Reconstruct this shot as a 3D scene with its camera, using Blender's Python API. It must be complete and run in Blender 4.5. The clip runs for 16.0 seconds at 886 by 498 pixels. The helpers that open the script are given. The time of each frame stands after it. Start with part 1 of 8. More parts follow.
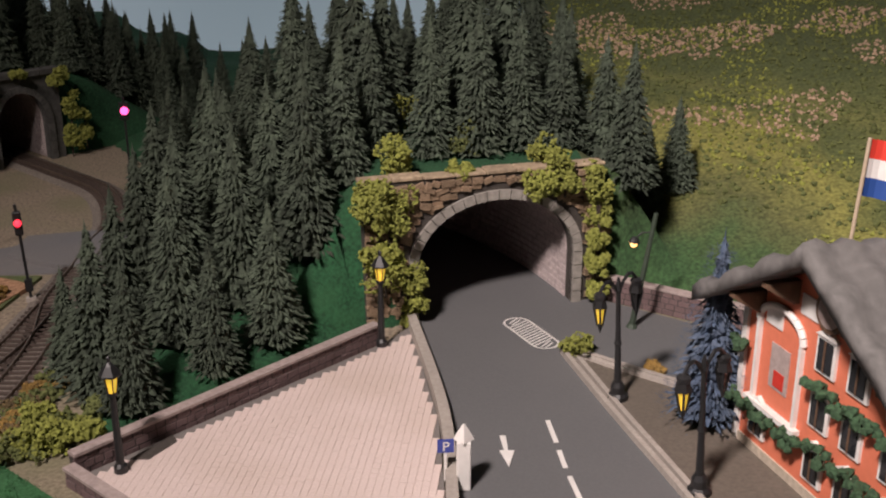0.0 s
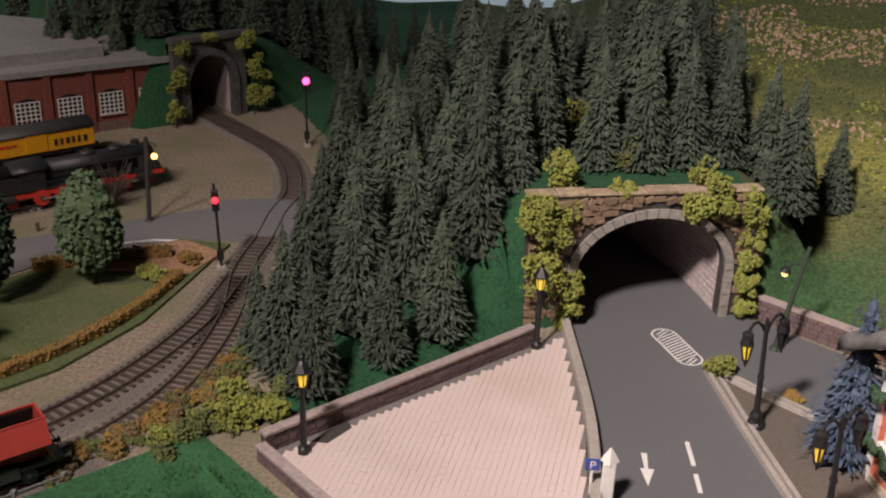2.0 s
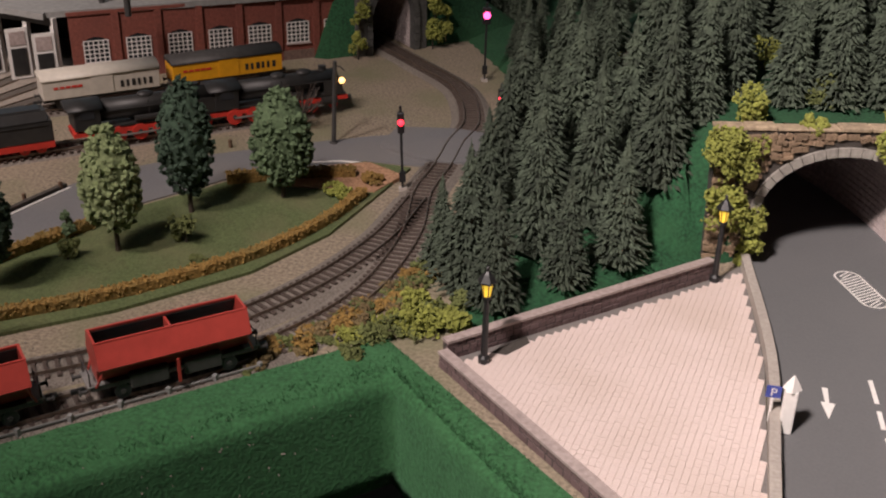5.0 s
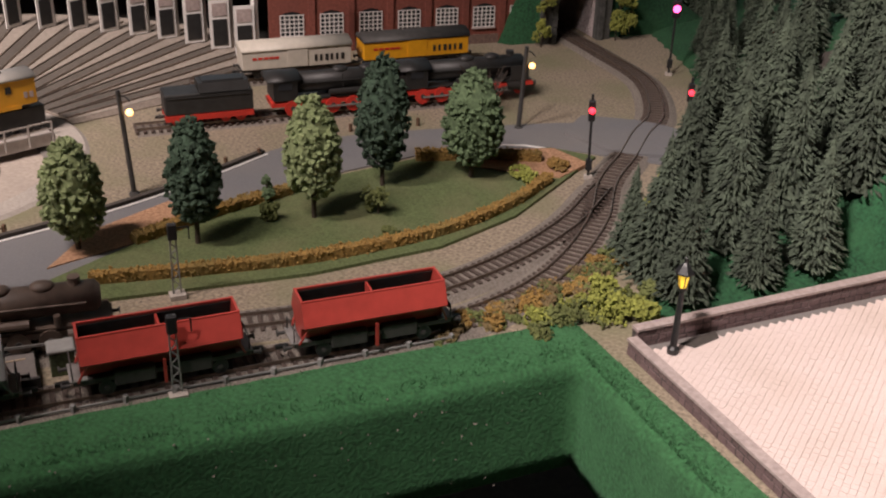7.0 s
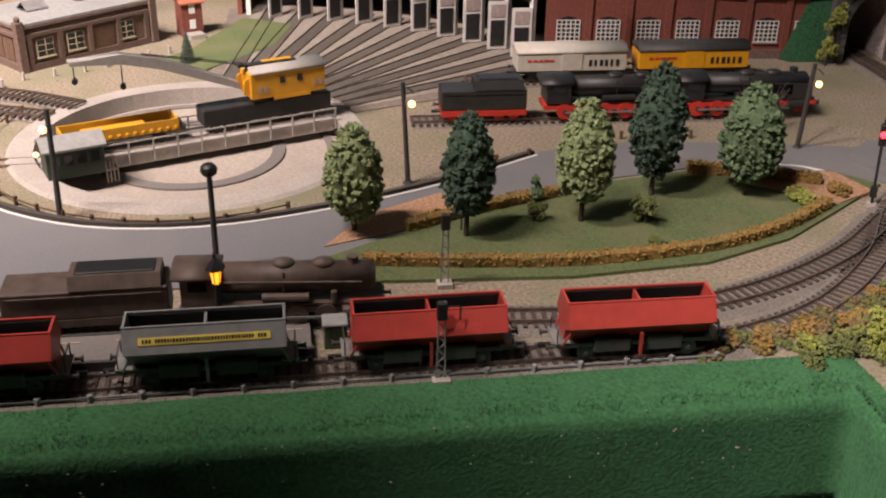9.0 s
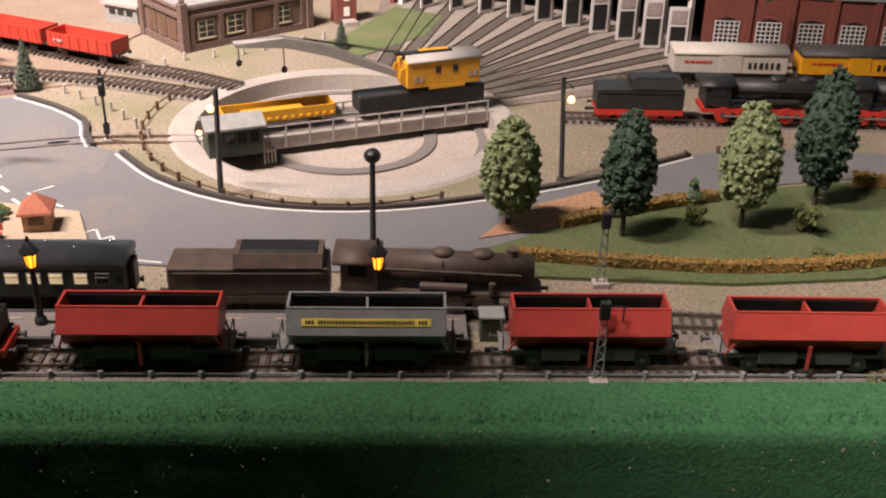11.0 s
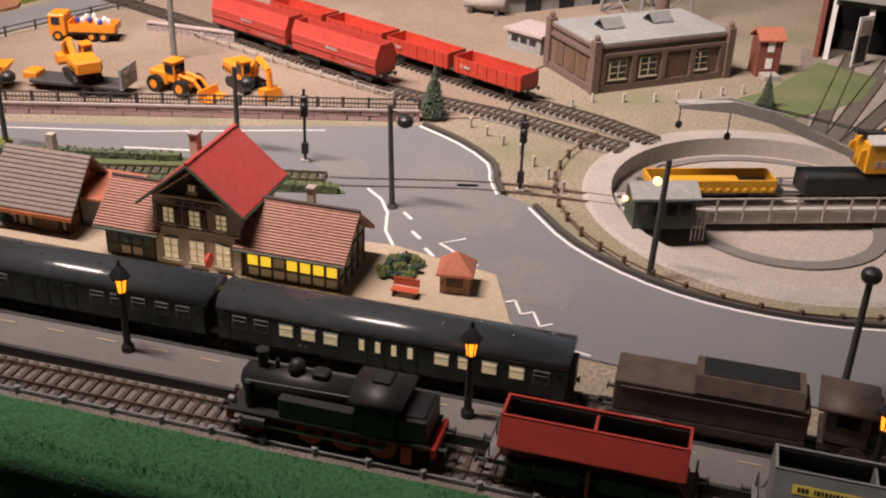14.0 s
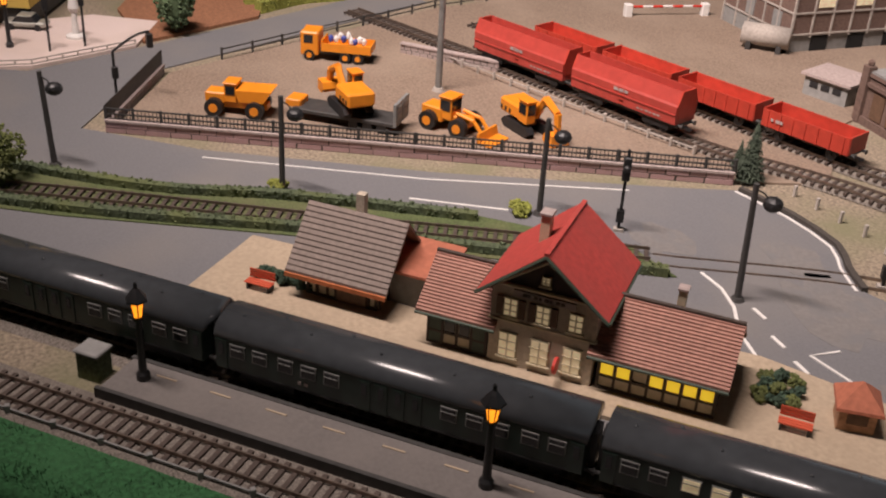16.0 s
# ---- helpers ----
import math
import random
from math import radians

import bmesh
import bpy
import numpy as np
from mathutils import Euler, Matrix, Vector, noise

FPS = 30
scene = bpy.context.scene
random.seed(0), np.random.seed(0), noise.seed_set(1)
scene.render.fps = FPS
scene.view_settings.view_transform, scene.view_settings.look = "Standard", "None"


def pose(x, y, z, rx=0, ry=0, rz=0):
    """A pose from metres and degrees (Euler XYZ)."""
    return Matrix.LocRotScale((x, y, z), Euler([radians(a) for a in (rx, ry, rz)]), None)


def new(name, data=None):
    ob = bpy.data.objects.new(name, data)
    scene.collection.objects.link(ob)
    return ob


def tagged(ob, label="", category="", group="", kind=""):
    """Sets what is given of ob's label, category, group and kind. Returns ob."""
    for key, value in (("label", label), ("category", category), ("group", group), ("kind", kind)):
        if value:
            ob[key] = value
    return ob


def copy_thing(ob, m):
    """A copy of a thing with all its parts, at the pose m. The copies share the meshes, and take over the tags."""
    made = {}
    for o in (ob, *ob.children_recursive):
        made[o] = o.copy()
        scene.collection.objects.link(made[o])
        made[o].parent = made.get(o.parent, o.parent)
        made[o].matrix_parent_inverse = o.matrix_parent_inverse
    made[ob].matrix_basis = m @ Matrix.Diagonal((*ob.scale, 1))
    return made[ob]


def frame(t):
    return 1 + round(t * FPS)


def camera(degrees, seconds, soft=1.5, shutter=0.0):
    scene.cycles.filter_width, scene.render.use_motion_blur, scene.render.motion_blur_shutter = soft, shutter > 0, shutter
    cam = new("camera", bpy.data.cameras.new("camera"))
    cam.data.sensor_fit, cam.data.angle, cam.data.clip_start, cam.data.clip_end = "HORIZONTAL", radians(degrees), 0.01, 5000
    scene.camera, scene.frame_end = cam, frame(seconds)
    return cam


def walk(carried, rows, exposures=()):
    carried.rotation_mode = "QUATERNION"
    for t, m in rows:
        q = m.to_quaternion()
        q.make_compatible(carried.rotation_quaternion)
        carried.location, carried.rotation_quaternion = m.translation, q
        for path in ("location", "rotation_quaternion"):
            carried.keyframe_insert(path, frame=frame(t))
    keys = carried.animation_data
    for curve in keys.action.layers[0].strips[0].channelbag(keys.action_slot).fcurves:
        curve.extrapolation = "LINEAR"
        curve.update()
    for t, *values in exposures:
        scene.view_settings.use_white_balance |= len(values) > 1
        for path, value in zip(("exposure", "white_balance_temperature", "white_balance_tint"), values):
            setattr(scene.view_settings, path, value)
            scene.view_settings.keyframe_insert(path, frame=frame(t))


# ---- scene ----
cam = camera(44.5, 16.0, soft=2.1)
METRES, EYE, TILT, LEAN, TURN = 0.70, 0.35, -20.0, 0.0, 0.0
ROWS = [
    (0.0, 0.0, 0.0, 0.0, 0.0, 0.0, -0.0),
    (0.5, -0.0213, -0.0236, 0.0606, 1.64, -2.16, -0.87),
    (1.0, -0.0408, -0.0423, 0.0955, 3.71, -3.97, -1.78),
    (1.5, -0.0362, -0.0663, 0.1046, 5.67, -4.3, -3.78),
    (2.0, -0.0319, -0.0871, 0.1017, 7.26, -4.61, -4.48),
    (2.5, -0.0257, -0.1068, 0.0943, 7.39, -4.16, -4.72),
    (3.0, -0.0435, -0.1078, 0.0867, 9.92, -5.04, -6.78),
    (3.5, -0.0539, -0.1112, 0.081, 11.82, -5.67, -7.36),
    (4.0, -0.0506, -0.1139, 0.0713, 12.47, -6.36, -6.7),
    (6.5, -0.1028, -0.1441, 0.045, 21.13, -8.94, -9.18),
    (7.0, -0.1141, -0.1552, 0.0406, 23.01, -9.1, -10.0),
    (7.5, -0.1216, -0.1506, 0.0458, 26.67, -9.27, -11.32),
    (8.0, -0.1255, -0.1621, 0.045, 30.41, -8.51, -13.72),
    (8.5, -0.1354, -0.1686, 0.0335, 33.83, -10.14, -13.52),
    (11.0, -0.1837, -0.1935, 0.0113, 43.17, -13.24, -15.3),
    (11.5, -0.2052, -0.2042, 0.0054, 45.9, -13.96, -15.62),
    (12.0, -0.2149, -0.2052, 0.0066, 50.46, -14.82, -16.97),
    (12.5, -0.2357, -0.2084, 0.0076, 53.62, -15.5, -17.62),
    (13.0, -0.27, -0.2159, 0.0091, 55.33, -15.54, -18.49),
    (13.5, -0.3501, -0.218, 0.0045, 56.27, -16.22, -19.13),
    (14.0, -0.4397, -0.2147, -0.0004, 60.44, -18.01, -19.69),
    (14.5, -0.5093, -0.2289, -0.007, 63.12, -18.98, -20.55),
    (15.0, -0.5692, -0.2587, -0.0151, 65.8, -19.67, -20.64),
    (15.5, -0.6449, -0.3029, -0.038, 67.17, -20.45, -21.41),
    (16.0, -0.7345, -0.3349, -0.0536, 67.85, -21.04, -21.71),
]
walk(cam, [(t, pose(0, 0, EYE, TILT, LEAN, TURN) @ pose(METRES * x, METRES * y, METRES * z, 90 + pitch, roll, yaw)) for t, x, y, z, yaw, pitch, roll in ROWS],
     [(0.0, -0.42), (3.0, -0.30), (4.0, -0.24), (6.5, 0.10), (8.5, 0.34), (11.0, 0.54), (12.5, 0.40), (13.5, 0.12), (14.5, -0.22), (16.0, -0.50)])

# ---- light: a warm ceiling lamp over the layout and a dim room ----
world = bpy.data.worlds.new("world")
scene.world = world
world.use_nodes = True
world.node_tree.nodes["Background"].inputs[0].default_value = (1.0, 0.82, 0.66, 1)
world.node_tree.nodes["Background"].inputs[1].default_value = 0.05


def area_lamp(name, x, y, z, tx, ty, sx, sy, watts, colour, spread, along=0.0):
    """A ceiling lamp at x, y, z aimed at tx, ty; its long side lies towards the bearing along."""
    data = bpy.data.lights.new(name, "AREA")
    data.shape, data.size, data.size_y, data.energy, data.color = "RECTANGLE", sx, sy, watts, colour
    data.spread = radians(spread)
    back = (Vector((x, y, z)) - Vector((tx, ty, 0))).normalized()
    side = Vector((math.cos(radians(along)), math.sin(radians(along)), 0))
    side = (side - back * side.dot(back)).normalized()
    m = Matrix((side, back.cross(side), back)).transposed().to_4x4()
    m.translation = (x, y, z)
    ob = new(name, data)
    ob.matrix_world = m
    return ob


area_lamp("ceiling_lamp_light", -1.11, -0.37, 1.40, -1.54, 0.56, 0.80, 0.05, 17.8, (1.0, 0.83, 0.78), 84, 47)
area_lamp("ceiling_lamp_light", -0.47, -0.36, 1.38, 0.38, 0.80, 0.16, 0.16, 8.4, (1.0, 0.85, 0.81), 62)


# ---- materials ----
def mat(name, colour, rough=0.75, var=0.25, scale=120.0, bump=0.2, metal=0.0, second=None, coarse=18.0, emit=None, glow=0.0, amount=0.6):
    m = bpy.data.materials.new(name)
    m.use_nodes = True
    nt = m.node_tree
    b = nt.nodes["Principled BSDF"]
    b.inputs["Roughness"].default_value = rough
    b.inputs["Metallic"].default_value = metal
    if emit:
        b.inputs["Emission Color"].default_value = (*emit, 1)
        b.inputs["Emission Strength"].default_value = glow
    tc = nt.nodes.new("ShaderNodeTexCoord")
    n1 = nt.nodes.new("ShaderNodeTexNoise")
    n1.inputs["Scale"].default_value, n1.inputs["Detail"].default_value = scale, 5
    n2 = nt.nodes.new("ShaderNodeTexNoise")
    n2.inputs["Scale"].default_value, n2.inputs["Detail"].default_value = coarse, 3
    for n in (n1, n2):
        nt.links.new(tc.outputs["Object"], n.inputs["Vector"])
    r1 = nt.nodes.new("ShaderNodeValToRGB")
    c = colour
    lo, hi = [max(0, v * (1 - var)) for v in c], [min(1, v * (1 + var)) for v in c]
    r1.color_ramp.elements[0].position, r1.color_ramp.elements[1].position = 0.3, 0.7
    r1.color_ramp.elements[0].color, r1.color_ramp.elements[1].color = (*lo, 1), (*hi, 1)
    nt.links.new(n1.outputs["Fac"], r1.inputs["Fac"])
    mix = nt.nodes.new("ShaderNodeMix")
    mix.data_type = "RGBA"
    r2 = nt.nodes.new("ShaderNodeValToRGB")
    r2.color_ramp.elements[0].position, r2.color_ramp.elements[1].position = 0.45, 0.7
    r2.color_ramp.elements[0].color, r2.color_ramp.elements[1].color = (0, 0, 0, 1), (amount, amount, amount, 1)
    nt.links.new(n2.outputs["Fac"], r2.inputs["Fac"])
    nt.links.new(r2.outputs["Color"], mix.inputs["Factor"])
    nt.links.new(r1.outputs["Color"], mix.inputs[6])
    s = second or [v * (1 - 0.5 * var) for v in c]
    mix.inputs[7].default_value = (*s, 1)
    last = mix.outputs[2]
    info = nt.nodes.new("ShaderNodeObjectInfo")
    hsv = nt.nodes.new("ShaderNodeHueSaturation")
    mr = nt.nodes.new("ShaderNodeMapRange")
    mr.inputs[3].default_value, mr.inputs[4].default_value = 1 - var * 0.35, 1 + var * 0.35
    nt.links.new(info.outputs["Random"], mr.inputs[0])
    nt.links.new(mr.outputs[0], hsv.inputs["Value"])
    nt.links.new(last, hsv.inputs["Color"])
    nt.links.new(hsv.outputs["Color"], b.inputs["Base Color"])
    if bump:
        bp = nt.nodes.new("ShaderNodeBump")
        bp.inputs["Strength"].default_value, bp.inputs["Distance"].default_value = bump, 0.001
        nt.links.new(n1.outputs["Fac"], bp.inputs["Height"])
        nt.links.new(bp.outputs["Normal"], b.inputs["Normal"])
    return m


def glass(name, colour=(0.02, 0.022, 0.025), rough=0.08):
    return mat(name, colour, rough, 0.1, 60, 0.0)


M = {
    "sand": mat("sandy_scatter", (0.25, 0.205, 0.150), 0.95, 0.42, 330, 0.9, second=(0.18, 0.175, 0.10), coarse=11, amount=0.85),
    "yard": mat("yard_soil", (0.235, 0.175, 0.13), 0.95, 0.28, 380, 0.6, second=(0.32, 0.25, 0.19), coarse=9),
    "road": mat("model_asphalt", (0.165, 0.165, 0.172), 0.85, 0.08, 500, 0.15, second=(0.215, 0.20, 0.185), coarse=8),
    "roadr": mat("dark_asphalt", (0.125, 0.127, 0.13), 0.8, 0.06, 500, 0.12, second=(0.14, 0.14, 0.142), coarse=8),
    "felt": mat("green_felt", (0.032, 0.115, 0.042), 1.0, 0.45, 330, 1.0, second=(0.046, 0.15, 0.058), coarse=30),
    "lawn": mat("lawn_flock", (0.10, 0.13, 0.05), 1.0, 0.35, 500, 0.8, second=(0.17, 0.16, 0.08), coarse=16),
    "hill": mat("hill_flock", (0.013, 0.060, 0.024), 1.0, 0.5, 330, 0.9, second=(0.024, 0.085, 0.034), coarse=22),
    "pave": mat("pink_paving", (0.66, 0.55, 0.51), 0.9, 0.06, 900, 0.2, second=(0.54, 0.44, 0.38), coarse=10),
    "ballast": mat("grey_ballast", (0.20, 0.175, 0.15), 0.95, 0.5, 750, 1.0, second=(0.15, 0.13, 0.11), coarse=25),
    "sleeper": mat("brown_sleeper", (0.075, 0.055, 0.045), 0.8, 0.3, 300, 0.2),
    "rail": mat("rusty_rail", (0.24, 0.19, 0.155), 0.38, 0.3, 200, 0.1, metal=0.7),
    "concrete": mat("concrete", (0.40, 0.36, 0.32), 0.9, 0.15, 350, 0.3, second=(0.30, 0.27, 0.24)),
    "white": mat("white_paint", (0.75, 0.73, 0.70), 0.6, 0.06, 200, 0.1),
    "cream": mat("cream_plaster", (0.55, 0.48, 0.34), 0.85, 0.12, 250, 0.2),
    "stonewall": mat("purple_stone", (0.17, 0.115, 0.115), 0.9, 0.35, 260, 0.5),
    "capstone": mat("cap_stone", (0.38, 0.31, 0.29), 0.9, 0.2, 260, 0.4),
    "rubble": mat("rubble_stone", (0.34, 0.24, 0.155), 0.9, 0.75, 160, 0.8),
    "ledge": mat("sandstone_ledge", (0.36, 0.28, 0.19), 0.9, 0.35, 220, 0.6),
    "arch": mat("arch_stone", (0.30, 0.28, 0.25), 0.9, 0.25, 200, 0.4),
    "darkstone": mat("dark_portal_stone", (0.085, 0.085, 0.08), 0.9, 0.3, 200, 0.4),
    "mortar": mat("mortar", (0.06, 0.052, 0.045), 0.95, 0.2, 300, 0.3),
    "lining": mat("tunnel_lining", (0.46, 0.39, 0.38), 0.9, 0.25, 220, 0.4),
    "brick": mat("red_brick", (0.20, 0.060, 0.042), 0.85, 0.25, 300, 0.3, second=(0.15, 0.05, 0.04)),
    "brownbrick": mat("brown_brick", (0.16, 0.105, 0.085), 0.9, 0.25, 300, 0.3),
    "greyroof": mat("grey_roofing", (0.27, 0.27, 0.26), 0.85, 0.15, 160, 0.3, second=(0.21, 0.21, 0.205)),
    "redroof": mat("red_roof", (0.42, 0.055, 0.045), 0.65, 0.15, 250, 0.3, second=(0.34, 0.06, 0.05)),
    "tile": mat("pink_brown_tile", (0.38, 0.20, 0.155), 0.75, 0.15, 300, 0.3),
    "greytile": mat("grey_brown_tile", (0.23, 0.185, 0.16), 0.8, 0.15, 300, 0.3),
    "timber": mat("dark_timber", (0.055, 0.038, 0.028), 0.7, 0.25, 200, 0.2),
    "wood": mat("brown_boards", (0.13, 0.075, 0.045), 0.75, 0.25, 200, 0.2),
    "orangewood": mat("orange_wood", (0.45, 0.14, 0.05), 0.7, 0.2, 200, 0.2),
    "greystone": mat("station_stone", (0.50, 0.43, 0.34), 0.9, 0.2, 300, 0.4),
    "black": mat("black_plastic", (0.017, 0.017, 0.018), 0.45, 0.25, 150, 0.1),
    "lococoat": mat("black_loco_paint", (0.022, 0.022, 0.022), 0.5, 0.3, 120, 0.1, second=(0.035, 0.03, 0.026)),
    "red": mat("loco_red", (0.58, 0.040, 0.026), 0.5, 0.15, 150, 0.1),
    "brownloco": mat("weathered_brown", (0.085, 0.060, 0.047), 0.6, 0.3, 110, 0.2, second=(0.12, 0.09, 0.07), coarse=40),
    "hopper": mat("hopper_red", (0.42, 0.055, 0.042), 0.42, 0.12, 120, 0.05, second=(0.36, 0.05, 0.04)),
    "wagonred": mat("wagon_red", (0.46, 0.050, 0.030), 0.48, 0.14, 120, 0.05),
    "grey": mat("wagon_grey", (0.22, 0.225, 0.22), 0.45, 0.15, 120, 0.05),
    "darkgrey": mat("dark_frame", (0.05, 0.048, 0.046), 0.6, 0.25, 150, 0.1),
    "coach": mat("coach_green", (0.018, 0.034, 0.027), 0.35, 0.15, 120, 0.03),
    "coachroof": mat("coach_roof", (0.050, 0.055, 0.060), 0.19, 0.12, 120, 0.03),
    "yellow": mat("crane_yellow", (0.68, 0.33, 0.02), 0.45, 0.08, 120, 0.03),
    "orange": mat("machine_orange", (0.78, 0.27, 0.02), 0.4, 0.07, 120, 0.02),
    "cranegrey": mat("crane_roof_grey", (0.36, 0.34, 0.31), 0.6, 0.1, 150, 0.1),
    "bridge": mat("bridge_grey", (0.46, 0.42, 0.385), 0.65, 0.18, 150, 0.1),
    "pit": mat("pit_concrete", (0.37, 0.32, 0.275), 0.85, 0.15, 260, 0.2, second=(0.29, 0.25, 0.215), coarse=12),
    "cabin": mat("cabin_green", (0.045, 0.065, 0.045), 0.6, 0.2, 150, 0.1),
    "trunk": mat("bark", (0.05, 0.037, 0.026), 0.9, 0.3, 300, 0.5),
    "conifer": mat("conifer_needles", (0.055, 0.073, 0.050), 0.95, 0.6, 16, 0.5, second=(0.084, 0.108, 0.072), coarse=4),
    "bluetree": mat("blue_spruce_needles", (0.065, 0.095, 0.15), 0.7, 0.6, 14, 0.5),
    "tinsel": mat("silver_blue_tinsel", (0.16, 0.25, 0.36), 0.35, 0.4, 60, 0.0, metal=0.3),
    "leafd": mat("dark_leaves", (0.045, 0.078, 0.050), 0.95, 0.4, 260, 0.8),
    "leafl": mat("pale_leaves", (0.19, 0.235, 0.11), 0.95, 0.35, 260, 0.8),
    "leafm": mat("mid_leaves", (0.10, 0.15, 0.075), 0.95, 0.35, 260, 0.8),
    "bush": mat("yellow_green_bush", (0.24, 0.26, 0.055), 0.95, 0.4, 260, 0.8),
    "bushd": mat("olive_bush", (0.12, 0.14, 0.045), 0.95, 0.4, 260, 0.8),
    "leaves": mat("fallen_leaves", (0.48, 0.34, 0.235), 0.95, 0.4, 350, 0.4),
    "scrub": mat("brown_scrub", (0.16, 0.115, 0.055), 0.95, 0.5, 420, 0.9, second=(0.22, 0.18, 0.07), coarse=25),
    "hedge": mat("ochre_hedge", (0.27, 0.165, 0.045), 0.95, 0.45, 420, 0.9, second=(0.19, 0.15, 0.05), coarse=30),
    "hedgeg": mat("green_hedge", (0.085, 0.11, 0.06), 0.95, 0.45, 420, 0.9, second=(0.15, 0.17, 0.05), coarse=25),
    "peach": mat("orange_plaster", (0.68, 0.19, 0.105), 0.75, 0.06, 200, 0.1),
    "snowroof": mat("grey_wavy_roof", (0.14, 0.135, 0.13), 0.85, 0.2, 150, 0.4),
    "garland": mat("garland_green", (0.035, 0.075, 0.035), 0.9, 0.5, 420, 0.9),
    "glass": glass("dark_glass"),
    "amber": mat("amber_lamp_glass", (0.9, 0.45, 0.08), 0.4, 0.05, 50, 0, emit=(1.0, 0.30, 0.015), glow=2.2),
    "amberdim": mat("dim_amber_glass", (0.75, 0.5, 0.05), 0.4, 0.3, 300, 0, emit=(1.0, 0.62, 0.06), glow=0.9),
    "bulb": mat("warm_bulb", (1, 0.7, 0.4), 0.4, 0.02, 50, 0, emit=(1.0, 0.50, 0.16), glow=3.5),
    "redbulb": mat("red_signal_light", (1, 0.05, 0.05), 0.4, 0.02, 50, 0, emit=(1.0, 0.03, 0.06), glow=3.0),
    "pinkbulb": mat("pink_signal_light", (1, 0.1, 0.3), 0.4, 0.02, 50, 0, emit=(1.0, 0.08, 0.30), glow=4.5),
    "litwin": mat("lit_window", (0.8, 0.7, 0.5), 0.4, 0.35, 160, 0, emit=(1.0, 0.74, 0.42), glow=0.30),
    "yellowwin": mat("yellow_lit_window", (0.8, 0.6, 0.05), 0.4, 0.3, 160, 0, emit=(1.0, 0.62, 0.03), glow=0.8),
    # emission replaces the lamplight that doesn't reach the sky panel
    "sky": mat("glowing_sky_paint", (0.46, 0.60, 0.72), 0.95, 0.04, 4, 0, second=(0.55, 0.66, 0.75), coarse=1.2, emit=(0.55, 0.68, 0.78), glow=0.38),
    "room": mat("room_wall", (0.32, 0.29, 0.26), 0.95, 0.06, 6, 0.1),
    # lightened so the unseen floor bounces light onto the felt apron
    "floor": mat("bounce_floor", (0.16, 0.14, 0.12), 0.95, 0.2, 60, 0.2),
    # near-black that paints the unlit depth of openings
    "dark": mat("unlit_void", (0.012, 0.012, 0.012), 0.95, 0.2, 30, 0),
    "purplewall": mat("pale_purple_brick", (0.40, 0.26, 0.26), 0.85, 0.25, 300, 0.3),
    "steel": mat("grey_steel", (0.26, 0.26, 0.25), 0.5, 0.2, 150, 0.1, metal=0.3),
    "flagred": mat("flag_red", (0.70, 0.05, 0.03), 0.7, 0.05, 90, 0), "flagblue": mat("flag_blue", (0.02, 0.07, 0.28), 0.7, 0.05, 90, 0),
    "sign": mat("blue_sign", (0.05, 0.07, 0.30), 0.5, 0.05, 90, 0), "tan": mat("tan_apron", (0.42, 0.335, 0.24), 0.9, 0.12, 300, 0.3),
    "pinkroof": mat("terracotta", (0.42, 0.14, 0.08), 0.8, 0.15, 250, 0.2), "benchred": mat("bench_red", (0.55, 0.10, 0.05), 0.5, 0.1, 100, 0),
    "townyellow": mat("town_yellow", (0.60, 0.43, 0.10), 0.8, 0.1, 200, 0.1), "silver": mat("car_silver", (0.40, 0.40, 0.36), 0.3, 0.05, 90, 0, metal=0.4),
    "wagonyellow": mat("van_yellow", (0.72, 0.34, 0.01), 0.5, 0.08, 120, 0.02), "wagonwhite": mat("van_white", (0.55, 0.51, 0.44), 0.5, 0.08, 120, 0.02),
    "labelyellow": mat("label_yellow", (0.78, 0.62, 0.12), 0.5, 0.05, 90, 0), "platform": mat("platform_grey", (0.17, 0.155, 0.145), 0.9, 0.1, 400, 0.2, second=(0.21, 0.19, 0.175)),
    "dirt": mat("ploughed_soil", (0.25, 0.115, 0.06), 0.95, 0.3, 350, 0.7), "leaflitter": mat("leaf_litter", (0.42, 0.24, 0.14), 0.95, 0.4, 350, 0.5),
}


felt_shader = M["felt"].node_tree.nodes["Principled BSDF"]
felt_shader.inputs["Sheen Weight"].default_value = 0.2
felt_shader.inputs["Sheen Roughness"].default_value = 0.5
felt_shader.inputs["Sheen Tint"].default_value = (0.25, 0.75, 0.35, 1)


# ---- mesh helpers ----
def link_mesh(name, bm, material, parent=None, label="", smooth=False):
    me = bpy.data.meshes.new(name)
    bm.normal_update()
    bm.to_mesh(me)
    bm.free()
    me.materials.append(material)
    if smooth:
        for p in me.polygons:
            p.use_smooth = True
    ob = new(name, me)
    ob.parent = parent
    if label:
        tagged(ob, label)
    return ob


def part(name, bm, material, parent, label="", smooth=False):
    return link_mesh(name, bm, material, parent, label, smooth)


def thing(name, label, category, m=None, group="", kind=""):
    ob = new(name)
    ob.empty_display_size = 0.01
    ob.matrix_basis = m or Matrix()
    return tagged(ob, label, category, group, kind)


def struct(name, bm, material, label="", smooth=False, kind="structure"):
    return tagged(link_mesh(name, bm, material, None, label, smooth), label, "", "", kind)


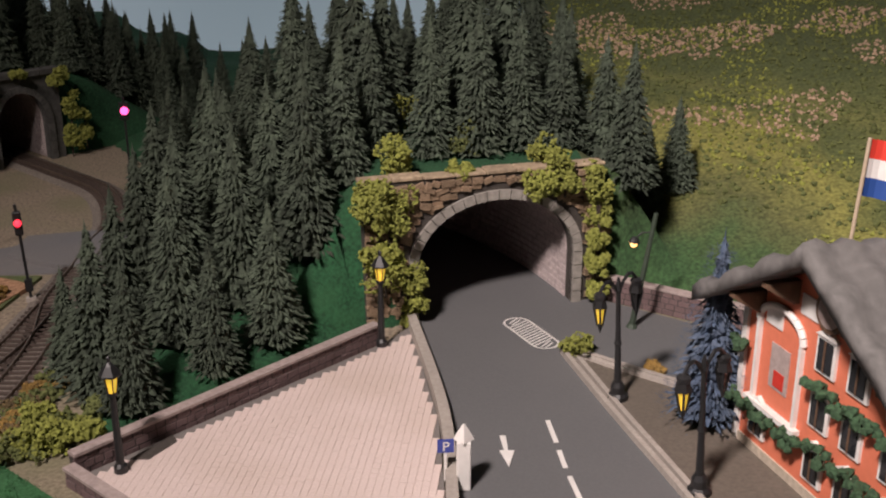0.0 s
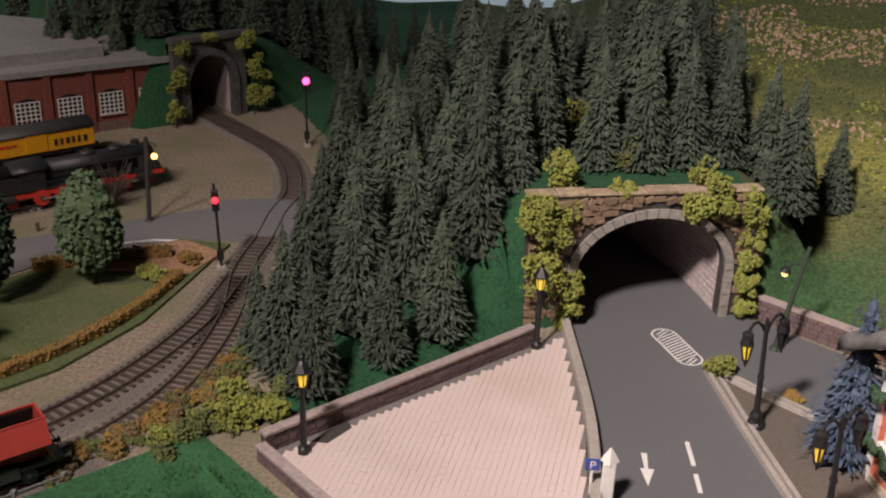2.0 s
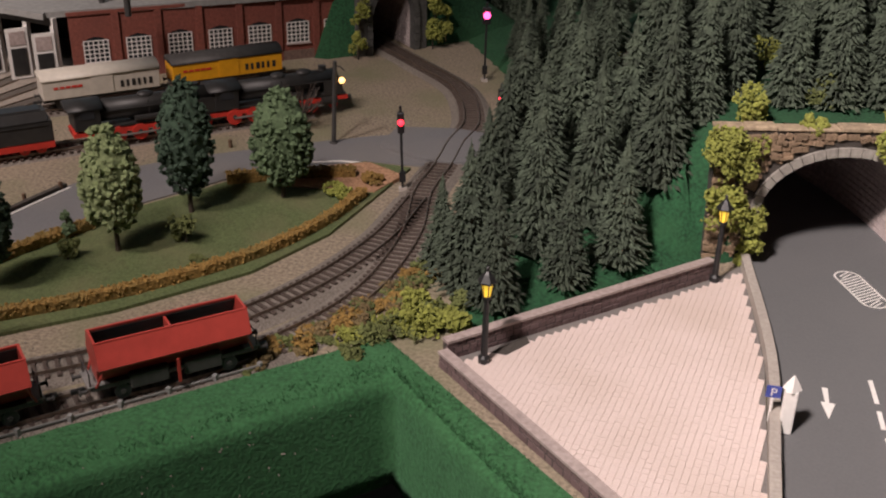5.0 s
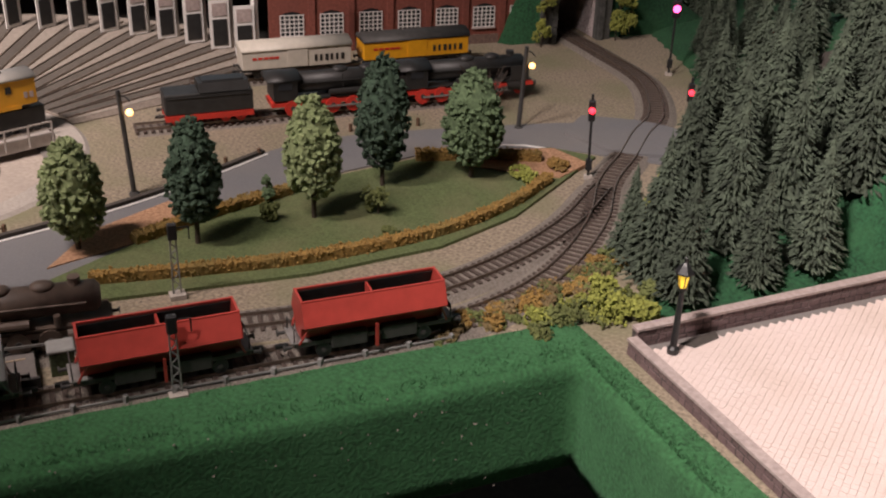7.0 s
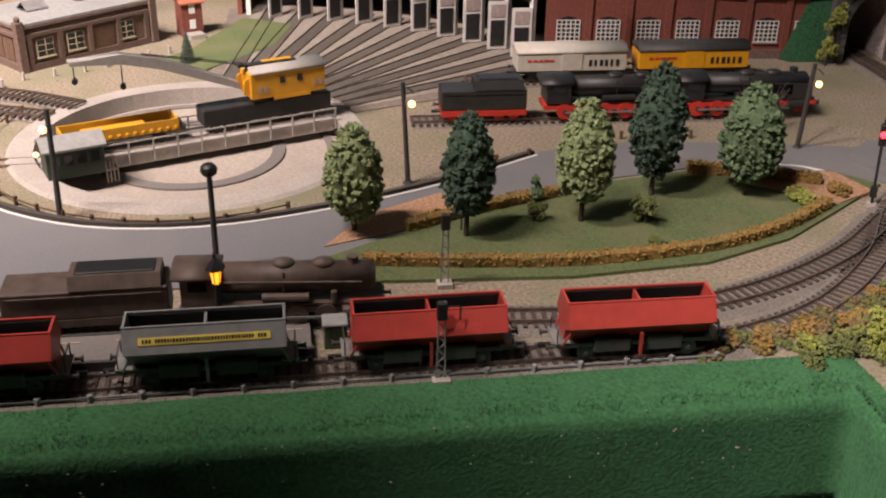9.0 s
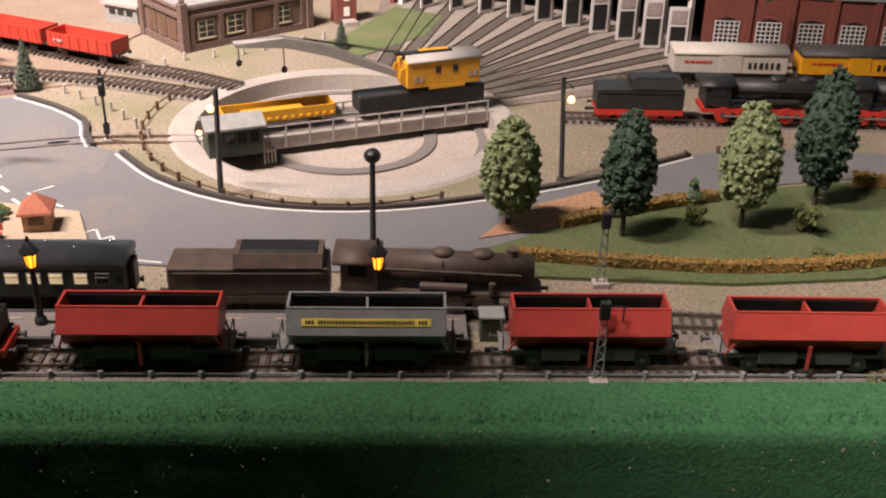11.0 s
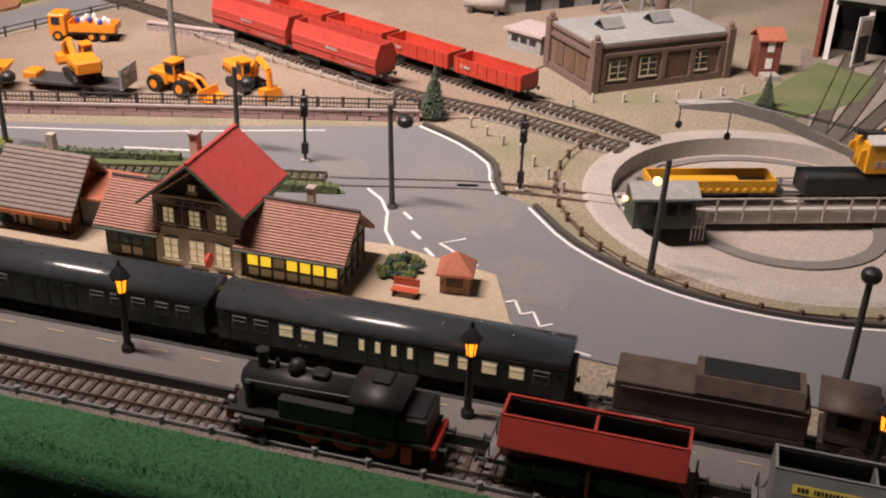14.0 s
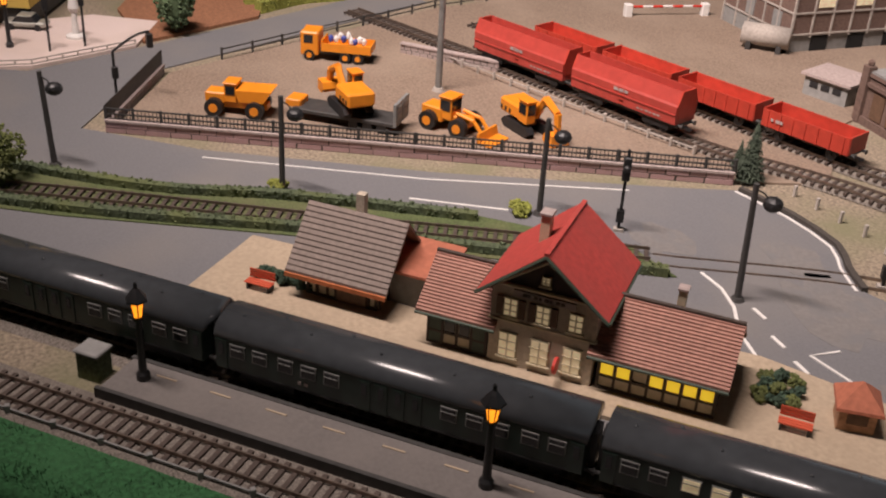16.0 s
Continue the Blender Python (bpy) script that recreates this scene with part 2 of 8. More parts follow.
def box(bm, x0, x1, y0, y1, z0, z1, m=None, bevel=0.0):
    vs = [bm.verts.new((x, y, z)) for x in (x0, x1) for y in (y0, y1) for z in (z0, z1)]
    fs = [bm.faces.new([vs[i] for i in f]) for f in ((0, 1, 3, 2), (4, 6, 7, 5), (0, 4, 5, 1), (2, 3, 7, 6), (0, 2, 6, 4), (1, 5, 7, 3))]
    if bevel:
        es = list({e for f in fs for e in f.edges})
        r = bmesh.ops.bevel(bm, geom=es, offset=bevel, segments=1, affect="EDGES")
        vs = list({v for f in r["faces"] for v in f.verts} | {v for v in vs if v.is_valid})
    if m is not None:
        bmesh.ops.transform(bm, matrix=m, verts=vs)
    return bm


def bx(x0, x1, y0, y1, z0, z1, bevel=0.0):
    return box(bmesh.new(), x0, x1, y0, y1, z0, z1, None, bevel)


def rod(bm, p, q, r, r2=None, n=10, caps=True):
    p, q = Vector(p), Vector(q)
    d = q - p
    t = d.to_track_quat("Z", "Y").to_matrix()
    rings = []
    for c, rr in ((p, r), (q, r if r2 is None else r2)):
        rings.append([bm.verts.new(c + t @ Vector((rr * math.cos(6.28319 * i / n), rr * math.sin(6.28319 * i / n), 0))) for i in range(n)])
    for i in range(n):
        bm.faces.new((rings[0][i], rings[0][(i + 1) % n], rings[1][(i + 1) % n], rings[1][i]))
    if caps:
        bm.faces.new(rings[0][::-1])
        bm.faces.new(rings[1])
    return bm


def cy(p, q, r, r2=None, n=12):
    return rod(bmesh.new(), p, q, r, r2, n)


def lathe(bm, prof, n=14, x=0.0, y=0.0):
    rings = [[bm.verts.new((x + r * math.cos(6.28319 * i / n), y + r * math.sin(6.28319 * i / n), z)) for i in range(n)] for r, z in prof]
    for a, b in zip(rings, rings[1:]):
        for i in range(n):
            bm.faces.new((a[i], a[(i + 1) % n], b[(i + 1) % n], b[i]))
    bm.faces.new(rings[0][::-1])
    bm.faces.new(rings[-1])
    return bm


def ball(bm, c, r, sub=1, sq=(1, 1, 1), jitter=0.0, rng=random):
    r0 = bmesh.ops.create_icosphere(bm, subdivisions=sub, radius=1.0)
    for v in r0["verts"]:
        k = 1 + jitter * (rng.random() - 0.5)
        v.co = Vector((c[0] + v.co.x * r * sq[0] * k, c[1] + v.co.y * r * sq[1] * k, c[2] + v.co.z * r * sq[2] * k))
    return bm


def prism(bm, poly, z0, z1, m=None):
    """A vertical prism over a plan polygon."""
    a = [bm.verts.new((x, y, z0)) for x, y in poly]
    b = [bm.verts.new((x, y, z1)) for x, y in poly]
    n = len(poly)
    bm.faces.new(a[::-1])
    bm.faces.new(b)
    for i in range(n):
        bm.faces.new((a[i], a[(i + 1) % n], b[(i + 1) % n], b[i]))
    if m is not None:
        bmesh.ops.transform(bm, matrix=m, verts=a + b)
    return bm


def extrude_x(bm, prof, x0, x1):
    """A profile of (y, z) swept along x."""
    a = [bm.verts.new((x0, y, z)) for y, z in prof]
    b = [bm.verts.new((x1, y, z)) for y, z in prof]
    n = len(prof)
    bm.faces.new(a)
    bm.faces.new(b[::-1])
    for i in range(n):
        bm.faces.new((a[i], b[i], b[(i + 1) % n], a[(i + 1) % n]))
    return bm


def smooth_line(pts, step=0.012, closed=False):
    """A Catmull-Rom line through the points, at even steps."""
    P = [Vector((*p, 0)) if len(p) == 2 else Vector(p) for p in pts]
    P = [P[0] * 2 - P[1]] + P + [P[-1] * 2 - P[-2]]
    out = []
    for i in range(1, len(P) - 2):
        a, b, c, d = P[i - 1:i + 3]
        n = max(2, int((c - b).length / step))
        for k in range(n):
            t = k / n
            out.append(0.5 * (2 * b + (c - a) * t + (2 * a - 5 * b + 4 * c - d) * t * t + (3 * b - a - 3 * c + d) * t ** 3))
    out.append(P[-2].copy())
    return out


def normals(line):
    out = []
    for i in range(len(line)):
        d = line[min(i + 1, len(line) - 1)] - line[max(i - 1, 0)]
        out.append(Vector((-d.y, d.x, 0)).normalized())
    return out


def ribbon(bm, line, prof):
    """A cross profile of (offset, z), open, swept along a line."""
    ns = normals(line)
    rows = [[bm.verts.new(p + n * o + Vector((0, 0, z))) for o, z in prof] for p, n in zip(line, ns)]
    for a, b in zip(rows, rows[1:]):
        for i in range(len(prof) - 1):
            bm.faces.new((a[i], b[i], b[i + 1], a[i + 1]))
    return bm


def beam(bm, line, w, z0, z1, off=0.0):
    ns = normals(line)
    rows = [[bm.verts.new(p + n * (off + o) + Vector((0, 0, z))) for o, z in ((-w / 2, z0), (w / 2, z0), (w / 2, z1), (-w / 2, z1))] for p, n in zip(line, ns)]
    for a, b in zip(rows, rows[1:]):
        for i in range(4):
            bm.faces.new((a[i], b[i], b[(i + 1) % 4], a[(i + 1) % 4]))
    bm.faces.new(rows[0][::-1])
    bm.faces.new(rows[-1])
    return bm


OX, OY, UX, UY = -0.865, -0.020, 0.682, 0.7315
ST = 47.0


def sp(u, v):
    """Plan point from the distance along and across the station's tracks."""
    return (OX + u * UX - v * UY, OY + u * UY + v * UX)


def at_st(u, v, z=0.0, turn=0.0):
    return pose(*sp(u, v), z, 0, 0, ST + turn)


# ---- room around the layout, unseen, added to close it in and bounce lamplight ----
def room():
    for name, d in (("wall_north", (-4.5, 3.5, 2.35, 2.45, -0.9, 1.9)), ("wall_south", (-4.5, 3.5, -3.1, -3.0, -0.9, 1.9)),
                    ("wall_west", (-4.6, -4.5, -3.0, 2.35, -0.9, 1.9)), ("wall_east", (3.5, 3.6, -3.0, 2.35, -0.9, 1.9))):
        struct(name, bx(*d), M["room"], "plain dim wall of the club room")
    struct("floor", bx(-4.6, 3.6, -3.1, 2.45, -1.0, -0.9), M["floor"], "unseen floor of the club room, lightened to bounce light")
    struct("ceiling", bx(-4.6, 3.6, -3.1, 2.45, 1.9, 2.0), M["room"], "plain ceiling of the club room")


room()
struct("backdrop", ribbon(bmesh.new(), smooth_line([(-2.7, 1.6), (-2.2, 2.0), (0, 2.05), (1.2, 2.0), (1.6, 1.4)], 0.1), [(0, -0.05), (0, 0.9)]), M["sky"], "pale blue painted sky panel behind the layout, with added glow")

STAIN = mat("road_stain", (0.185, 0.175, 0.168), 0.9, 0.10, 300, 0.1, second=(0.167, 0.166, 0.168), coarse=60, amount=0.9)

# ---- ground ----
TC, PIT = (-0.930, 0.543), 0.152
CORNER, CORNER_IN = (-0.247, 0.530), sp(0.84, -0.030)


def ground():
    bm = bmesh.new()
    outer = [sp(-1.3, -0.030), CORNER_IN, (0.10, 0.272), (1.4, 0.272), (1.4, 2.05), (-2.7, 2.05), (-2.7, -0.95)]
    edges = []
    for poly in (outer, [(TC[0] + PIT * math.cos(a * 6.28319 / 64), TC[1] + PIT * math.sin(a * 6.28319 / 64)) for a in range(64)]):
        vs = [bm.verts.new((x, y, 0)) for x, y in poly]
        edges += [bm.edges.new((vs[i], vs[(i + 1) % len(vs)])) for i in range(len(vs))]
    bmesh.ops.triangle_fill(bm, edges=edges, use_beauty=True)
    for f in bm.faces:
        if f.normal.z < 0:
            f.normal_flip()
    struct("ground", bm, M["sand"], "sandy flocked ground of the model layout")


ground()


def felt_edge():
    """Green felt lip and apron along the layout's front."""
    bm = bmesh.new()
    ins = [Vector((*sp(-1.3, -0.030), 0)), Vector((*CORNER_IN, 0)), Vector((0.10, 0.272, 0))]
    out = [Vector((*sp(-1.3, -0.066), 0)), Vector((*CORNER, 0)), Vector((0.068, 0.244, 0))]
    push = [Vector((0.7315, -0.682, 0)), Vector((0.08, -1.38, 0)), Vector((-0.672, -0.74, 0))]
    rows = []
    for s in range(2):
        n = 190 if s == 0 else 60
        for k in range(n + (s == 1)):
            t = k / n
            a, b = ins[s].lerp(ins[s + 1], t), out[s].lerp(out[s + 1], t)
            p = push[1] if s == 0 and t > 0.985 else (push[0] if s == 0 else push[2])
            if s == 1 and t < 0.02:
                p = push[1]
            row = []
            for f, down, o in ((0, 0.0025, 0), (0.35, 0.004, 0), (0.7, 0.003, 0), (1, 0, 0), (1, -0.004, 0.003), (1, -0.012, 0.004), (1, -0.022, 0.003), (1, -0.034, 0.004), (1, -0.046, 0.003), (1, -0.060, 0.004), (1, -0.074, 0.003), (1, -0.092, 0.004), (1, -0.112, 0.003), (1, -0.135, 0.004)):
                if s == 1 or t > 0.80:
                    down = max(down, -0.088)
                q = a.lerp(b, f) + p * o + Vector((0, 0, down))
                w = 0.0016 * noise.noise(q * 160)
                row.append(bm.verts.new(q + Vector((0, 0, w)) + p * w * 0.6))
            rows.append(row)
    for a, b in zip(rows, rows[1:]):
        for i in range(len(a) - 1):
            bm.faces.new((a[i], a[i + 1], b[i + 1], b[i]))
    struct("felt_edge", bm, M["felt"], "bright green felt covering the layout's front edge", True)
    # short fibres standing up from the lip
    rng = random.Random(5)
    verts, faces = [], []
    for k in range(26000):
        s = 0 if rng.random() < 0.8 else 1
        t, f = rng.random(), rng.random() ** 0.8 * 0.99
        base = ins[s].lerp(ins[s + 1], t).lerp(out[s].lerp(out[s + 1], t), min(f, 1))
        if s == 0 and t < 0.15:
            continue
        nrm = Vector((0, 0, 1))
        p = push[0] if s == 0 else push[2]
        if f > 1:
            base += Vector((0, 0, -(f - 1) * 0.12)) + p * 0.004
            nrm = p * 0.8 + Vector((0, 0, 0.4))
        else:
            base += Vector((0, 0, 0.002))
        tip = base + (nrm + Vector((rng.uniform(-.9, .9), rng.uniform(-.9, .9), rng.uniform(-.2, .6)))) * rng.uniform(0.0015, 0.0032)
        side = Vector((rng.uniform(-1, 1), rng.uniform(-1, 1), 0)).normalized() * 0.00035
        i = len(verts)
        verts += [base - side, base + side, tip]
        faces.append((i, i + 1, i + 2))
    me = bpy.data.meshes.new("felt_fibres")
    me.from_pydata(verts, [], faces)
    me.materials.append(M["felt"])
    tagged(new("felt_fibres", me), "short green fibres standing from the felt edge", "felt", "", "stuff")


felt_edge()


def sheet(name, poly, z, material, label, thick=0.004):
    return struct(name, prism(bmesh.new(), poly, z - thick, z), material, label)


ROAD_TOP = [(-0.20, 1.0), (-0.30, 0.99), (-0.389, 0.975), (-0.52, 0.881), (-0.60, 0.81), (-0.645, 0.735), (-0.672, 0.62), (-0.71, 0.519), (-0.754, 0.438), (-0.805, 0.382), (-0.863, 0.346), (-0.937, 0.328), (-1.011, 0.334)]
ROAD_TOP2 = [(-1.044, 0.322), (-1.076, 0.333), (-1.109, 0.349), (-1.166, 0.347), (-1.221, 0.333)]
L1, L2 = smooth_line(ROAD_TOP, 0.02), smooth_line(ROAD_TOP2, 0.02)
yard_road = [(p.x, p.y) for p in L1 + L2] + [(-1.236, 0.29), (-1.321, 0.085), (-1.416, -0.100), (-1.492, -0.20), (-1.53, -0.18), (-1.63, -0.125), (-1.83, 0.26), (-1.90, 0.24), (-1.715, -0.12), (-1.66, -0.24), (-1.70, -0.34), (-1.8, -0.6), (-1.35, -0.72)]
yard_road += [sp(-0.70, 0.10), sp(-0.30, 0.10), sp(-0.10, 0.11), sp(0.08, 0.11), sp(0.15, 0.135), sp(0.30, 0.122), sp(0.45, 0.115), (-0.645, 0.44), (-0.632, 0.51), (-0.612, 0.60), (-0.575, 0.70), (-0.50, 0.82), (-0.40, 0.89), (-0.26, 0.905), (-0.20, 0.91)]
sheet("road", yard_road, 0.0015, M["road"], "grey painted model road round the turntable and station")
tunnel_road = [(-0.021, 0.79), (-0.021, 0.83), (-0.09, 1.12), (0.03, 1.15), (0.108, 0.84), (0.135, 0.832), (0.215, 0.772), (0.45, 0.62), (0.45, 0.272), (0.018, 0.272), (0.012, 0.50), (0.006, 0.627)]
sheet("road_tunnel", tunnel_road, 0.0015, M["roadr"], "smooth dark grey model road running into the road tunnel")
sheet("pavement", [(0.094, 0.724), (0.150, 0.53), (0.185, 0.40), (0.22, 0.272), (0.44, 0.274), (0.44, 0.55), (0.24, 0.62), (0.168, 0.667), (0.118, 0.705)], 0.0035, mat("brown_pavement", (0.125, 0.105, 0.085), 0.9, 0.15, 400, 0.2), "brownish pavement beside the orange house")
sheet("yard", [(-1.236, 0.345), (-1.478, -0.163), (-1.52, -0.155), (-1.625, -0.10), (-1.80, 0.26), (-1.86, 0.50), (-1.9, 0.85), (-1.45, 0.80), (-1.33, 0.53), (-1.21, 0.42)], 0.002, M["yard"], "brown sandy soil of the works yard")
sheet("station_apron", [sp(-0.31, 0.125), sp(0.19, 0.125), sp(0.155, 0.215), sp(0.07, 0.235), sp(-0.31, 0.225)], 0.0045, M["tan"], "tan platform apron in front of the station building")
sheet("lawn", [(-0.645, 0.44), (-0.625, 0.53), (-0.605, 0.60), (-0.565, 0.70), (-0.495, 0.81), (-0.40, 0.885), (-0.352, 0.885), (-0.362, 0.80), (-0.372, 0.72), (-0.405, 0.635), (-0.475, 0.545), (-0.56, 0.465), (-0.63, 0.40)], 0.003, M["lawn"], "mottled olive lawn inside the ochre hedge")
sheet("side_path", [(-0.66, 0.455), (-0.625, 0.53), (-0.610, 0.585), (-0.655, 0.60), (-0.675, 0.52)], 0.0025, M["leaflitter"], "orange-tan gravel patch beside the road")
sheet("side_path", [(-0.50, 0.818), (-0.395, 0.882), (-0.352, 0.862), (-0.365, 0.815), (-0.45, 0.80)], 0.0042, M["leaflitter"], "orange-tan gravel patch beside the level crossing")


def kerb(name, pts, w, h, material, label, white=0.0):
    ln = smooth_line(pts, 0.02)
    struct(name, beam(bmesh.new(), ln, w, 0.0, h), material, label)
    if white:
        struct("road_line", beam(bmesh.new(), ln, 0.0022, 0.0014, 0.0022, white), M["white"], "worn white edge line painted on the road")


sheet("works_grass", [(-1.155, 0.66), (-1.165, 0.74), (-1.225, 0.88), (-1.15, 0.90), (-1.10, 0.82), (-1.085, 0.68)], 0.0024, M["lawn"], "patchy green grass beside the works building")


kerb("kerb", ROAD_TOP[5:], 0.005, 0.005, M["mortar"], "dark kerb round the turntable", 0.006)
kerb("kerb", ROAD_TOP2, 0.005, 0.005, M["mortar"], "dark kerb at the road bend", 0.006)
kerb("kerb", [(0.0885, 0.732), (0.112, 0.639), (0.139, 0.54), (0.175, 0.40), (0.20, 0.272)], 0.0035, 0.006, M["concrete"], "pale concrete kerb beside the road")
kerb("kerb", [(0.0945, 0.732), (0.1175, 0.639), (0.1445, 0.54), (0.1805, 0.40), (0.206, 0.272)], 0.0035, 0.007, M["concrete"], "pale concrete kerb beside the road")
kerb("kerb", [(0.0925, 0.7295), (0.116, 0.7075), (0.167, 0.668)], 0.0035, 0.006, M["concrete"], "pale concrete kerb branching to the pavement")
kerb("kerb", [(0.0975, 0.7330), (0.120, 0.7125), (0.171, 0.673)], 0.0035, 0.006, M["concrete"], "pale concrete kerb branching to the pavement")
kerb("kerb", [(-0.0255, 0.785), (0.0005, 0.627), (0.006, 0.50), (0.012, 0.272)], 0.007, 0.012, M["concrete"], "low concrete wall between parking place and road")


def flat_mark(name, pts, w, label, z=0.0022):
    ln = [Vector((*p, 0)) for p in pts]
    struct(name, beam(bmesh.new(), ln, w, 0.0012, z), M["white"], label)


for a, b in (((0.0685, 0.628), (0.0715, 0.600)), ((0.0722, 0.590), (0.074, 0.570)), ((0.0755, 0.560), (0.079, 0.535)), ((0.081, 0.52), (0.086, 0.49)), ((0.088, 0.475), (0.094, 0.44))):
    flat_mark("road_line", (a, b), 0.003, "short white dash painted on the road")
for a, b in zip([(0.056, 0.3), (0.073, 0.268), (0.091, 0.243), (0.108, 0.218), (0.124, 0.202), (0.140, 0.186)], range(6)):
    p = sp(a[0], a[1])
    q = sp(a[0] + 0.010, a[1] - 0.011)
    flat_mark("road_line", (p, q), 0.0028, "short white dash painted on the road")
flat_mark("road_line", [sp(0.012, 0.335), sp(0.03, 0.318), sp(0.043, 0.295), sp(0.052, 0.262), sp(0.080, 0.215), sp(0.115, 0.178), sp(0.135, 0.160)], 0.0025, "thin white edge line curving past the station")
flat_mark("road_line", [sp(0.148, 0.178), sp(0.20, 0.137), sp(0.24, 0.130)], 0.0016, "thin white line on the road")
flat_mark("road_line", [sp(0.118, 0.270), sp(0.100, 0.255), sp(0.138, 0.228)], 0.0022, "white angled parking mark on the road")
for k in range(6):
    flat_mark("road_line", [sp(0.160 + 0.008 * k, 0.198 - 0.006 * k - (0.012 if k % 2 else 0)), sp(0.168 + 0.008 * k, 0.192 - 0.006 * k - (0 if k % 2 else 0.012))], 0.0018, "white zigzag mark of a bus stop")
flat_mark("road_line", [(-1.277, 0.045), (-1.236, 0.117)], 0.0022, "white centre line on the road")
flat_mark("road_line", [(-1.40, -0.105), (-1.31, 0.07), (-1.245, 0.235)], 0.0016, "faint white edge line on the road")
flat_mark("road_line", [(-0.49, 0.848), (-0.425, 0.880), (-0.388, 0.885), (-0.384, 0.872)], 0.003, "white mark beside the level crossing")


def road_arrow():
    bm = bmesh.new()
    prism(bm, [(0.036, 0.608), (0.040, 0.608), (0.0405, 0.590), (0.0445, 0.590), (0.0400, 0.571), (0.0352, 0.590), (0.0380, 0.590)], 0.0012, 0.0022)
    struct("road_arrow", bm, M["white"], "white arrow painted on the road")
    c, d = Vector((0.068, 0.766, 0)), Vector((0.45, -0.893, 0)).normalized()
    n = Vector((-d.y, d.x, 0))
    ring = bmesh.new()
    for k in range(24):
        a0, a1 = k * 6.28319 / 24, (k + 1) * 6.28319 / 24
        def q(a, r):
            x, y = math.cos(a), math.sin(a)
            return c + d * (0.020 * (1 if x > 0 else -1) * (abs(x) > 1e-6) + x * r) + n * (y * r)
        vs = [ring.verts.new(v + Vector((0, 0, 0.0022))) for v in (q(a0, 0.0115), q(a1, 0.0115), q(a1, 0.0098), q(a0, 0.0098))]
        ring.faces.new(vs)
    for k in range(15):
        s = -0.026 + 0.052 * k / 14
        half = 0.0105 if abs(s) < 0.020 else 0.006
        a = c + d * s
        vs = [ring.verts.new(v + Vector((0, 0, 0.0022))) for v in (a + n * half - d * 0.0042, a + n * half - d * 0.0026, a - n * half + d * 0.0042, a - n * half + d * 0.0026)]
        ring.faces.new(vs)
    struct("road_island_mark", ring, M["white"], "white hatched oval painted on the road")


road_arrow()

# ---- parking place with its walls ----
LOT = [(-0.214, 0.560), (-0.045, 0.745), (-0.026, 0.775), (-0.003, 0.627), (0.003, 0.50), (0.009, 0.362), (0.006, 0.362)]
lot = sheet("parking_place", LOT, 0.0032, M["platform"], "pale pink block paving of the parking place")


def paving():
    """Rows of small pale paving blocks with open joints."""
    verts, faces = [], []
    d = Vector((0.995, -0.1, 0)).normalized()
    n = Vector((-d.y, d.x, 0))
    rng = random.Random(2)

    def inside(p):
        c = False
        for i in range(len(LOT)):
            (x1, y1), (x2, y2) = LOT[i], LOT[i - 1]
            if (y1 > p.y) != (y2 > p.y) and p.x < (x2 - x1) * (p.y - y1) / (y2 - y1) + x1:
                c = not c
        return c
    c0 = Vector((-0.10, 0.57, 0))
    w, h = 0.0046, 0.0028
    for j in range(-110, 110):
        for i in range(-50, 50):
            p = c0 + d * (i * w) + n * (j * h)
            if not inside(p - d * 0.002) or not inside(p + d * 0.002) or not inside(p + Vector((-0.0050, 0.0050, 0)) * (1 + 0.30 * noise.noise(p * 160))) or not inside(p + Vector((0.0022, 0.0005, 0)) * (1 + 0.5 * noise.noise(p * 160))):
                continue
            z = 0.0042 + rng.uniform(-0.0001, 0.0001)
            k = len(verts)
            for a, b in ((-1, -1), (1, -1), (1, 1), (-1, 1)):
                verts.append(p + d * a * w * 0.478 + n * b * h * 0.47 + Vector((0, 0, z)))
            for a, b in ((-1, -1), (1, -1), (1, 1), (-1, 1)):
                verts.append(p + d * a * w * 0.5 + n * b * h * 0.5 + Vector((0, 0, 0.0034)))
            faces.append((k, k + 1, k + 2, k + 3))
            for s in range(4):
                faces.append((k + 4 + s, k + 4 + (s + 1) % 4, k + (s + 1) % 4, k + s))
    me = bpy.data.meshes.new("paving_blocks")
    me.from_pydata(verts, [], faces)
    me.materials.append(M["pave"])
    ob = new("paving_blocks", me)
    ob.parent = lot
    tagged(ob, "small pale pink paving blocks", "", "", "stuff")


paving()
sheet("paving_gap", [(-0.1905, 0.5755), (-0.1715, 0.6050), (-0.1665, 0.5970), (-0.1790, 0.5755)], 0.0046, M["mortar"], "dark gap where paving is missing at the wall", 0.0012)


def stone_meshes():
    """Four alike stone blocks, one unit across, with worn corners."""
    out = []
    for k in range(4):
        rg = random.Random(70 + k)
        bm = bmesh.new()
        ring = [[bm.verts.new((x * (0.5 - i * 0.04) + rg.uniform(-0.02, 0.02), y * (0.5 if i == 0 else 0.47), z * (0.5 - i * 0.05) + rg.uniform(-0.03, 0.03))) for x, z in ((-1, -1), (1, -1), (1, 1), (-1, 1))] for i, y in ((1, -1), (0, -0.86), (0, 0.86), (1, 1))]
        for p, q in zip(ring, ring[1:]):
            for i in range(4):
                bm.faces.new((p[i], p[(i + 1) % 4], q[(i + 1) % 4], q[i]))
        bm.faces.new(ring[0][::-1])
        bm.faces.new(ring[-1])
        bmesh.ops.recalc_face_normals(bm, faces=bm.faces)
        me = bpy.data.meshes.new("stone")
        bm.to_mesh(me)
        bm.free()
        me.materials.append(M["stonewall"])
        out.append(me)
    return out


STONES = stone_meshes()


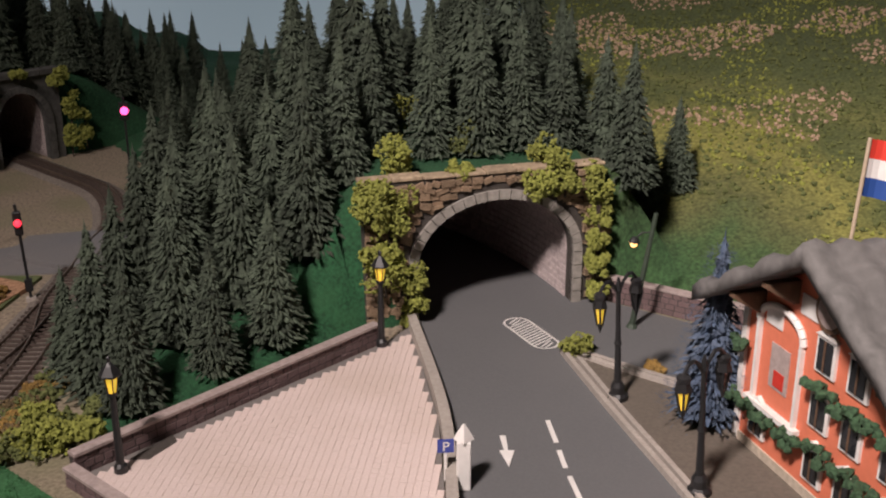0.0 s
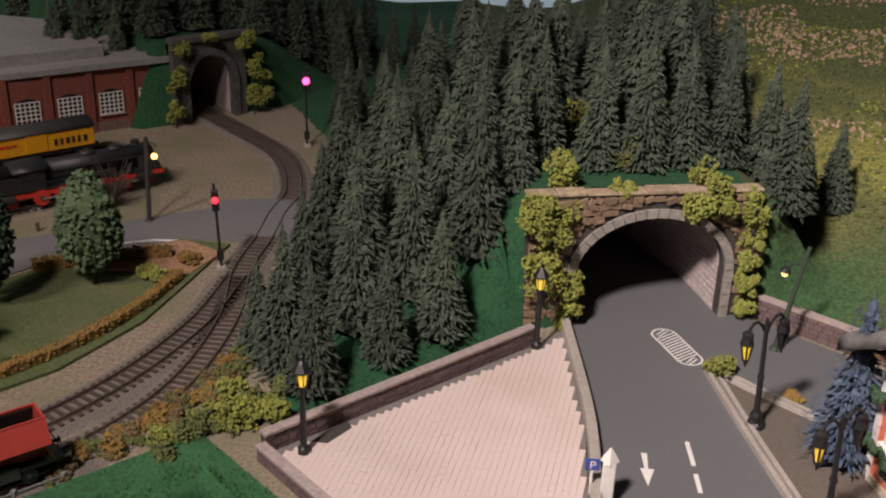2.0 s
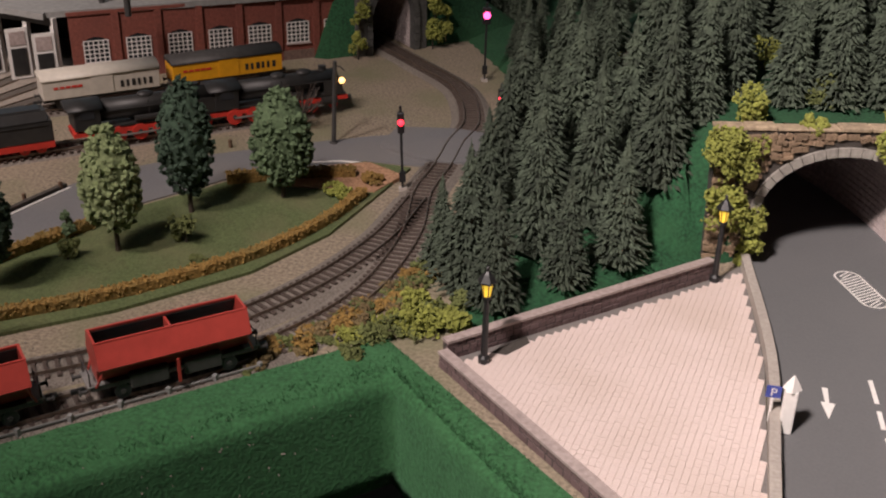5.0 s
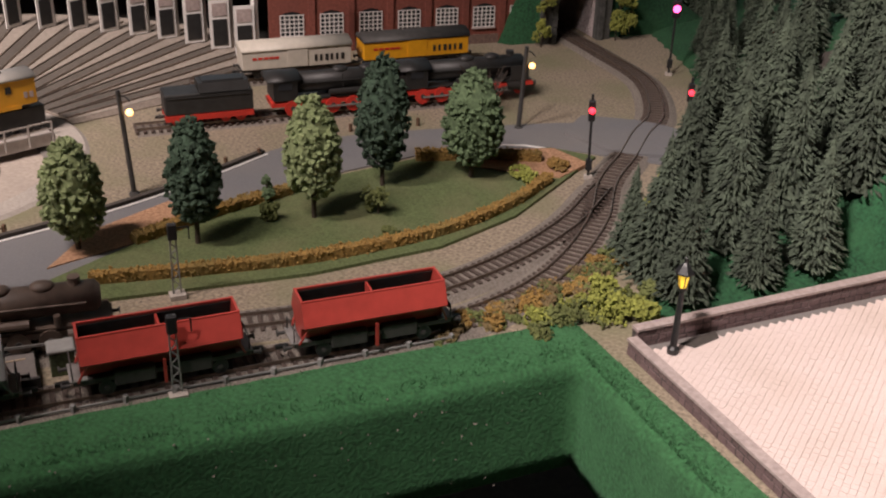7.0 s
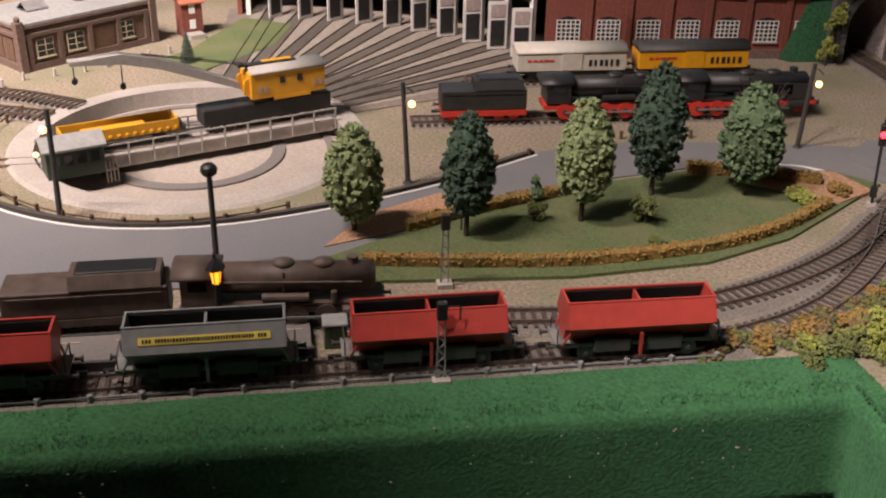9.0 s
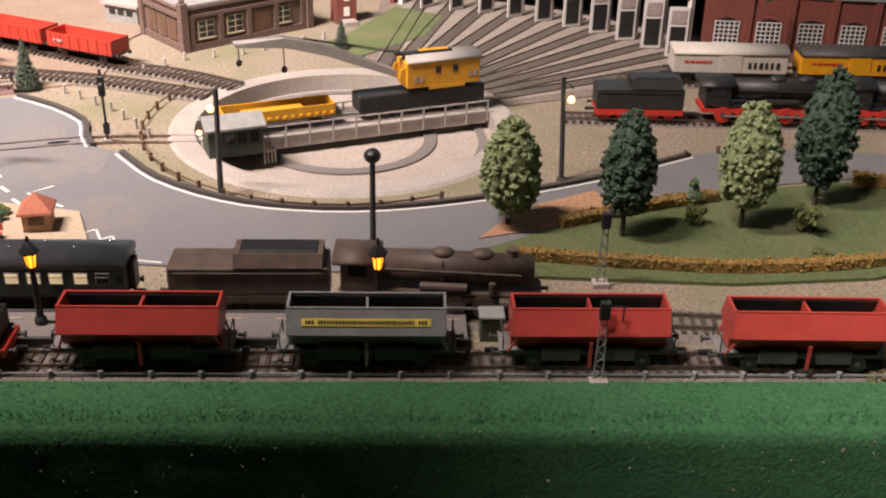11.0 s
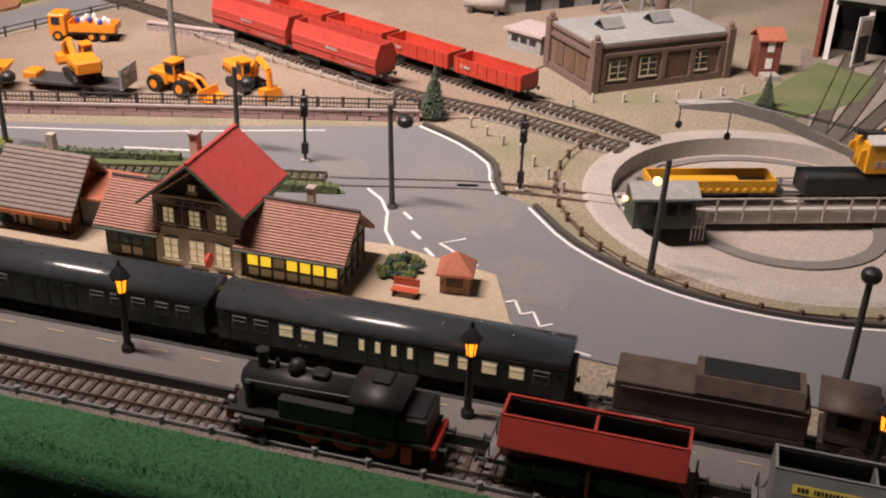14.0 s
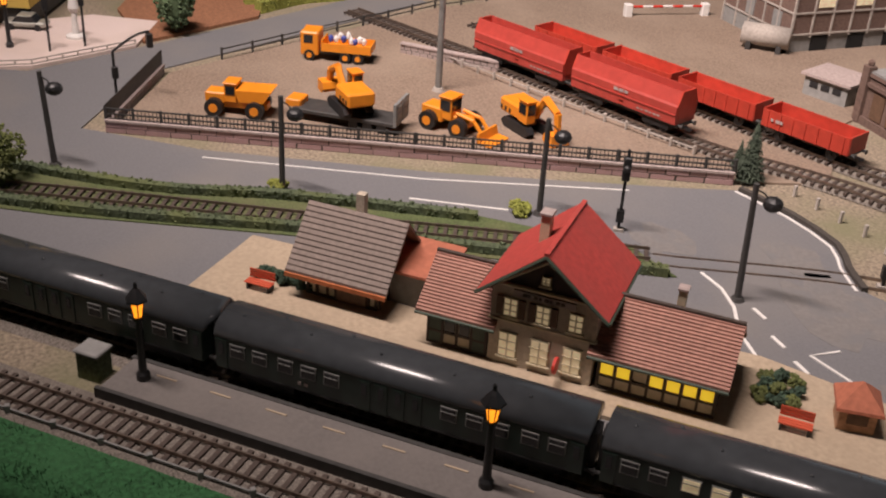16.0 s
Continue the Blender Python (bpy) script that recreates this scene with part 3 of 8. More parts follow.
def stone_wall(name, pts, h, th, label, stone, brick_len=0.0085, course=0.0042, cap=True):
    """A wall of courses of separate stones with a cap, along a plan line."""
    ob = struct(name, beam(bmesh.new(), [Vector((*p, 0)) for p in pts], th, 0.0, h - 0.001), M["mortar"], label)
    rng = random.Random(len(pts) * 7 + int(h * 1e4))
    for a, b in zip(pts, pts[1:]):
        a, b = Vector((*a, 0)), Vector((*b, 0))
        d = (b - a).normalized()
        n = Vector((-d.y, d.x, 0))
        L = (b - a).length
        rows = max(1, int(h / course))
        for r in range(rows):
            s = -(r % 2) * brick_len / 2
            while s < L:
                ln = brick_len * rng.uniform(0.7, 1.3)
                s0, s1 = max(0, s), min(L, s + ln - 0.0006)
                if s1 - s0 > 0.001:
                    o = th / 2 + rng.uniform(0.0002, 0.0009)
                    z0, z1 = r * h / rows + 0.0003, (r + 1) * h / rows - 0.0002
                    c = a + d * (s0 + s1) / 2
                    q = new("stone", STONES[rng.randrange(4)])
                    q.parent = ob
                    q.matrix_basis = Matrix.Translation((c.x, c.y, (z0 + z1) / 2)) @ Matrix.Rotation(math.atan2(d.y, d.x), 4, "Z") @ Matrix.Diagonal((s1 - s0, 2 * o, z1 - z0, 1))
                    q.material_slots[0].link = "OBJECT"
                    q.material_slots[0].material = stone
                s += ln
    if cap:
        link_mesh("cap", beam(bmesh.new(), [Vector((*p, 0)) for p in pts], th + 0.003, h, h + 0.002), M["capstone"], ob)
    return ob


stone_wall("wall_parking_back", [(-0.220, 0.560), (-0.050, 0.750)], 0.016, 0.005, "low purple stone wall behind the parking place", M["stonewall"])
stone_wall("wall_parking_front", [(-0.220, 0.554), (-0.085, 0.436), (0.012, 0.350), (0.08, 0.290)], 0.0115, 0.005, "low purple stone wall along the parking place", M["stonewall"])
stone_wall("wall_roadside", [(0.126, 0.846), (0.215, 0.785), (0.45, 0.632)], 0.020, 0.006, "purple stone wall at the foot of the meadow", M["stonewall"])
stone_wall("wall_yard", [(-1.236, 0.335), (-1.482, -0.178)], 0.011, 0.005, "low pink brick wall along the works yard", M["purplewall"], 0.02, 0.0037)
stone_wall("wall_yard_side", [(-1.486, -0.176), (-1.628, -0.108)], 0.009, 0.004, "low pale wall at the yard corner", M["capstone"])
stone_wall("wall_yard_rear", [(-1.64, 0.16), (-1.555, 0.245)], 0.012, 0.005, "short pale wall behind the red hoppers", M["capstone"])


# ---- hills ----
EDGE = [(-0.43, 1.36), (-0.34, 1.22), (-0.285, 1.09), (-0.272, 0.97), (-0.265, 0.84), (-0.245, 0.72), (-0.222, 0.60), (-0.055, 0.768), (-0.03, 0.800), (0.120, 0.846), (0.215, 0.795), (0.46, 0.64), (1.5, 0.3)]


def hill_distance(x, y):
    p, best, sign = Vector((x, y)), 9, 1
    for a, b in zip(EDGE, EDGE[1:]):
        a, b = Vector(a), Vector(b)
        d = b - a
        t = min(1, max(0, (p - a).dot(d) / d.length_squared))
        q = (p - a - d * t)
        if q.length < best - 1e-6:
            best = q.length
            sign = 1 if d.x * q.y - d.y * q.x > 0 else -1
    return best * sign


def sstep(a, b, x):
    t = min(1, max(0, (x - a) / (b - a)))
    return t * t * (3 - 2 * t)


PA, PB = Vector((-0.022, 0.790)), Vector((0.112, 0.832))


def hill_height(x, y):
    s = hill_distance(x, y)
    wall = 0.711 * (y - 0.562) - 0.703 * (x + 0.222)
    if s < -0.03 or (x < -0.01 and wall < -0.004):
        return -0.02
    right = sstep(-0.05, 0.35, x)
    cap = 0.060 - 0.050 * sstep(1.02, 1.22, y) + 0.27 * sstep(-0.14, 0.35, x)
    slope = 0.40 + 0.02 * right
    h = cap * (1 - math.exp(-max(s, 0) * slope / cap)) + 0.008 * noise.noise(Vector((x * 9, y * 9, 0))) * min(1, max(0, s) * 12)
    d = (PB - PA).normalized()
    q = Vector((x, y)) - PA
    along, back = q.dot(d), d.x * q.y - d.y * q.x
    lat = max(0, -along - 0.02, along - 0.156)
    if back > 0.006:
        h = max(h, 0.115 * (1 - sstep(0.0, 0.11, lat)) * (1 - sstep(0.35, 0.7, back)))
    if s < 0:
        h = h + s * 0.8
    return h


def meadow_flock():
    """Flock that goes from dark grass at the slope's foot through olive to dry scatter above."""
    m = mat("meadow_flock", (0.12, 0.13, 0.05), 1.0, 0.5, 260, 1.0)
    nt = m.node_tree
    tc = nt.nodes.new("ShaderNodeTexCoord")
    dot = nt.nodes.new("ShaderNodeVectorMath")
    dot.operation = "DOT_PRODUCT"
    dot.inputs[1].default_value = (0.518, 0.855, 0)
    nt.links.new(tc.outputs["Object"], dot.inputs[0])
    n1, n2 = nt.nodes.new("ShaderNodeTexNoise"), nt.nodes.new("ShaderNodeTexNoise")
    for n, sc, de in ((n1, 5.5, 5), (n2, 300.0, 4)):
        n.inputs["Scale"].default_value, n.inputs["Detail"].default_value = sc, de
        nt.links.new(tc.outputs["Object"], n.inputs["Vector"])
    add = nt.nodes.new("ShaderNodeMath")
    add.operation = "MULTIPLY_ADD"
    add.inputs[1].default_value = 0.52
    nt.links.new(n1.outputs["Fac"], add.inputs[0])
    nt.links.new(dot.outputs["Value"], add.inputs[2])
    mr = nt.nodes.new("ShaderNodeMapRange")
    mr.inputs[1].default_value, mr.inputs[2].default_value = 0.98, 1.50
    nt.links.new(add.outputs[0], mr.inputs[0])
    rp = nt.nodes.new("ShaderNodeValToRGB")
    el = rp.color_ramp.elements
    el[0].position, el[0].color = 0.0, (0.030, 0.085, 0.032, 1)
    el[1].position, el[1].color = 1.0, (0.085, 0.105, 0.038, 1)
    for p, c in ((0.18, (0.045, 0.095, 0.034)), (0.34, (0.105, 0.115, 0.042)), (0.50, (0.23, 0.225, 0.060)), (0.64, (0.085, 0.105, 0.036)), (0.80, (0.155, 0.165, 0.052))):
        e = el.new(p)
        e.color = (*c, 1)
    nt.links.new(mr.outputs[0], rp.inputs["Fac"])
    grain = nt.nodes.new("ShaderNodeMapRange")
    grain.inputs[1].default_value, grain.inputs[2].default_value, grain.inputs[3].default_value, grain.inputs[4].default_value = 0.3, 0.7, 0.55, 1.45
    nt.links.new(n2.outputs["Fac"], grain.inputs[0])
    hsv = nt.nodes.new("ShaderNodeHueSaturation")
    nt.links.new(grain.outputs[0], hsv.inputs["Value"])
    nt.links.new(rp.outputs["Color"], hsv.inputs["Color"])
    nt.links.new(hsv.outputs["Color"], nt.nodes["Principled BSDF"].inputs["Base Color"])
    return m


def hill():
    bm, bm2 = bmesh.new(), bmesh.new()
    x0, x1, y0, y1, st = -0.46, 1.3, 0.50, 2.03, 0.014
    nx, ny = int((x1 - x0) / st), int((y1 - y0) / st)
    H = [[hill_height(x0 + i * st, y0 + j * st) for j in range(ny + 1)] for i in range(nx + 1)]
    d = (PB - PA).normalized()
    for target, right in ((bm, False), (bm2, True)):
        V = {}
        def v(i, j):
            if (i, j) not in V:
                V[i, j] = target.verts.new((x0 + i * st, y0 + j * st, H[i][j]))
            return V[i, j]
        for i in range(nx):
            for j in range(ny):
                x, y = x0 + (i + .5) * st, y0 + (j + .5) * st
                if max(H[i][j], H[i + 1][j], H[i][j + 1], H[i + 1][j + 1]) < -0.008:
                    continue
                q = Vector((x, y)) - PA
                along, back = q.dot(d), d.x * q.y - d.y * q.x
                if -0.006 < along < 0.146 and -0.04 < back < 0.022:
                    continue
                is_right = x - 0.120 > 0.35 * (0.86 - y) + 0.012 * noise.noise(Vector((x * 30, y * 30, 3)))
                if is_right == right:
                    target.faces.new((v(i, j), v(i + 1, j), v(i + 1, j + 1), v(i, j + 1)))
    struct("hill", bm, M["hill"], "dark green flocked hillside under the fir trees", True)
    struct("meadow", bm2, meadow_flock(), "mottled yellow-green meadow slope", True)


hill()


# ---- railway tracks ----
def track(name, pts, label, bed=0.046, smooth=True, base=0.0, sleepers=True):
    ln = smooth_line(pts, 0.010) if smooth else [Vector((*p, 0)) for p in pts]
    ob = thing(name, label, "track", kind="structure")
    if bed:
        part("ballast", ribbon(bmesh.new(), ln, [(-bed / 2, base), (-bed / 2 + 0.007, base + 0.0028), (bed / 2 - 0.007, base + 0.0028), (bed / 2, base)]), M["ballast"], ob)
    for s in (-1, 1):
        part("rail", beam(bmesh.new(), ln, 0.0011, base + 0.0042, base + 0.0066, s * 0.00825), M["rail"], ob)
    if not sleepers:
        return ln
    verts, faces, run, nxt = [], [], 0.0, 0.0
    for p, q in zip(ln, ln[1:]):
        L = (q - p).length
        d = (q - p) / L
        n = Vector((-d.y, d.x, 0))
        while nxt <= run + L:
            c = p + d * (nxt - run)
            k = len(verts)
            for z in (base + 0.0020, base + 0.0043):
                for a, b in ((-1, -1), (1, -1), (1, 1), (-1, 1)):
                    verts.append(c + n * a * 0.0142 + d * b * 0.0015 + Vector((0, 0, z)))
            faces += [(k + 4, k + 5, k + 6, k + 7), (k, k + 1, k + 5, k + 4), (k + 1, k + 2, k + 6, k + 5), (k + 2, k + 3, k + 7, k + 6), (k + 3, k, k + 4, k + 7)]
            nxt += 0.0078
        run += L
    me = bpy.data.meshes.new("sleepers")
    me.from_pydata(verts, [], faces)
    me.materials.append(M["sleeper"])
    sl = new("sleepers", me)
    sl.parent = ob
    tagged(sl, "", "", "", "stuff")
    return ln


FRONT = [sp(-0.95, -0.0085), sp(-0.2, -0.0085), sp(0.2, -0.0085), sp(0.45, -0.0095), sp(0.56, -0.0095), (-0.425, 0.4385), (-0.374, 0.488), (-0.327, 0.563), (-0.304, 0.640), (-0.304, 0.74), (-0.321, 0.826), (-0.323, 0.90), (-0.328, 0.964), (-0.330, 1.035), (-0.372, 1.137), (-0.452, 1.218), (-0.524, 1.284), (-0.65, 1.40)]
BACK = [sp(-0.95, 0.066), sp(-0.2, 0.066), sp(0.20, 0.066), sp(0.38, 0.066), sp(0.52, 0.054), (-0.453, 0.480), (-0.400, 0.535), (-0.352, 0.622), (-0.326, 0.720), (-0.322, 0.815)]
front_line = track("railway_track", FRONT, "curved main line track with dark sleepers and rusty rails")
back_line = track("railway_track", BACK, "platform track with dark sleepers and rusty rails")
track("railway_track", [(-1.59, -0.70), (-1.348, -0.221), (-1.262, -0.058), (-1.187, 0.091), (-1.132, 0.190)], "branch track with dark sleepers between low hedges", 0.0, base=0.0006)
track("railway_track", [(-1.132, 0.190), (-1.122, 0.206), (-1.060, 0.325), (-0.990, 0.410)], "flush rails crossing the road to the turntable", 0.0, base=-0.0038, sleepers=False)
track("railway_track", [(-1.80, 0.15), (-1.60, 0.238), (-1.45, 0.297), (-1.31, 0.352), (-1.20, 0.425), (-1.085, 0.482)], "yard track under the red hopper wagons", 0.03, base=0.001)
track("railway_track", [(-1.72, 0.285), (-1.56, 0.342), (-1.40, 0.402), (-1.24, 0.462), (-1.16, 0.50), (-1.088, 0.522)], "yard track under the red open wagons", 0.03, base=0.001)
apron = [(TC[0] + r * math.cos(radians(a)), TC[1] + r * math.sin(radians(a))) for r, turn in ((0.179, 1), (0.52, -1)) for a in range(70, 132, 4)[::turn]]
sheet("shed_apron", apron, 0.0016, mat("oily_concrete", (0.27, 0.235, 0.20), 0.9, 0.22, 260, 0.3, second=(0.20, 0.172, 0.148), coarse=14), "grey-brown oily concrete before the engine shed")
BED = mat("greasy_trackbed", (0.10, 0.086, 0.072), 0.85, 0.3, 300, 0.3)
for k in range(11):
    a = radians(74 + 5.3 * k)
    pts = [(TC[0] + r * math.cos(a), TC[1] + r * math.sin(a)) for r in (0.180, 0.25, 0.36, 0.50)]
    track("railway_track", pts, "radial engine shed track beside the turntable", 0.0, False, base=-0.0030, sleepers=False)
    struct("trackbed", beam(bmesh.new(), [Vector((*p, 0)) for p in pts], 0.0150, 0.0, 0.0021), BED, "dark greasy trackbed set into the concrete")
WAGON_LINE = [(-0.83, 0.868), (-0.76, 0.928), (-0.67, 1.020), (-0.57, 1.120)]
LOCO_LINE = [(-0.79, 0.722), (-0.74, 0.772), (-0.63, 0.884), (-0.51, 1.004)]
track("railway_track", WAGON_LINE, "siding beside the engine shed", 0.034)
track("railway_track", LOCO_LINE, "siding beside the road", 0.034)
struct("level_crossing", prism(bmesh.new(), [(-0.40, 0.93), (-0.345, 0.905), (-0.32, 0.905), (-0.26, 0.93), (-0.26, 0.99), (-0.32, 1.0), (-0.345, 1.0), (-0.40, 0.985)], 0.0, 0.0052), M["road"], "grey level crossing boards over the track")


# ---- turntable ----
def turntable():
    struct("turntable_pit", lathe(bmesh.new(), [(0.04, -0.028), (0.120, -0.026), (0.1205, -0.019), (0.136, -0.019), (0.1365, -0.016), (PIT, -0.016), (PIT, -0.0161)], 64, *TC), M["pit"], "round concrete pit of the turntable")
    bm = bmesh.new()
    ring = [(PIT, -0.018), (PIT, 0.0025), (0.174, 0.0025), (0.178, 0.0)]
    circle = [Vector((TC[0] + math.cos(a * 6.28319 / 72), TC[1] + math.sin(a * 6.28319 / 72), 0)) for a in range(73)]
    c = Vector((*TC, 0))
    rows = [[bm.verts.new(c + (p - c) * r + Vector((0, 0, z))) for r, z in ring] for p in circle]
    for a, b in zip(rows, rows[1:]):
        for i in range(3):
            bm.faces.new((a[i], b[i], b[i + 1], a[i + 1]))
    struct("turntable_rim", bm, M["concrete"], "pale concrete ring round the turntable pit")
    # outer dark ring paints the shade at the pit's edge; the inner is raised
    for r, w, z in ((0.1400, 0.0090, -0.0145), (0.086, 0.0130, -0.0140)):
        struct("ring_rail", beam(bmesh.new(), [c + (p - c) * r for p in circle], w, -0.0275, z), M["platform"], "curved dark ring in the turntable pit, painted edge shade outside, raised step inside")
    t = thing("turntable_bridge", "grey girder turntable bridge with railings and a green cabin", "turntable", pose(*TC, 0, 0, 0, 67.5))
    part("deck", bx(-0.149, 0.149, -0.019, 0.019, -0.001, 0.0035), M["bridge"], t)
    for y in (-0.019, 0.019):
        part("girder", bx(-0.147, 0.147, y - 0.0012, y + 0.0012, -0.0085, 0.0035), M["bridge"], t)
    for y in (-0.00825, 0.00825):
        part("rail", bx(-0.149, 0.149, y - 0.0006, y + 0.0006, 0.0035, 0.006), M["rail"], t)
    for y in (-0.022, 0.022):
        r = part("railing", bx(-0.118, 0.148, y - 0.0006, y + 0.0006, 0.0155, 0.0168), M["bridge"], t)
        part("lower_bar", bx(-0.118, 0.148, y - 0.0005, y + 0.0005, 0.0085, 0.0095), M["bridge"], r)
        part("walkway", bx(-0.118, 0.148, min(y, y * 0.85), max(y, y * 0.85), 0.003, 0.0045), M["bridge"], t)
        for k in range(12):
            x = -0.117 + k * 0.0241
            part("post", bx(x - 0.0008, x + 0.0008, y - 0.0008, y + 0.0008, -0.006, 0.0168), M["bridge"], r)
    cab = part("cabin", bx(-0.150, -0.098, -0.050, -0.021, 0.002, 0.030), M["cabin"], t, "dark green control cabin")
    part("roof", extrude_x(bmesh.new(), [(-0.053, 0.029), (-0.0355, 0.037), (-0.018, 0.029), (-0.018, 0.031), (-0.0355, 0.040), (-0.053, 0.031)], -0.153, -0.095), M["greyroof"], cab)
    for x in (-0.142, -0.130, -0.118, -0.106):
        part("window_pane", bx(x - 0.004, x + 0.004, -0.0507, -0.050, 0.015, 0.025), M["glass"], cab)
    for x in (-0.149, -0.100):
        part("strut", rod(bmesh.new(), (x, -0.048, 0.004), (x, -0.02, -0.012), 0.0012), M["bridge"], cab)
    st = part("stair", bx(-0.097, -0.086, -0.045, -0.022, 0.0, 0.002), M["bridge"], t)
    for k in range(4):
        part("post", bx(-0.0970 + 0.0035 * k, -0.0958 + 0.0035 * k, -0.045, -0.044, -0.012, 0.014), M["bridge"], st)
    part("lamp", ball(bmesh.new(), (-0.156, -0.04, 0.026), 0.0028), M["bulb"], t, "warm glowing cabin lamp")


turntable()


# ---- rolling stock ----
def arc_pose(line, s, z=0.0066, flip=False):
    run = 0.0
    for p, q in zip(line, line[1:]):
        L = (q - p).length
        if run + L >= s:
            c = p.lerp(q, (s - run) / L)
            a = math.degrees(math.atan2(q.y - p.y, q.x - p.x))
            return pose(c.x, c.y, z, 0, 0, a + (180 if flip else 0))
        run += L
    return pose(line[-1].x, line[-1].y, z)


def wheel(t, x, y, r, material, spokes=True):
    w = part("wheel", cy((x, y - 0.0013, r), (x, y + 0.0013, r), r, None, 18), material, t)
    s = 1 if y > 0 else -1
    part("hub", cy((x, y, r), (x, y + s * 0.0022, r), r * 0.3, None, 8), M["darkgrey"], w)
    return w


def buffers(t, x, z=0.0115):
    for y in (-0.0100, 0.0100):
        s = 1 if x > 0 else -1
        part("buffer", rod(rod(bmesh.new(), (x, y, z), (x + s * 0.0045, y, z), 0.0013), (x + s * 0.0045, y, z), (x + s * 0.0055, y, z), 0.0024), M["darkgrey"], t)
    part("coupling", bx(min(x, x + (0.009 if x > 0 else -0.009)), max(x, x + (0.009 if x > 0 else -0.009)), -0.0015, 0.0015, 0.006, 0.0085), M["black"], t)


def boiler(bm, x0, x1, z, r):
    return rod(bm, (x0, 0, z), (x1, 0, z), r, None, 20)


def tank_engine():
    t = thing("steam_locomotive", "black tank steam locomotive with red frame and wheels", "locomotive")
    part("frame", bx(-0.062, 0.062, -0.0125, 0.0125, 0.0105, 0.0150, 0.0006), M["red"], t, "red running frame")
    part("running_board", bx(-0.060, 0.062, -0.0165, 0.0165, 0.0150, 0.0164), M["lococoat"], t)
    part("boiler", boiler(bmesh.new(), -0.014, 0.054, 0.0300, 0.0098), M["lococoat"], t, "", True)
    part("smokebox_door", rod(bmesh.new(), (0.054, 0, 0.0300), (0.057, 0, 0.0300), 0.0090, 0.0060, 18), M["black"], t)
    part("chimney", lathe(bmesh.new(), [(0.0034, 0.036), (0.0030, 0.041), (0.0032, 0.048), (0.0040, 0.0495), (0.0040, 0.0505)], 12, 0.045), M["lococoat"], t)
    part("steam_dome", lathe(bmesh.new(), [(0.0052, 0.037), (0.0050, 0.043), (0.0040, 0.0462), (0.0018, 0.0478)], 14, 0.024), M["lococoat"], t, "", True)
    part("sand_box", bx(0.004, 0.014, -0.0045, 0.0045, 0.038, 0.0435, 0.0012), M["lococoat"], t)
    part("bell", lathe(bmesh.new(), [(0.0016, 0.038), (0.0014, 0.045), (0.0004, 0.046)], 8, 0.036), M["black"], t)
    part("pump", rod(bmesh.new(), (0.050, 0.0105, 0.019), (0.050, 0.0105, 0.034), 0.0025), M["lococoat"], t)
    for y in (-1, 1):
        part("side_tank", bx(-0.016, 0.030, y * 0.0128 - 0.0032, y * 0.0128 + 0.0032, 0.0164, 0.0300, 0.0008), M["lococoat"], t)
        part("handrail", rod(bmesh.new(), (-0.012, y * 0.0103, 0.0362), (0.052, y * 0.0103, 0.0345), 0.0004, None, 6), M["steel"], t)
        part("cylinder", rod(bmesh.new(), (0.038, y * 0.0145, 0.0105), (0.052, y * 0.0145, 0.0105), 0.0042), M["lococoat"], t)
        part("connecting_rod", bx(-0.032, 0.040, y * 0.0148 - 0.0005, y * 0.0148 + 0.0005, 0.0070, 0.0086), M["steel"], t)
        for x in (-0.032, -0.010, 0.012):
            wheel(t, x, y * 0.0118, 0.0086, M["red"])
        wheel(t, 0.046, y * 0.0110, 0.0055, M["red"])
        part("step", bx(-0.050, -0.044, y * 0.0155 - 0.001, y * 0.0155 + 0.001, 0.002, 0.014), M["red"], t)
    cab = part("cab", bx(-0.040, -0.016, -0.0160, 0.0160, 0.0164, 0.0405, 0.0006), M["lococoat"], t)
    prof = [(0.0180 * math.sin(radians(a)), 0.0355 + 0.0105 * math.cos(radians(a))) for a in range(-84, 85, 12)]
    part("roof", extrude_x(bmesh.new(), prof, -0.044, -0.013), M["lococoat"], cab, "", True)
    part("roof_vent", bx(-0.034, -0.023, -0.006, 0.006, 0.0455, 0.0478, 0.0006), M["lococoat"], cab)
    for y in (-0.0163, 0.0163):
        for x in (-0.034, -0.024):
            part("window_pane", bx(x - 0.0035, x + 0.0035, y - 0.0003, y + 0.0003, 0.029, 0.0365), M["glass"], cab)
    part("coal_bunker", bx(-0.058, -0.0405, -0.0150, 0.0150, 0.0164, 0.0320, 0.0008), M["lococoat"], t)
    part("coal", bx(-0.0565, -0.042, -0.0125, 0.0125, 0.0315, 0.0340, 0.001), M["black"], t)
    part("buffer_beam", bx(0.060, 0.063, -0.0155, 0.0155, 0.0090, 0.0150), M["red"], t)
    part("buffer_beam", bx(-0.0635, -0.0605, -0.0155, 0.0155, 0.0090, 0.0150), M["red"], t)
    for y in (-0.009, 0.009):
        part("headlight", rod(bmesh.new(), (0.060, y, 0.0185), (0.0635, y, 0.0185), 0.0020), M["steel"], t)
    buffers(t, 0.063)
    buffers(t, -0.0635)
    return t


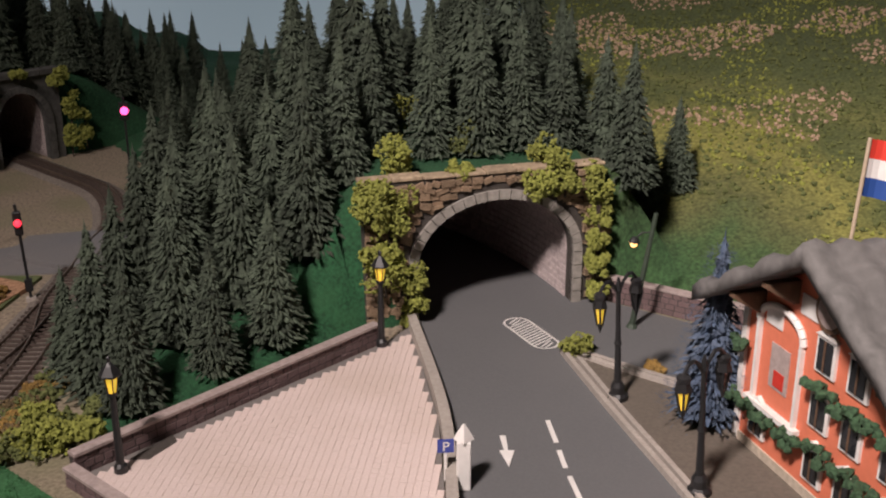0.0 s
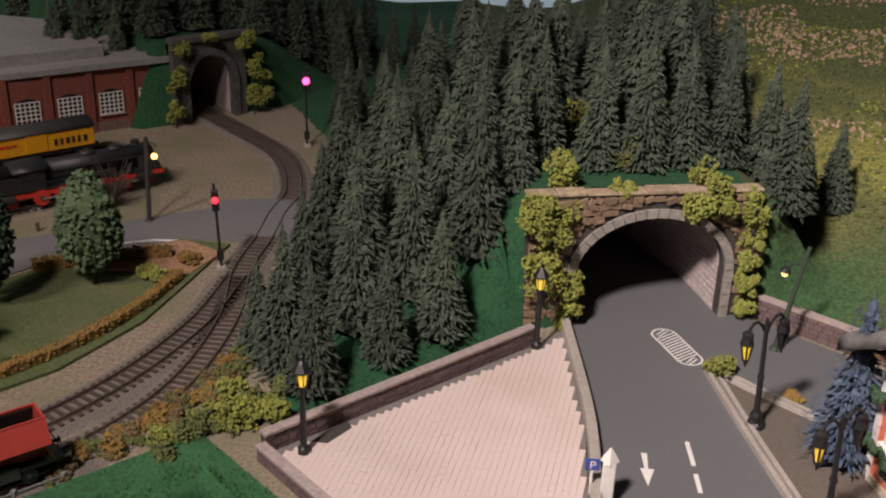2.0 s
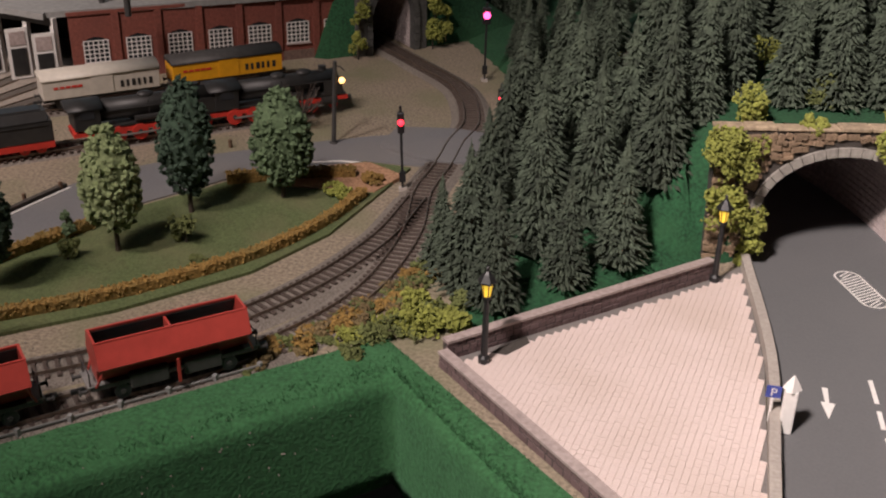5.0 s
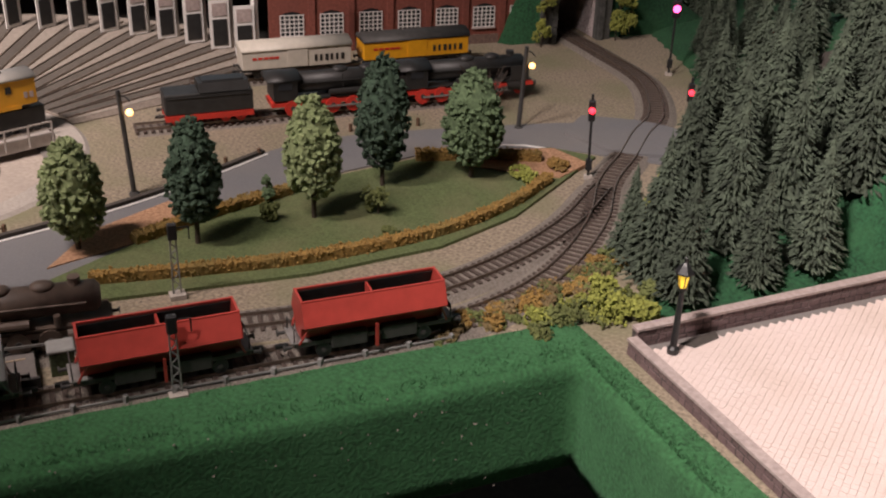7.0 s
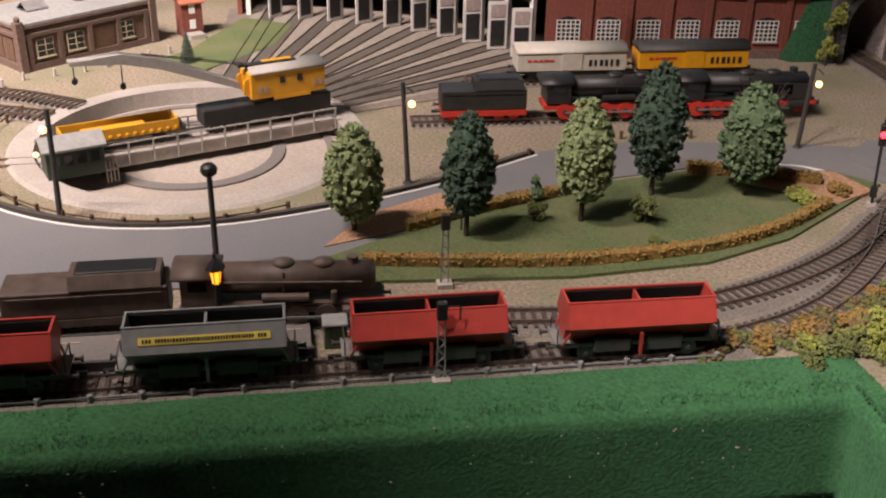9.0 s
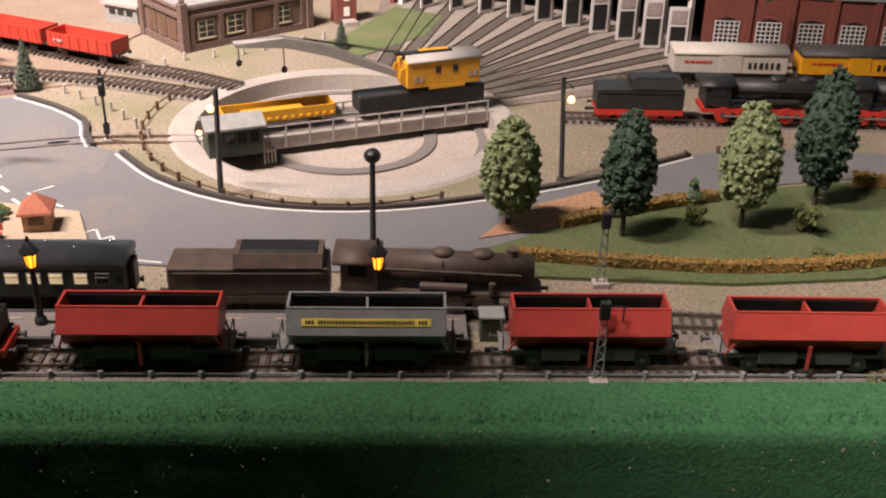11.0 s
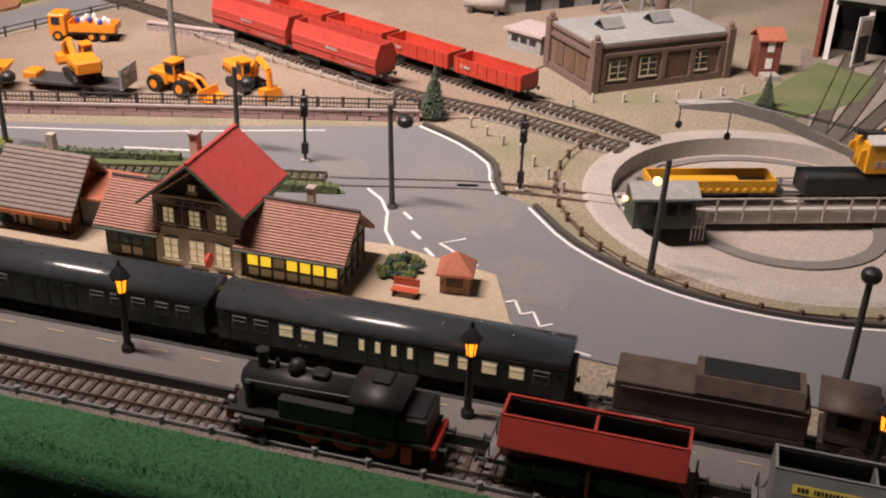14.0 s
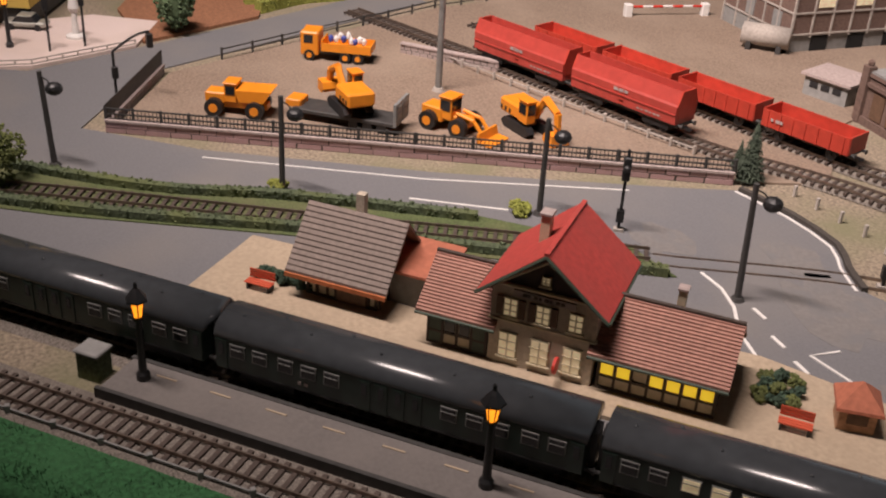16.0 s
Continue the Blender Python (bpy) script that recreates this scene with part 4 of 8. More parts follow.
def hopper_wagon(body, label, stripe=False):
    t = thing("hopper_wagon", label, "wagon", group="goods train wagons")
    part("frame", bx(-0.056, 0.056, -0.0115, 0.0115, 0.0110, 0.0140), M["darkgrey"], t)
    hop = bmesh.new()
    L = 0.050
    out = [(-0.0070, 0.0150), (-0.0078, 0.0230), (-0.0168, 0.0272), (-0.0180, 0.0288), (-0.0102, 0.0440)]
    inn = [(-0.0088, 0.0440), (-0.0155, 0.0298), (-0.005, 0.0255)]
    prof = out + inn + [(-y, z) for y, z in reversed(inn)] + [(-y, z) for y, z in reversed(out)]
    extrude_x(hop, prof, -L, L)
    tub = part("hopper_body", hop, M[body], t)
    for s in (-1, 1):
        part("end_wall", prism(bmesh.new(), [(-0.0070, 0.015), (0.0070, 0.015), (0.0078, 0.0230), (0.0176, 0.0288), (0.0100, 0.0450), (-0.0100, 0.0450), (-0.0176, 0.0288), (-0.0078, 0.0230)], s * L - 0.0008, s * L + 0.0008, Matrix(((0, 0, 1, 0), (1, 0, 0, 0), (0, 1, 0, 0), (0, 0, 0, 1)))), M[body], tub)
        part("rim", bx(-L - 0.001, L + 0.001, s * 0.0096 - 0.0008, s * 0.0096 + 0.0008, 0.0435, 0.0447), M[body], tub)
        for x in (-0.0455, 0.0455):
            part("corner_strut", rod(bmesh.new(), (x * 1.16, s * 0.011, 0.013), (x * 1.02, s * 0.0165, 0.0285), 0.0008), M[body], tub)
        for x in (-0.018, 0.018):
            part("chute", bx(x - 0.013, x + 0.013, min(s * 0.006, s * 0.0125), max(s * 0.006, s * 0.0125), 0.006, 0.0170, 0.001), M["darkgrey"], t)
        part("lever", bx(-0.0010, 0.0010, s * 0.0165 - 0.001, s * 0.0165 + 0.001, 0.0055, 0.0230), M[body], t)
        part("platform_rail", rod(rod(rod(bmesh.new(), (s * 0.056, -0.010, 0.014), (s * 0.056, -0.010, 0.024), 0.0005), (s * 0.056, 0.010, 0.014), (s * 0.056, 0.010, 0.024), 0.0005), (s * 0.056, -0.010, 0.024), (s * 0.056, 0.010, 0.024), 0.0005), M["darkgrey"], t)
        part("platform", bx(min(s * 0.047, s * 0.058), max(s * 0.047, s * 0.058), -0.0115, 0.0115, 0.0135, 0.0145), M["steel"], t)
        for x in (-0.036, 0.036):
            wheel(t, x, s * 0.0095, 0.0055, M["black"])
        buffers(t, s * 0.058)
    # thin dark lining puts the hopper's inside shadow into the colour
    part("coal_dust", extrude_x(bmesh.new(), [(-0.0089, 0.0425), (-0.0150, 0.0300), (-0.005, 0.0260), (0.005, 0.0260), (0.0150, 0.0300), (0.0089, 0.0425), (0.0085, 0.0425), (0.0145, 0.0304), (0.005, 0.0264), (-0.005, 0.0264), (-0.0145, 0.0304), (-0.0085, 0.0425)], -L + 0.001, L - 0.001), M["darkgrey"], tub, "dark lining painting the shade inside the hopper")
    for x in (0.0,):
        part("partition", bx(x - 0.0008, x + 0.0008, -0.0092, 0.0092, 0.026, 0.0420), M[body], tub)
    if stripe:
        for s in (-1, 1):
            st = part("label_stripe", box(bmesh.new(), -0.041, 0.041, -0.0004, 0.0004, -0.0024, 0.0024, Matrix.Translation((0, s * 0.0143, 0.0364)) @ pose(0, 0, 0, s * 27, 0, 0)), M["labelyellow"], tub, "yellow lettered stripe")
            lrg, lx, letters = random.Random(17), -0.0385, bmesh.new()
            while lx < 0.038:
                lw = lrg.uniform(0.0009, 0.0016)
                if lrg.random() > 0.14:
                    box(letters, lx, lx + lw, -0.0007, 0.0007, -0.0012, 0.0012)
                lx += lw + 0.0006
            w = part("lettering", letters, M["lococoat"], st)
            w.matrix_basis = Matrix.Translation((0, s * 0.0143, 0.0364)) @ pose(0, 0, 0, s * 27, 0, 0)
    return t


engine = tank_engine()
engine.matrix_basis = arc_pose(front_line, 0.95 + 0.110, flip=True)
red1 = hopper_wagon("hopper", "red open-topped hopper wagon with dark underframe")
red1.matrix_basis = arc_pose(front_line, 0.95 + 0.259)
grey1 = hopper_wagon("grey", "grey hopper wagon with a yellow lettered stripe", True)
grey1.matrix_basis = arc_pose(front_line, 0.95 + 0.403)
copy_thing(red1, arc_pose(front_line, 0.95 + 0.547))
copy_thing(red1, arc_pose(front_line, 0.95 + 0.689))


def text_bars(parent, x0, x1, y, z, h, material, n=8, seed=1):
    """Unreadable small writing as plain bars."""
    rng = random.Random(seed)
    bm = bmesh.new()
    x = x0
    while x < x1:
        w = (x1 - x0) / n * rng.uniform(0.4, 0.9)
        box(bm, x, min(x1, x + w), y - 0.0002, y + 0.0002, z, z + h)
        x += (x1 - x0) / n
    part("lettering", bm, material, parent)


def coach(label, glow=True):
    t = thing("passenger_coach", label, "coach", group="passenger train coaches")
    L = 0.113
    prof = [(-0.0165, 0.0120), (-0.0172, 0.0140), (-0.0172, 0.0330), (-0.0165, 0.0350), (0.0165, 0.0350), (0.0172, 0.0330), (0.0172, 0.0140), (0.0165, 0.0120)]
    body = part("body", extrude_x(bmesh.new(), prof, -L, L), M["coach"], t)
    rp = [(0.0176 * math.cos(radians(a)), 0.0338 + 0.0112 * math.sin(radians(a))) for a in range(0, 181, 10)]
    part("roof", extrude_x(bmesh.new(), rp, -L - 0.001, L + 0.001), M["coachroof"], t, "glossy dark grey rounded roof", True)
    for k in range(10):
        part("roof_vent", ball(bmesh.new(), (-0.100 + k * 0.0222, 0.005 if k % 2 else -0.005, 0.0444), 0.0013, 1), M["coachroof"], t)
    for s in (-1, 1):
        y = s * 0.0173
        for i, x in enumerate([-0.098, -0.083, -0.066, -0.051, -0.036, 0.036, 0.051, 0.066, 0.083, 0.098]):
            lit = glow and 1 < i < 9
            w = part("window", bx(x - 0.0050, x + 0.0050, y - 0.0006, y + 0.0006, 0.0222, 0.0310), M["steel"], t)
            part("window_pane", bx(x - 0.0043, x + 0.0043, y - 0.0009, y + 0.0009, 0.0229, 0.0303), M["litwin"] if lit else M["glass"], w)
            part("window_bar", bx(x - 0.0045, x + 0.0045, y - 0.0012, y + 0.0012, 0.0277, 0.0282), M["steel"], w)
        for x in (-0.0155, -0.005, 0.0055, 0.016, -0.109, 0.109):
            d = part("door", bx(x - 0.0038, x + 0.0038, y - 0.0005, y + 0.0005, 0.0130, 0.0325), M["coach"], t)
            part("window_pane", bx(x - 0.0016, x + 0.0016, y - 0.0009, y + 0.0009, 0.0230, 0.0305), M["litwin"] if glow and abs(x) < 0.05 else M["glass"], d)
        part("waist_line", bx(-L, L, y - 0.0003, y + 0.0003, 0.0128, 0.0134), M["black"], t)
        text_bars(t, -0.058, -0.050, y, 0.0165, 0.002, M["capstone"], 2, 3)
        for x in (-0.082, 0.082):
            bogie = part("bogie", bx(x - 0.019, x + 0.019, s * 0.0112 - 0.0014, s * 0.0112 + 0.0014, 0.0035, 0.0085, 0.0006), M["black"], t)
            for dx in (-0.0115, 0.0115):
                wheel(bogie, x + dx, s * 0.0092, 0.0052, M["black"])
    part("underframe", bx(-0.045, 0.045, -0.011, 0.011, 0.0055, 0.0120, 0.001), M["black"], t)
    for s in (-1, 1):
        part("gangway", bx(min(s * L, s * (L + 0.004)), max(s * L, s * (L + 0.004)), -0.006, 0.006, 0.012, 0.0335), M["black"], t)
        buffers(t, s * L)
    return t


c0 = coach("dark green passenger coach with lit windows and glossy roof")
c0.matrix_basis = arc_pose(back_line, 0.95 + 0.121)
c1 = coach("dark green passenger coach with dark windows and glossy roof", False)
c1.matrix_basis = arc_pose(back_line, 0.95 + 0.121 - 0.2355)
for k in (2, 3):
    copy_thing(c1, arc_pose(back_line, 0.95 + 0.121 - 0.2355 * k))


def big_engine(coat, wheel_mat, label, flip=1.0, tender_len=0.092):
    """A long tender locomotive, chimney towards +x, tender behind."""
    t = thing("steam_locomotive", label, "locomotive")
    part("frame", bx(-0.052, 0.102, -0.0150, 0.0150, 0.0105, 0.0150), wheel_mat, t)
    part("running_board", bx(-0.040, 0.100, -0.0152, 0.0152, 0.0165, 0.0180), coat, t)
    part("boiler", boiler(bmesh.new(), -0.024, 0.092, 0.0315, 0.0112), coat, t, "", True)
    part("smokebox_door", rod(bmesh.new(), (0.092, 0, 0.0315), (0.0955, 0, 0.0315), 0.0105, 0.007, 18), coat, t)
    part("chimney", lathe(bmesh.new(), [(0.0048, 0.040), (0.0042, 0.044), (0.0046, 0.0475)], 12, 0.078), coat, t)
    for x0, x1 in ((0.048, 0.064), (0.018, 0.034)):
        part("dome", ball(bmesh.new(), ((x0 + x1) / 2, 0, 0.0420), 0.0080, 2, (1.15, 0.85, 0.55)), coat, t, "", True)
    for y in (-1, 1):
        part("boiler_pipe", rod(bmesh.new(), (-0.02, y * 0.0118, 0.0335), (0.085, y * 0.0118, 0.0325), 0.0008), coat, t)
        part("sand_pipe", rod(bmesh.new(), (0.026, y * 0.0095, 0.0400), (0.026, y * 0.0130, 0.0190), 0.0006, None, 5), coat, t)
        part("pump", rod(bmesh.new(), (0.064, y * 0.0145, 0.0190), (0.064, y * 0.0145, 0.0270), 0.0026), coat, t)
        part("air_tank", rod(bmesh.new(), (0.010, y * 0.0145, 0.0225), (0.045, y * 0.0145, 0.0225), 0.0032), coat, t)
        part("smoke_deflector", bx(0.074, 0.096, y * 0.0150 - 0.0005, y * 0.0150 + 0.0005, 0.018, 0.034), coat, t) if wheel_mat is M["red"] else None
        for x in (-0.030, -0.008, 0.014, 0.036, 0.058):
            wheel(t, x, y * 0.0150, 0.0085, wheel_mat)
        wheel(t, 0.086, y * 0.0105, 0.0055, wheel_mat)
        part("cylinder", rod(bmesh.new(), (0.070, y * 0.0150, 0.0115), (0.088, y * 0.0150, 0.0115), 0.0046), coat, t)
        part("connecting_rod", bx(-0.030, 0.072, y * 0.0178 - 0.0005, y * 0.0178 + 0.0005, 0.0070, 0.0088), M["steel"], t)
    cab = part("cab", bx(-0.050, -0.024, -0.0160, 0.0160, 0.0170, 0.0410, 0.0006), coat, t)
    prof = [(0.0180 * math.sin(radians(a)), 0.0370 + 0.0085 * math.cos(radians(a))) for a in range(-84, 85, 12)]
    part("roof", extrude_x(bmesh.new(), prof, -0.056, -0.021), coat, cab, "", True)
    for y in (-0.0163, 0.0163):
        part("window_pane", bx(-0.044, -0.030, y - 0.0003, y + 0.0003, 0.029, 0.037), M["glass"], cab)
    buffers(t, 0.102)
    tt = thing("locomotive_tender", "coal tender coupled behind the steam locomotive", "tender")
    h = tender_len / 2
    part("tank", bx(-h, h, -0.0155, 0.0155, 0.0120, 0.0340, 0.0012), coat, tt)
    part("coal_bunker", prism(bmesh.new(), [(-0.016, 0.034), (0.016, 0.034), (0.011, 0.0430), (-0.011, 0.0430)], -0.01, h - 0.004, Matrix(((0, 0, 1, 0), (1, 0, 0, 0), (0, 1, 0, 0), (0, 0, 0, 1)))), coat, tt)
    part("coal", bx(-0.006, h - 0.008, -0.009, 0.009, 0.0425, 0.0445, 0.0008), M["black"], tt)
    part("frame", bx(-h, h, -0.0158, 0.0158, 0.0060, 0.0120), wheel_mat, tt)
    for y in (-1, 1):
        part("handrail", rod(bmesh.new(), (-h + 0.004, y * 0.0160, 0.0300), (h - 0.004, y * 0.0160, 0.0300), 0.0004), coat, tt)
        for x in (-0.034, -0.018, 0.016, 0.032):
            wheel(tt, x, y * 0.0108, 0.0056, wheel_mat)
    buffers(tt, -h)
    return t, tt


b_eng, b_ten = big_engine(M["brownloco"], M["brownloco"], "weathered brown steam locomotive on the platform track", 1, 0.112)
b_eng.matrix_basis = arc_pose(back_line, 0.95 + 0.430) @ Matrix.Diagonal((0.93, 1, 1, 1))
b_ten.matrix_basis = arc_pose(back_line, 0.95 + 0.318)
loco_line = smooth_line(LOCO_LINE, 0.01)
k_eng, k_ten = big_engine(M["lococoat"], M["red"], "black steam locomotive with red wheels on a siding", 1, 0.090)
k_eng.matrix_basis = arc_pose(loco_line, 0.190)
k_ten.matrix_basis = arc_pose(loco_line, 0.074)
k2 = copy_thing(k_eng, arc_pose(loco_line, 0.335))


def van(material, label, L, roofmat):
    t = thing("goods_van", label, "wagon")
    body = part("body", bx(-L, L, -0.0160, 0.0160, 0.0125, 0.0345, 0.0006), material, t)
    rp = [(0.0170 * math.cos(radians(a)), 0.0335 + 0.0085 * math.sin(radians(a))) for a in range(0, 181, 12)]
    part("roof", extrude_x(bmesh.new(), rp, -L - 0.001, L + 0.001), roofmat, t, "", True)
    for s in (-1, 1):
        d = part("door", bx(-0.012, 0.012, s * 0.0163 - 0.0005, s * 0.0163 + 0.0005, 0.0135, 0.0335), material, t)
        text_bars(t, 0.020, L - 0.006, s * 0.0164, 0.018, 0.0075, M["lococoat"], 6, 4)
        text_bars(t, -L + 0.012, -0.020, s * 0.0164, 0.024, 0.0025, M["red"], 5, 5)
        for x in (-L + 0.018, L - 0.018):
            wheel(t, x, s * 0.0098, 0.0055, M["black"])
        buffers(t, s * L)
    part("underframe", bx(-L, L, -0.012, 0.012, 0.0085, 0.0125), M["black"], t)
    return t


wline = smooth_line(WAGON_LINE, 0.01)
w1 = van(M["wagonwhite"], "cream white refrigerator van standing before the shed", 0.064, M["wagonwhite"])
w1.matrix_basis = arc_pose(wline, 0.120)
w2 = van(M["wagonyellow"], "bright yellow van with dark roof standing before the shed", 0.066, M["darkgrey"])
w2.matrix_basis = arc_pose(wline, 0.266)


def red_hopper_big():
    t = thing("bulk_hopper_wagon", "large red ribbed hopper wagon standing in the yard", "wagon", group="red yard wagons")
    L = 0.066
    prof = [(-0.0155, 0.0130), (-0.0165, 0.0310), (-0.0150, 0.0330), (-0.0100, 0.0450), (-0.0085, 0.0450), (-0.008, 0.030), (0.008, 0.030), (0.0085, 0.0450), (0.0100, 0.0450), (0.0150, 0.0330), (0.0165, 0.0310), (0.0155, 0.0130)]
    b = part("hopper_body", extrude_x(bmesh.new(), prof, -L, L), M["hopper"], t)
    for s in (-1, 1):
        part("end_wall", prism(bmesh.new(), [(-0.012, 0.018), (0.012, 0.018), (0.0158, 0.031), (0.0100, 0.0455), (-0.0100, 0.0455), (-0.0158, 0.031)], s * L - 0.0008, s * L + 0.0008, Matrix(((0, 0, 1, 0), (1, 0, 0, 0), (0, 1, 0, 0), (0, 0, 0, 1)))), M["wagonred"], b)
        part("waist_rib", bx(-L, L, s * 0.0165 - 0.0006, s * 0.0165 + 0.0006, 0.0225, 0.0235), M["hopper"], b)
        for k in range(3):
            x = -0.003 + k * 0.003
            part("ladder_rung", bx(-0.003, 0.003, s * 0.0168 - 0.0005, s * 0.0168 + 0.0005, 0.015 + k * 0.004, 0.0157 + k * 0.004), M["wagonred"], b)
        text_bars(b, -0.010, 0.010, s * 0.0168, 0.0265, 0.003, M["capstone"], 3, 6)
        text_bars(b, 0.020, 0.050, s * 0.0163, 0.0160, 0.0016, M["capstone"], 6, 7)
        for x in (-0.050, -0.032, 0.032, 0.050):
            wheel(t, x, s * 0.0095, 0.0055, M["black"])
        part("bogie", bx(s * 0.041 - 0.016, s * 0.041 + 0.016, -0.0125, 0.0125, 0.004, 0.009, 0.0006), M["black"], t)
        buffers(t, s * L)
    part("underframe", bx(-L, L, -0.012, 0.012, 0.009, 0.0130), M["darkgrey"], t)
    return t


def red_open():
    t = thing("open_wagon", "small red open goods wagon standing in the yard", "wagon", group="red yard wagons")
    L = 0.046
    part("floor", bx(-L, L, -0.0148, 0.0148, 0.0125, 0.0140), M["wagonred"], t)
    for s in (-1, 1):
        side = part("side_wall", bx(-L, L, s * 0.0152 - 0.0008, s * 0.0152 + 0.0008, 0.0120, 0.0285), M["wagonred"], t)
        for k in range(7):
            x = -L + 0.006 + k * (2 * L - 0.012) / 6
            part("stanchion", bx(x - 0.0009, x + 0.0009, s * 0.0163 - 0.0007, s * 0.0163 + 0.0007, 0.0120, 0.0285), M["wagonred"], side)
        text_bars(side, -L + 0.010, -0.020, s * 0.0172, 0.019, 0.003, M["capstone"], 3, 8)
        part("end_wall", bx(s * L - 0.0008, s * L + 0.0008, -0.0152, 0.0152, 0.0120, 0.0295), M["wagonred"], t)
        for x in (-0.028, 0.028):
            wheel(t, x, s * 0.0095, 0.0055, M["black"])
        buffers(t, s * L)
    part("underframe", bx(-L, L, -0.011, 0.011, 0.009, 0.0125), M["black"], t)
    return t


def dir_pose(x, y, dx, dy, z=0.0076):
    return pose(x, y, z, 0, 0, math.degrees(math.atan2(dy, dx)))


h1 = red_hopper_big()
h1.matrix_basis = dir_pose(-1.395, 0.318, 0.232, 0.092)
copy_thing(h1, dir_pose(-1.531, 0.266, 0.232, 0.092))
o1 = red_open()
o1.matrix_basis = dir_pose(-1.276, 0.447, 0.33, 0.125)
for k in (1, 2, 3):
    copy_thing(o1, dir_pose(-1.276 - 0.0955 * k, 0.447 - 0.0365 * k, 0.33, 0.125))


def crane_train():
    bridge = pose(*TC, 0, 0, 0, 67.5)
    t = thing("crane_wagon", "yellow railway crane car with grey roof and long lattice boom", "crane", bridge @ pose(0.088, 0, 0.006))
    part("underframe", bx(-0.078, 0.060, -0.0125, 0.0125, 0.0080, 0.0260, 0.0012), M["lococoat"], t)
    cab = part("cabin", bx(-0.028, 0.053, -0.0150, 0.0150, 0.0300, 0.0570, 0.0008), M["yellow"], t, "yellow crane house")
    part("slewing_ring", cy((0.010, 0, 0.0260), (0.010, 0, 0.0300), 0.012, None, 20), M["lococoat"], t)
    rp = [(0.0165 * math.cos(radians(a)), 0.0562 + 0.0060 * math.sin(radians(a))) for a in range(0, 181, 15)]
    part("roof", extrude_x(bmesh.new(), rp, -0.026, 0.054), M["cranegrey"], cab, "", True)
    for s in (-1, 1):
        for x in (0.006, 0.025):
            part("window_pane", bx(x - 0.0028, x + 0.0028, s * 0.0153 - 0.0003, s * 0.0153 + 0.0003, 0.044, 0.051), M["glass"], cab)
        part("panel", bx(-0.004, 0.036, s * 0.0154 - 0.0003, s * 0.0154 + 0.0003, 0.0275, 0.0310), M["yellow"], cab)
        text_bars(cab, -0.020, -0.008, s * 0.0153, 0.036, 0.006, M["capstone"], 2, 11)
        text_bars(cab, 0.040, 0.051, s * 0.0153, 0.037, 0.006, M["capstone"], 2, 12)
        for x in (-0.066, -0.050, -0.034, 0.020, 0.036, 0.050):
            wheel(t, x, s * 0.0098, 0.0052, M["black"])
        part("jib_cheek", prism(bmesh.new(), [(-0.035, 0.036), (-0.028, 0.034), (-0.028, 0.052), (-0.033, 0.050)], s * 0.011 - 0.001, s * 0.011 + 0.001, XZ), M["yellow"], cab)
    spine = [Vector(p) for p in ((-0.036, 0, 0.044), (-0.115, 0, 0.078), (-0.150, 0, 0.087), (-0.198, 0, 0.088))]
    depth = (0.007, 0.011, 0.010, 0.003)
    for s in (-1, 1):
        y = s * 0.0055
        side = prism(bmesh.new(), [(p.x, p.z - d / 2) for p, d in zip(spine, depth)] + [(p.x, p.z + d / 2) for p, d in list(zip(spine, depth))[::-1]], y - 0.0006, y + 0.0006, XZ)
        part("boom_side", side, M["cranegrey"], t)
    b = bmesh.new()
    for p0, q0 in zip(spine, spine[1:]):
        for k in range(5):
            p = p0.lerp(q0, k / 5)
            rod(b, (p.x, -0.0055, p.z), (p.x, 0.0055, p.z), 0.0008, None, 5)
        box(b, 0, (q0 - p0).length, -0.005, 0.005, -0.0006, 0.0006, Matrix.Translation(p0 + Vector((0, 0, 0.002))) @ (q0 - p0).to_track_quat("X", "Z").to_matrix().to_4x4())
    part("boom_lattice", b, M["cranegrey"], t)
    part("stay_rope", rod(rod(bmesh.new(), (-0.020, -0.004, 0.062), (-0.130, -0.002, 0.088), 0.0006, None, 5), (-0.020, 0.004, 0.062), (-0.130, 0.002, 0.088), 0.0005, None, 5), M["black"], t)
    for x, z, dz in ((-0.150, 0.084, 0.022), (-0.194, 0.087, 0.014)):
        part("hook", ball(rod(bmesh.new(), (x, 0, z), (x, 0, z - dz), 0.0006, None, 6), (x, 0, z - dz - 0.003), 0.0034, 1, (1, 0.5, 1.2)), M["black"], t)
    part("roof_beam", bx(-0.036, 0.026, -0.004, 0.004, 0.0618, 0.0640, 0.0006), M["lococoat"], t)
    part("roof_jib", bx(-0.010, 0.022, -0.003, 0.003, 0.0640, 0.0652, 0.0004), M["yellow"], t)
    low = thing("flat_wagon", "yellow low-sided wagon under the crane boom", "wagon", bridge @ pose(-0.068, 0, 0.006) @ Matrix.Diagonal((1.14, 1, 1.1, 1)))
    part("floor", bx(-0.056, 0.052, -0.0135, 0.0135, 0.0100, 0.0140), M["darkgrey"], low)
    for s in (-1, 1):
        side = part("side_wall", bx(-0.052, 0.046, s * 0.0135 - 0.0008, s * 0.0135 + 0.0008, 0.0110, 0.0215), M["yellow"], low)
        for k in range(14):
            x = -0.048 + k * 0.007
            part("rib", ball(bmesh.new(), (x, s * 0.0145, 0.0135), 0.0022, 1, (1.1, 0.5, 1)), M["yellow"], side)
        part("end_wall", bx(-0.052 if s < 0 else 0.0445, -0.0505 if s < 0 else 0.046, -0.0135, 0.0135, 0.0110, 0.0215), M["yellow"], low)
        for x in (-0.034, 0.030):
            wheel(low, x, s * 0.0098, 0.0052, M["black"])
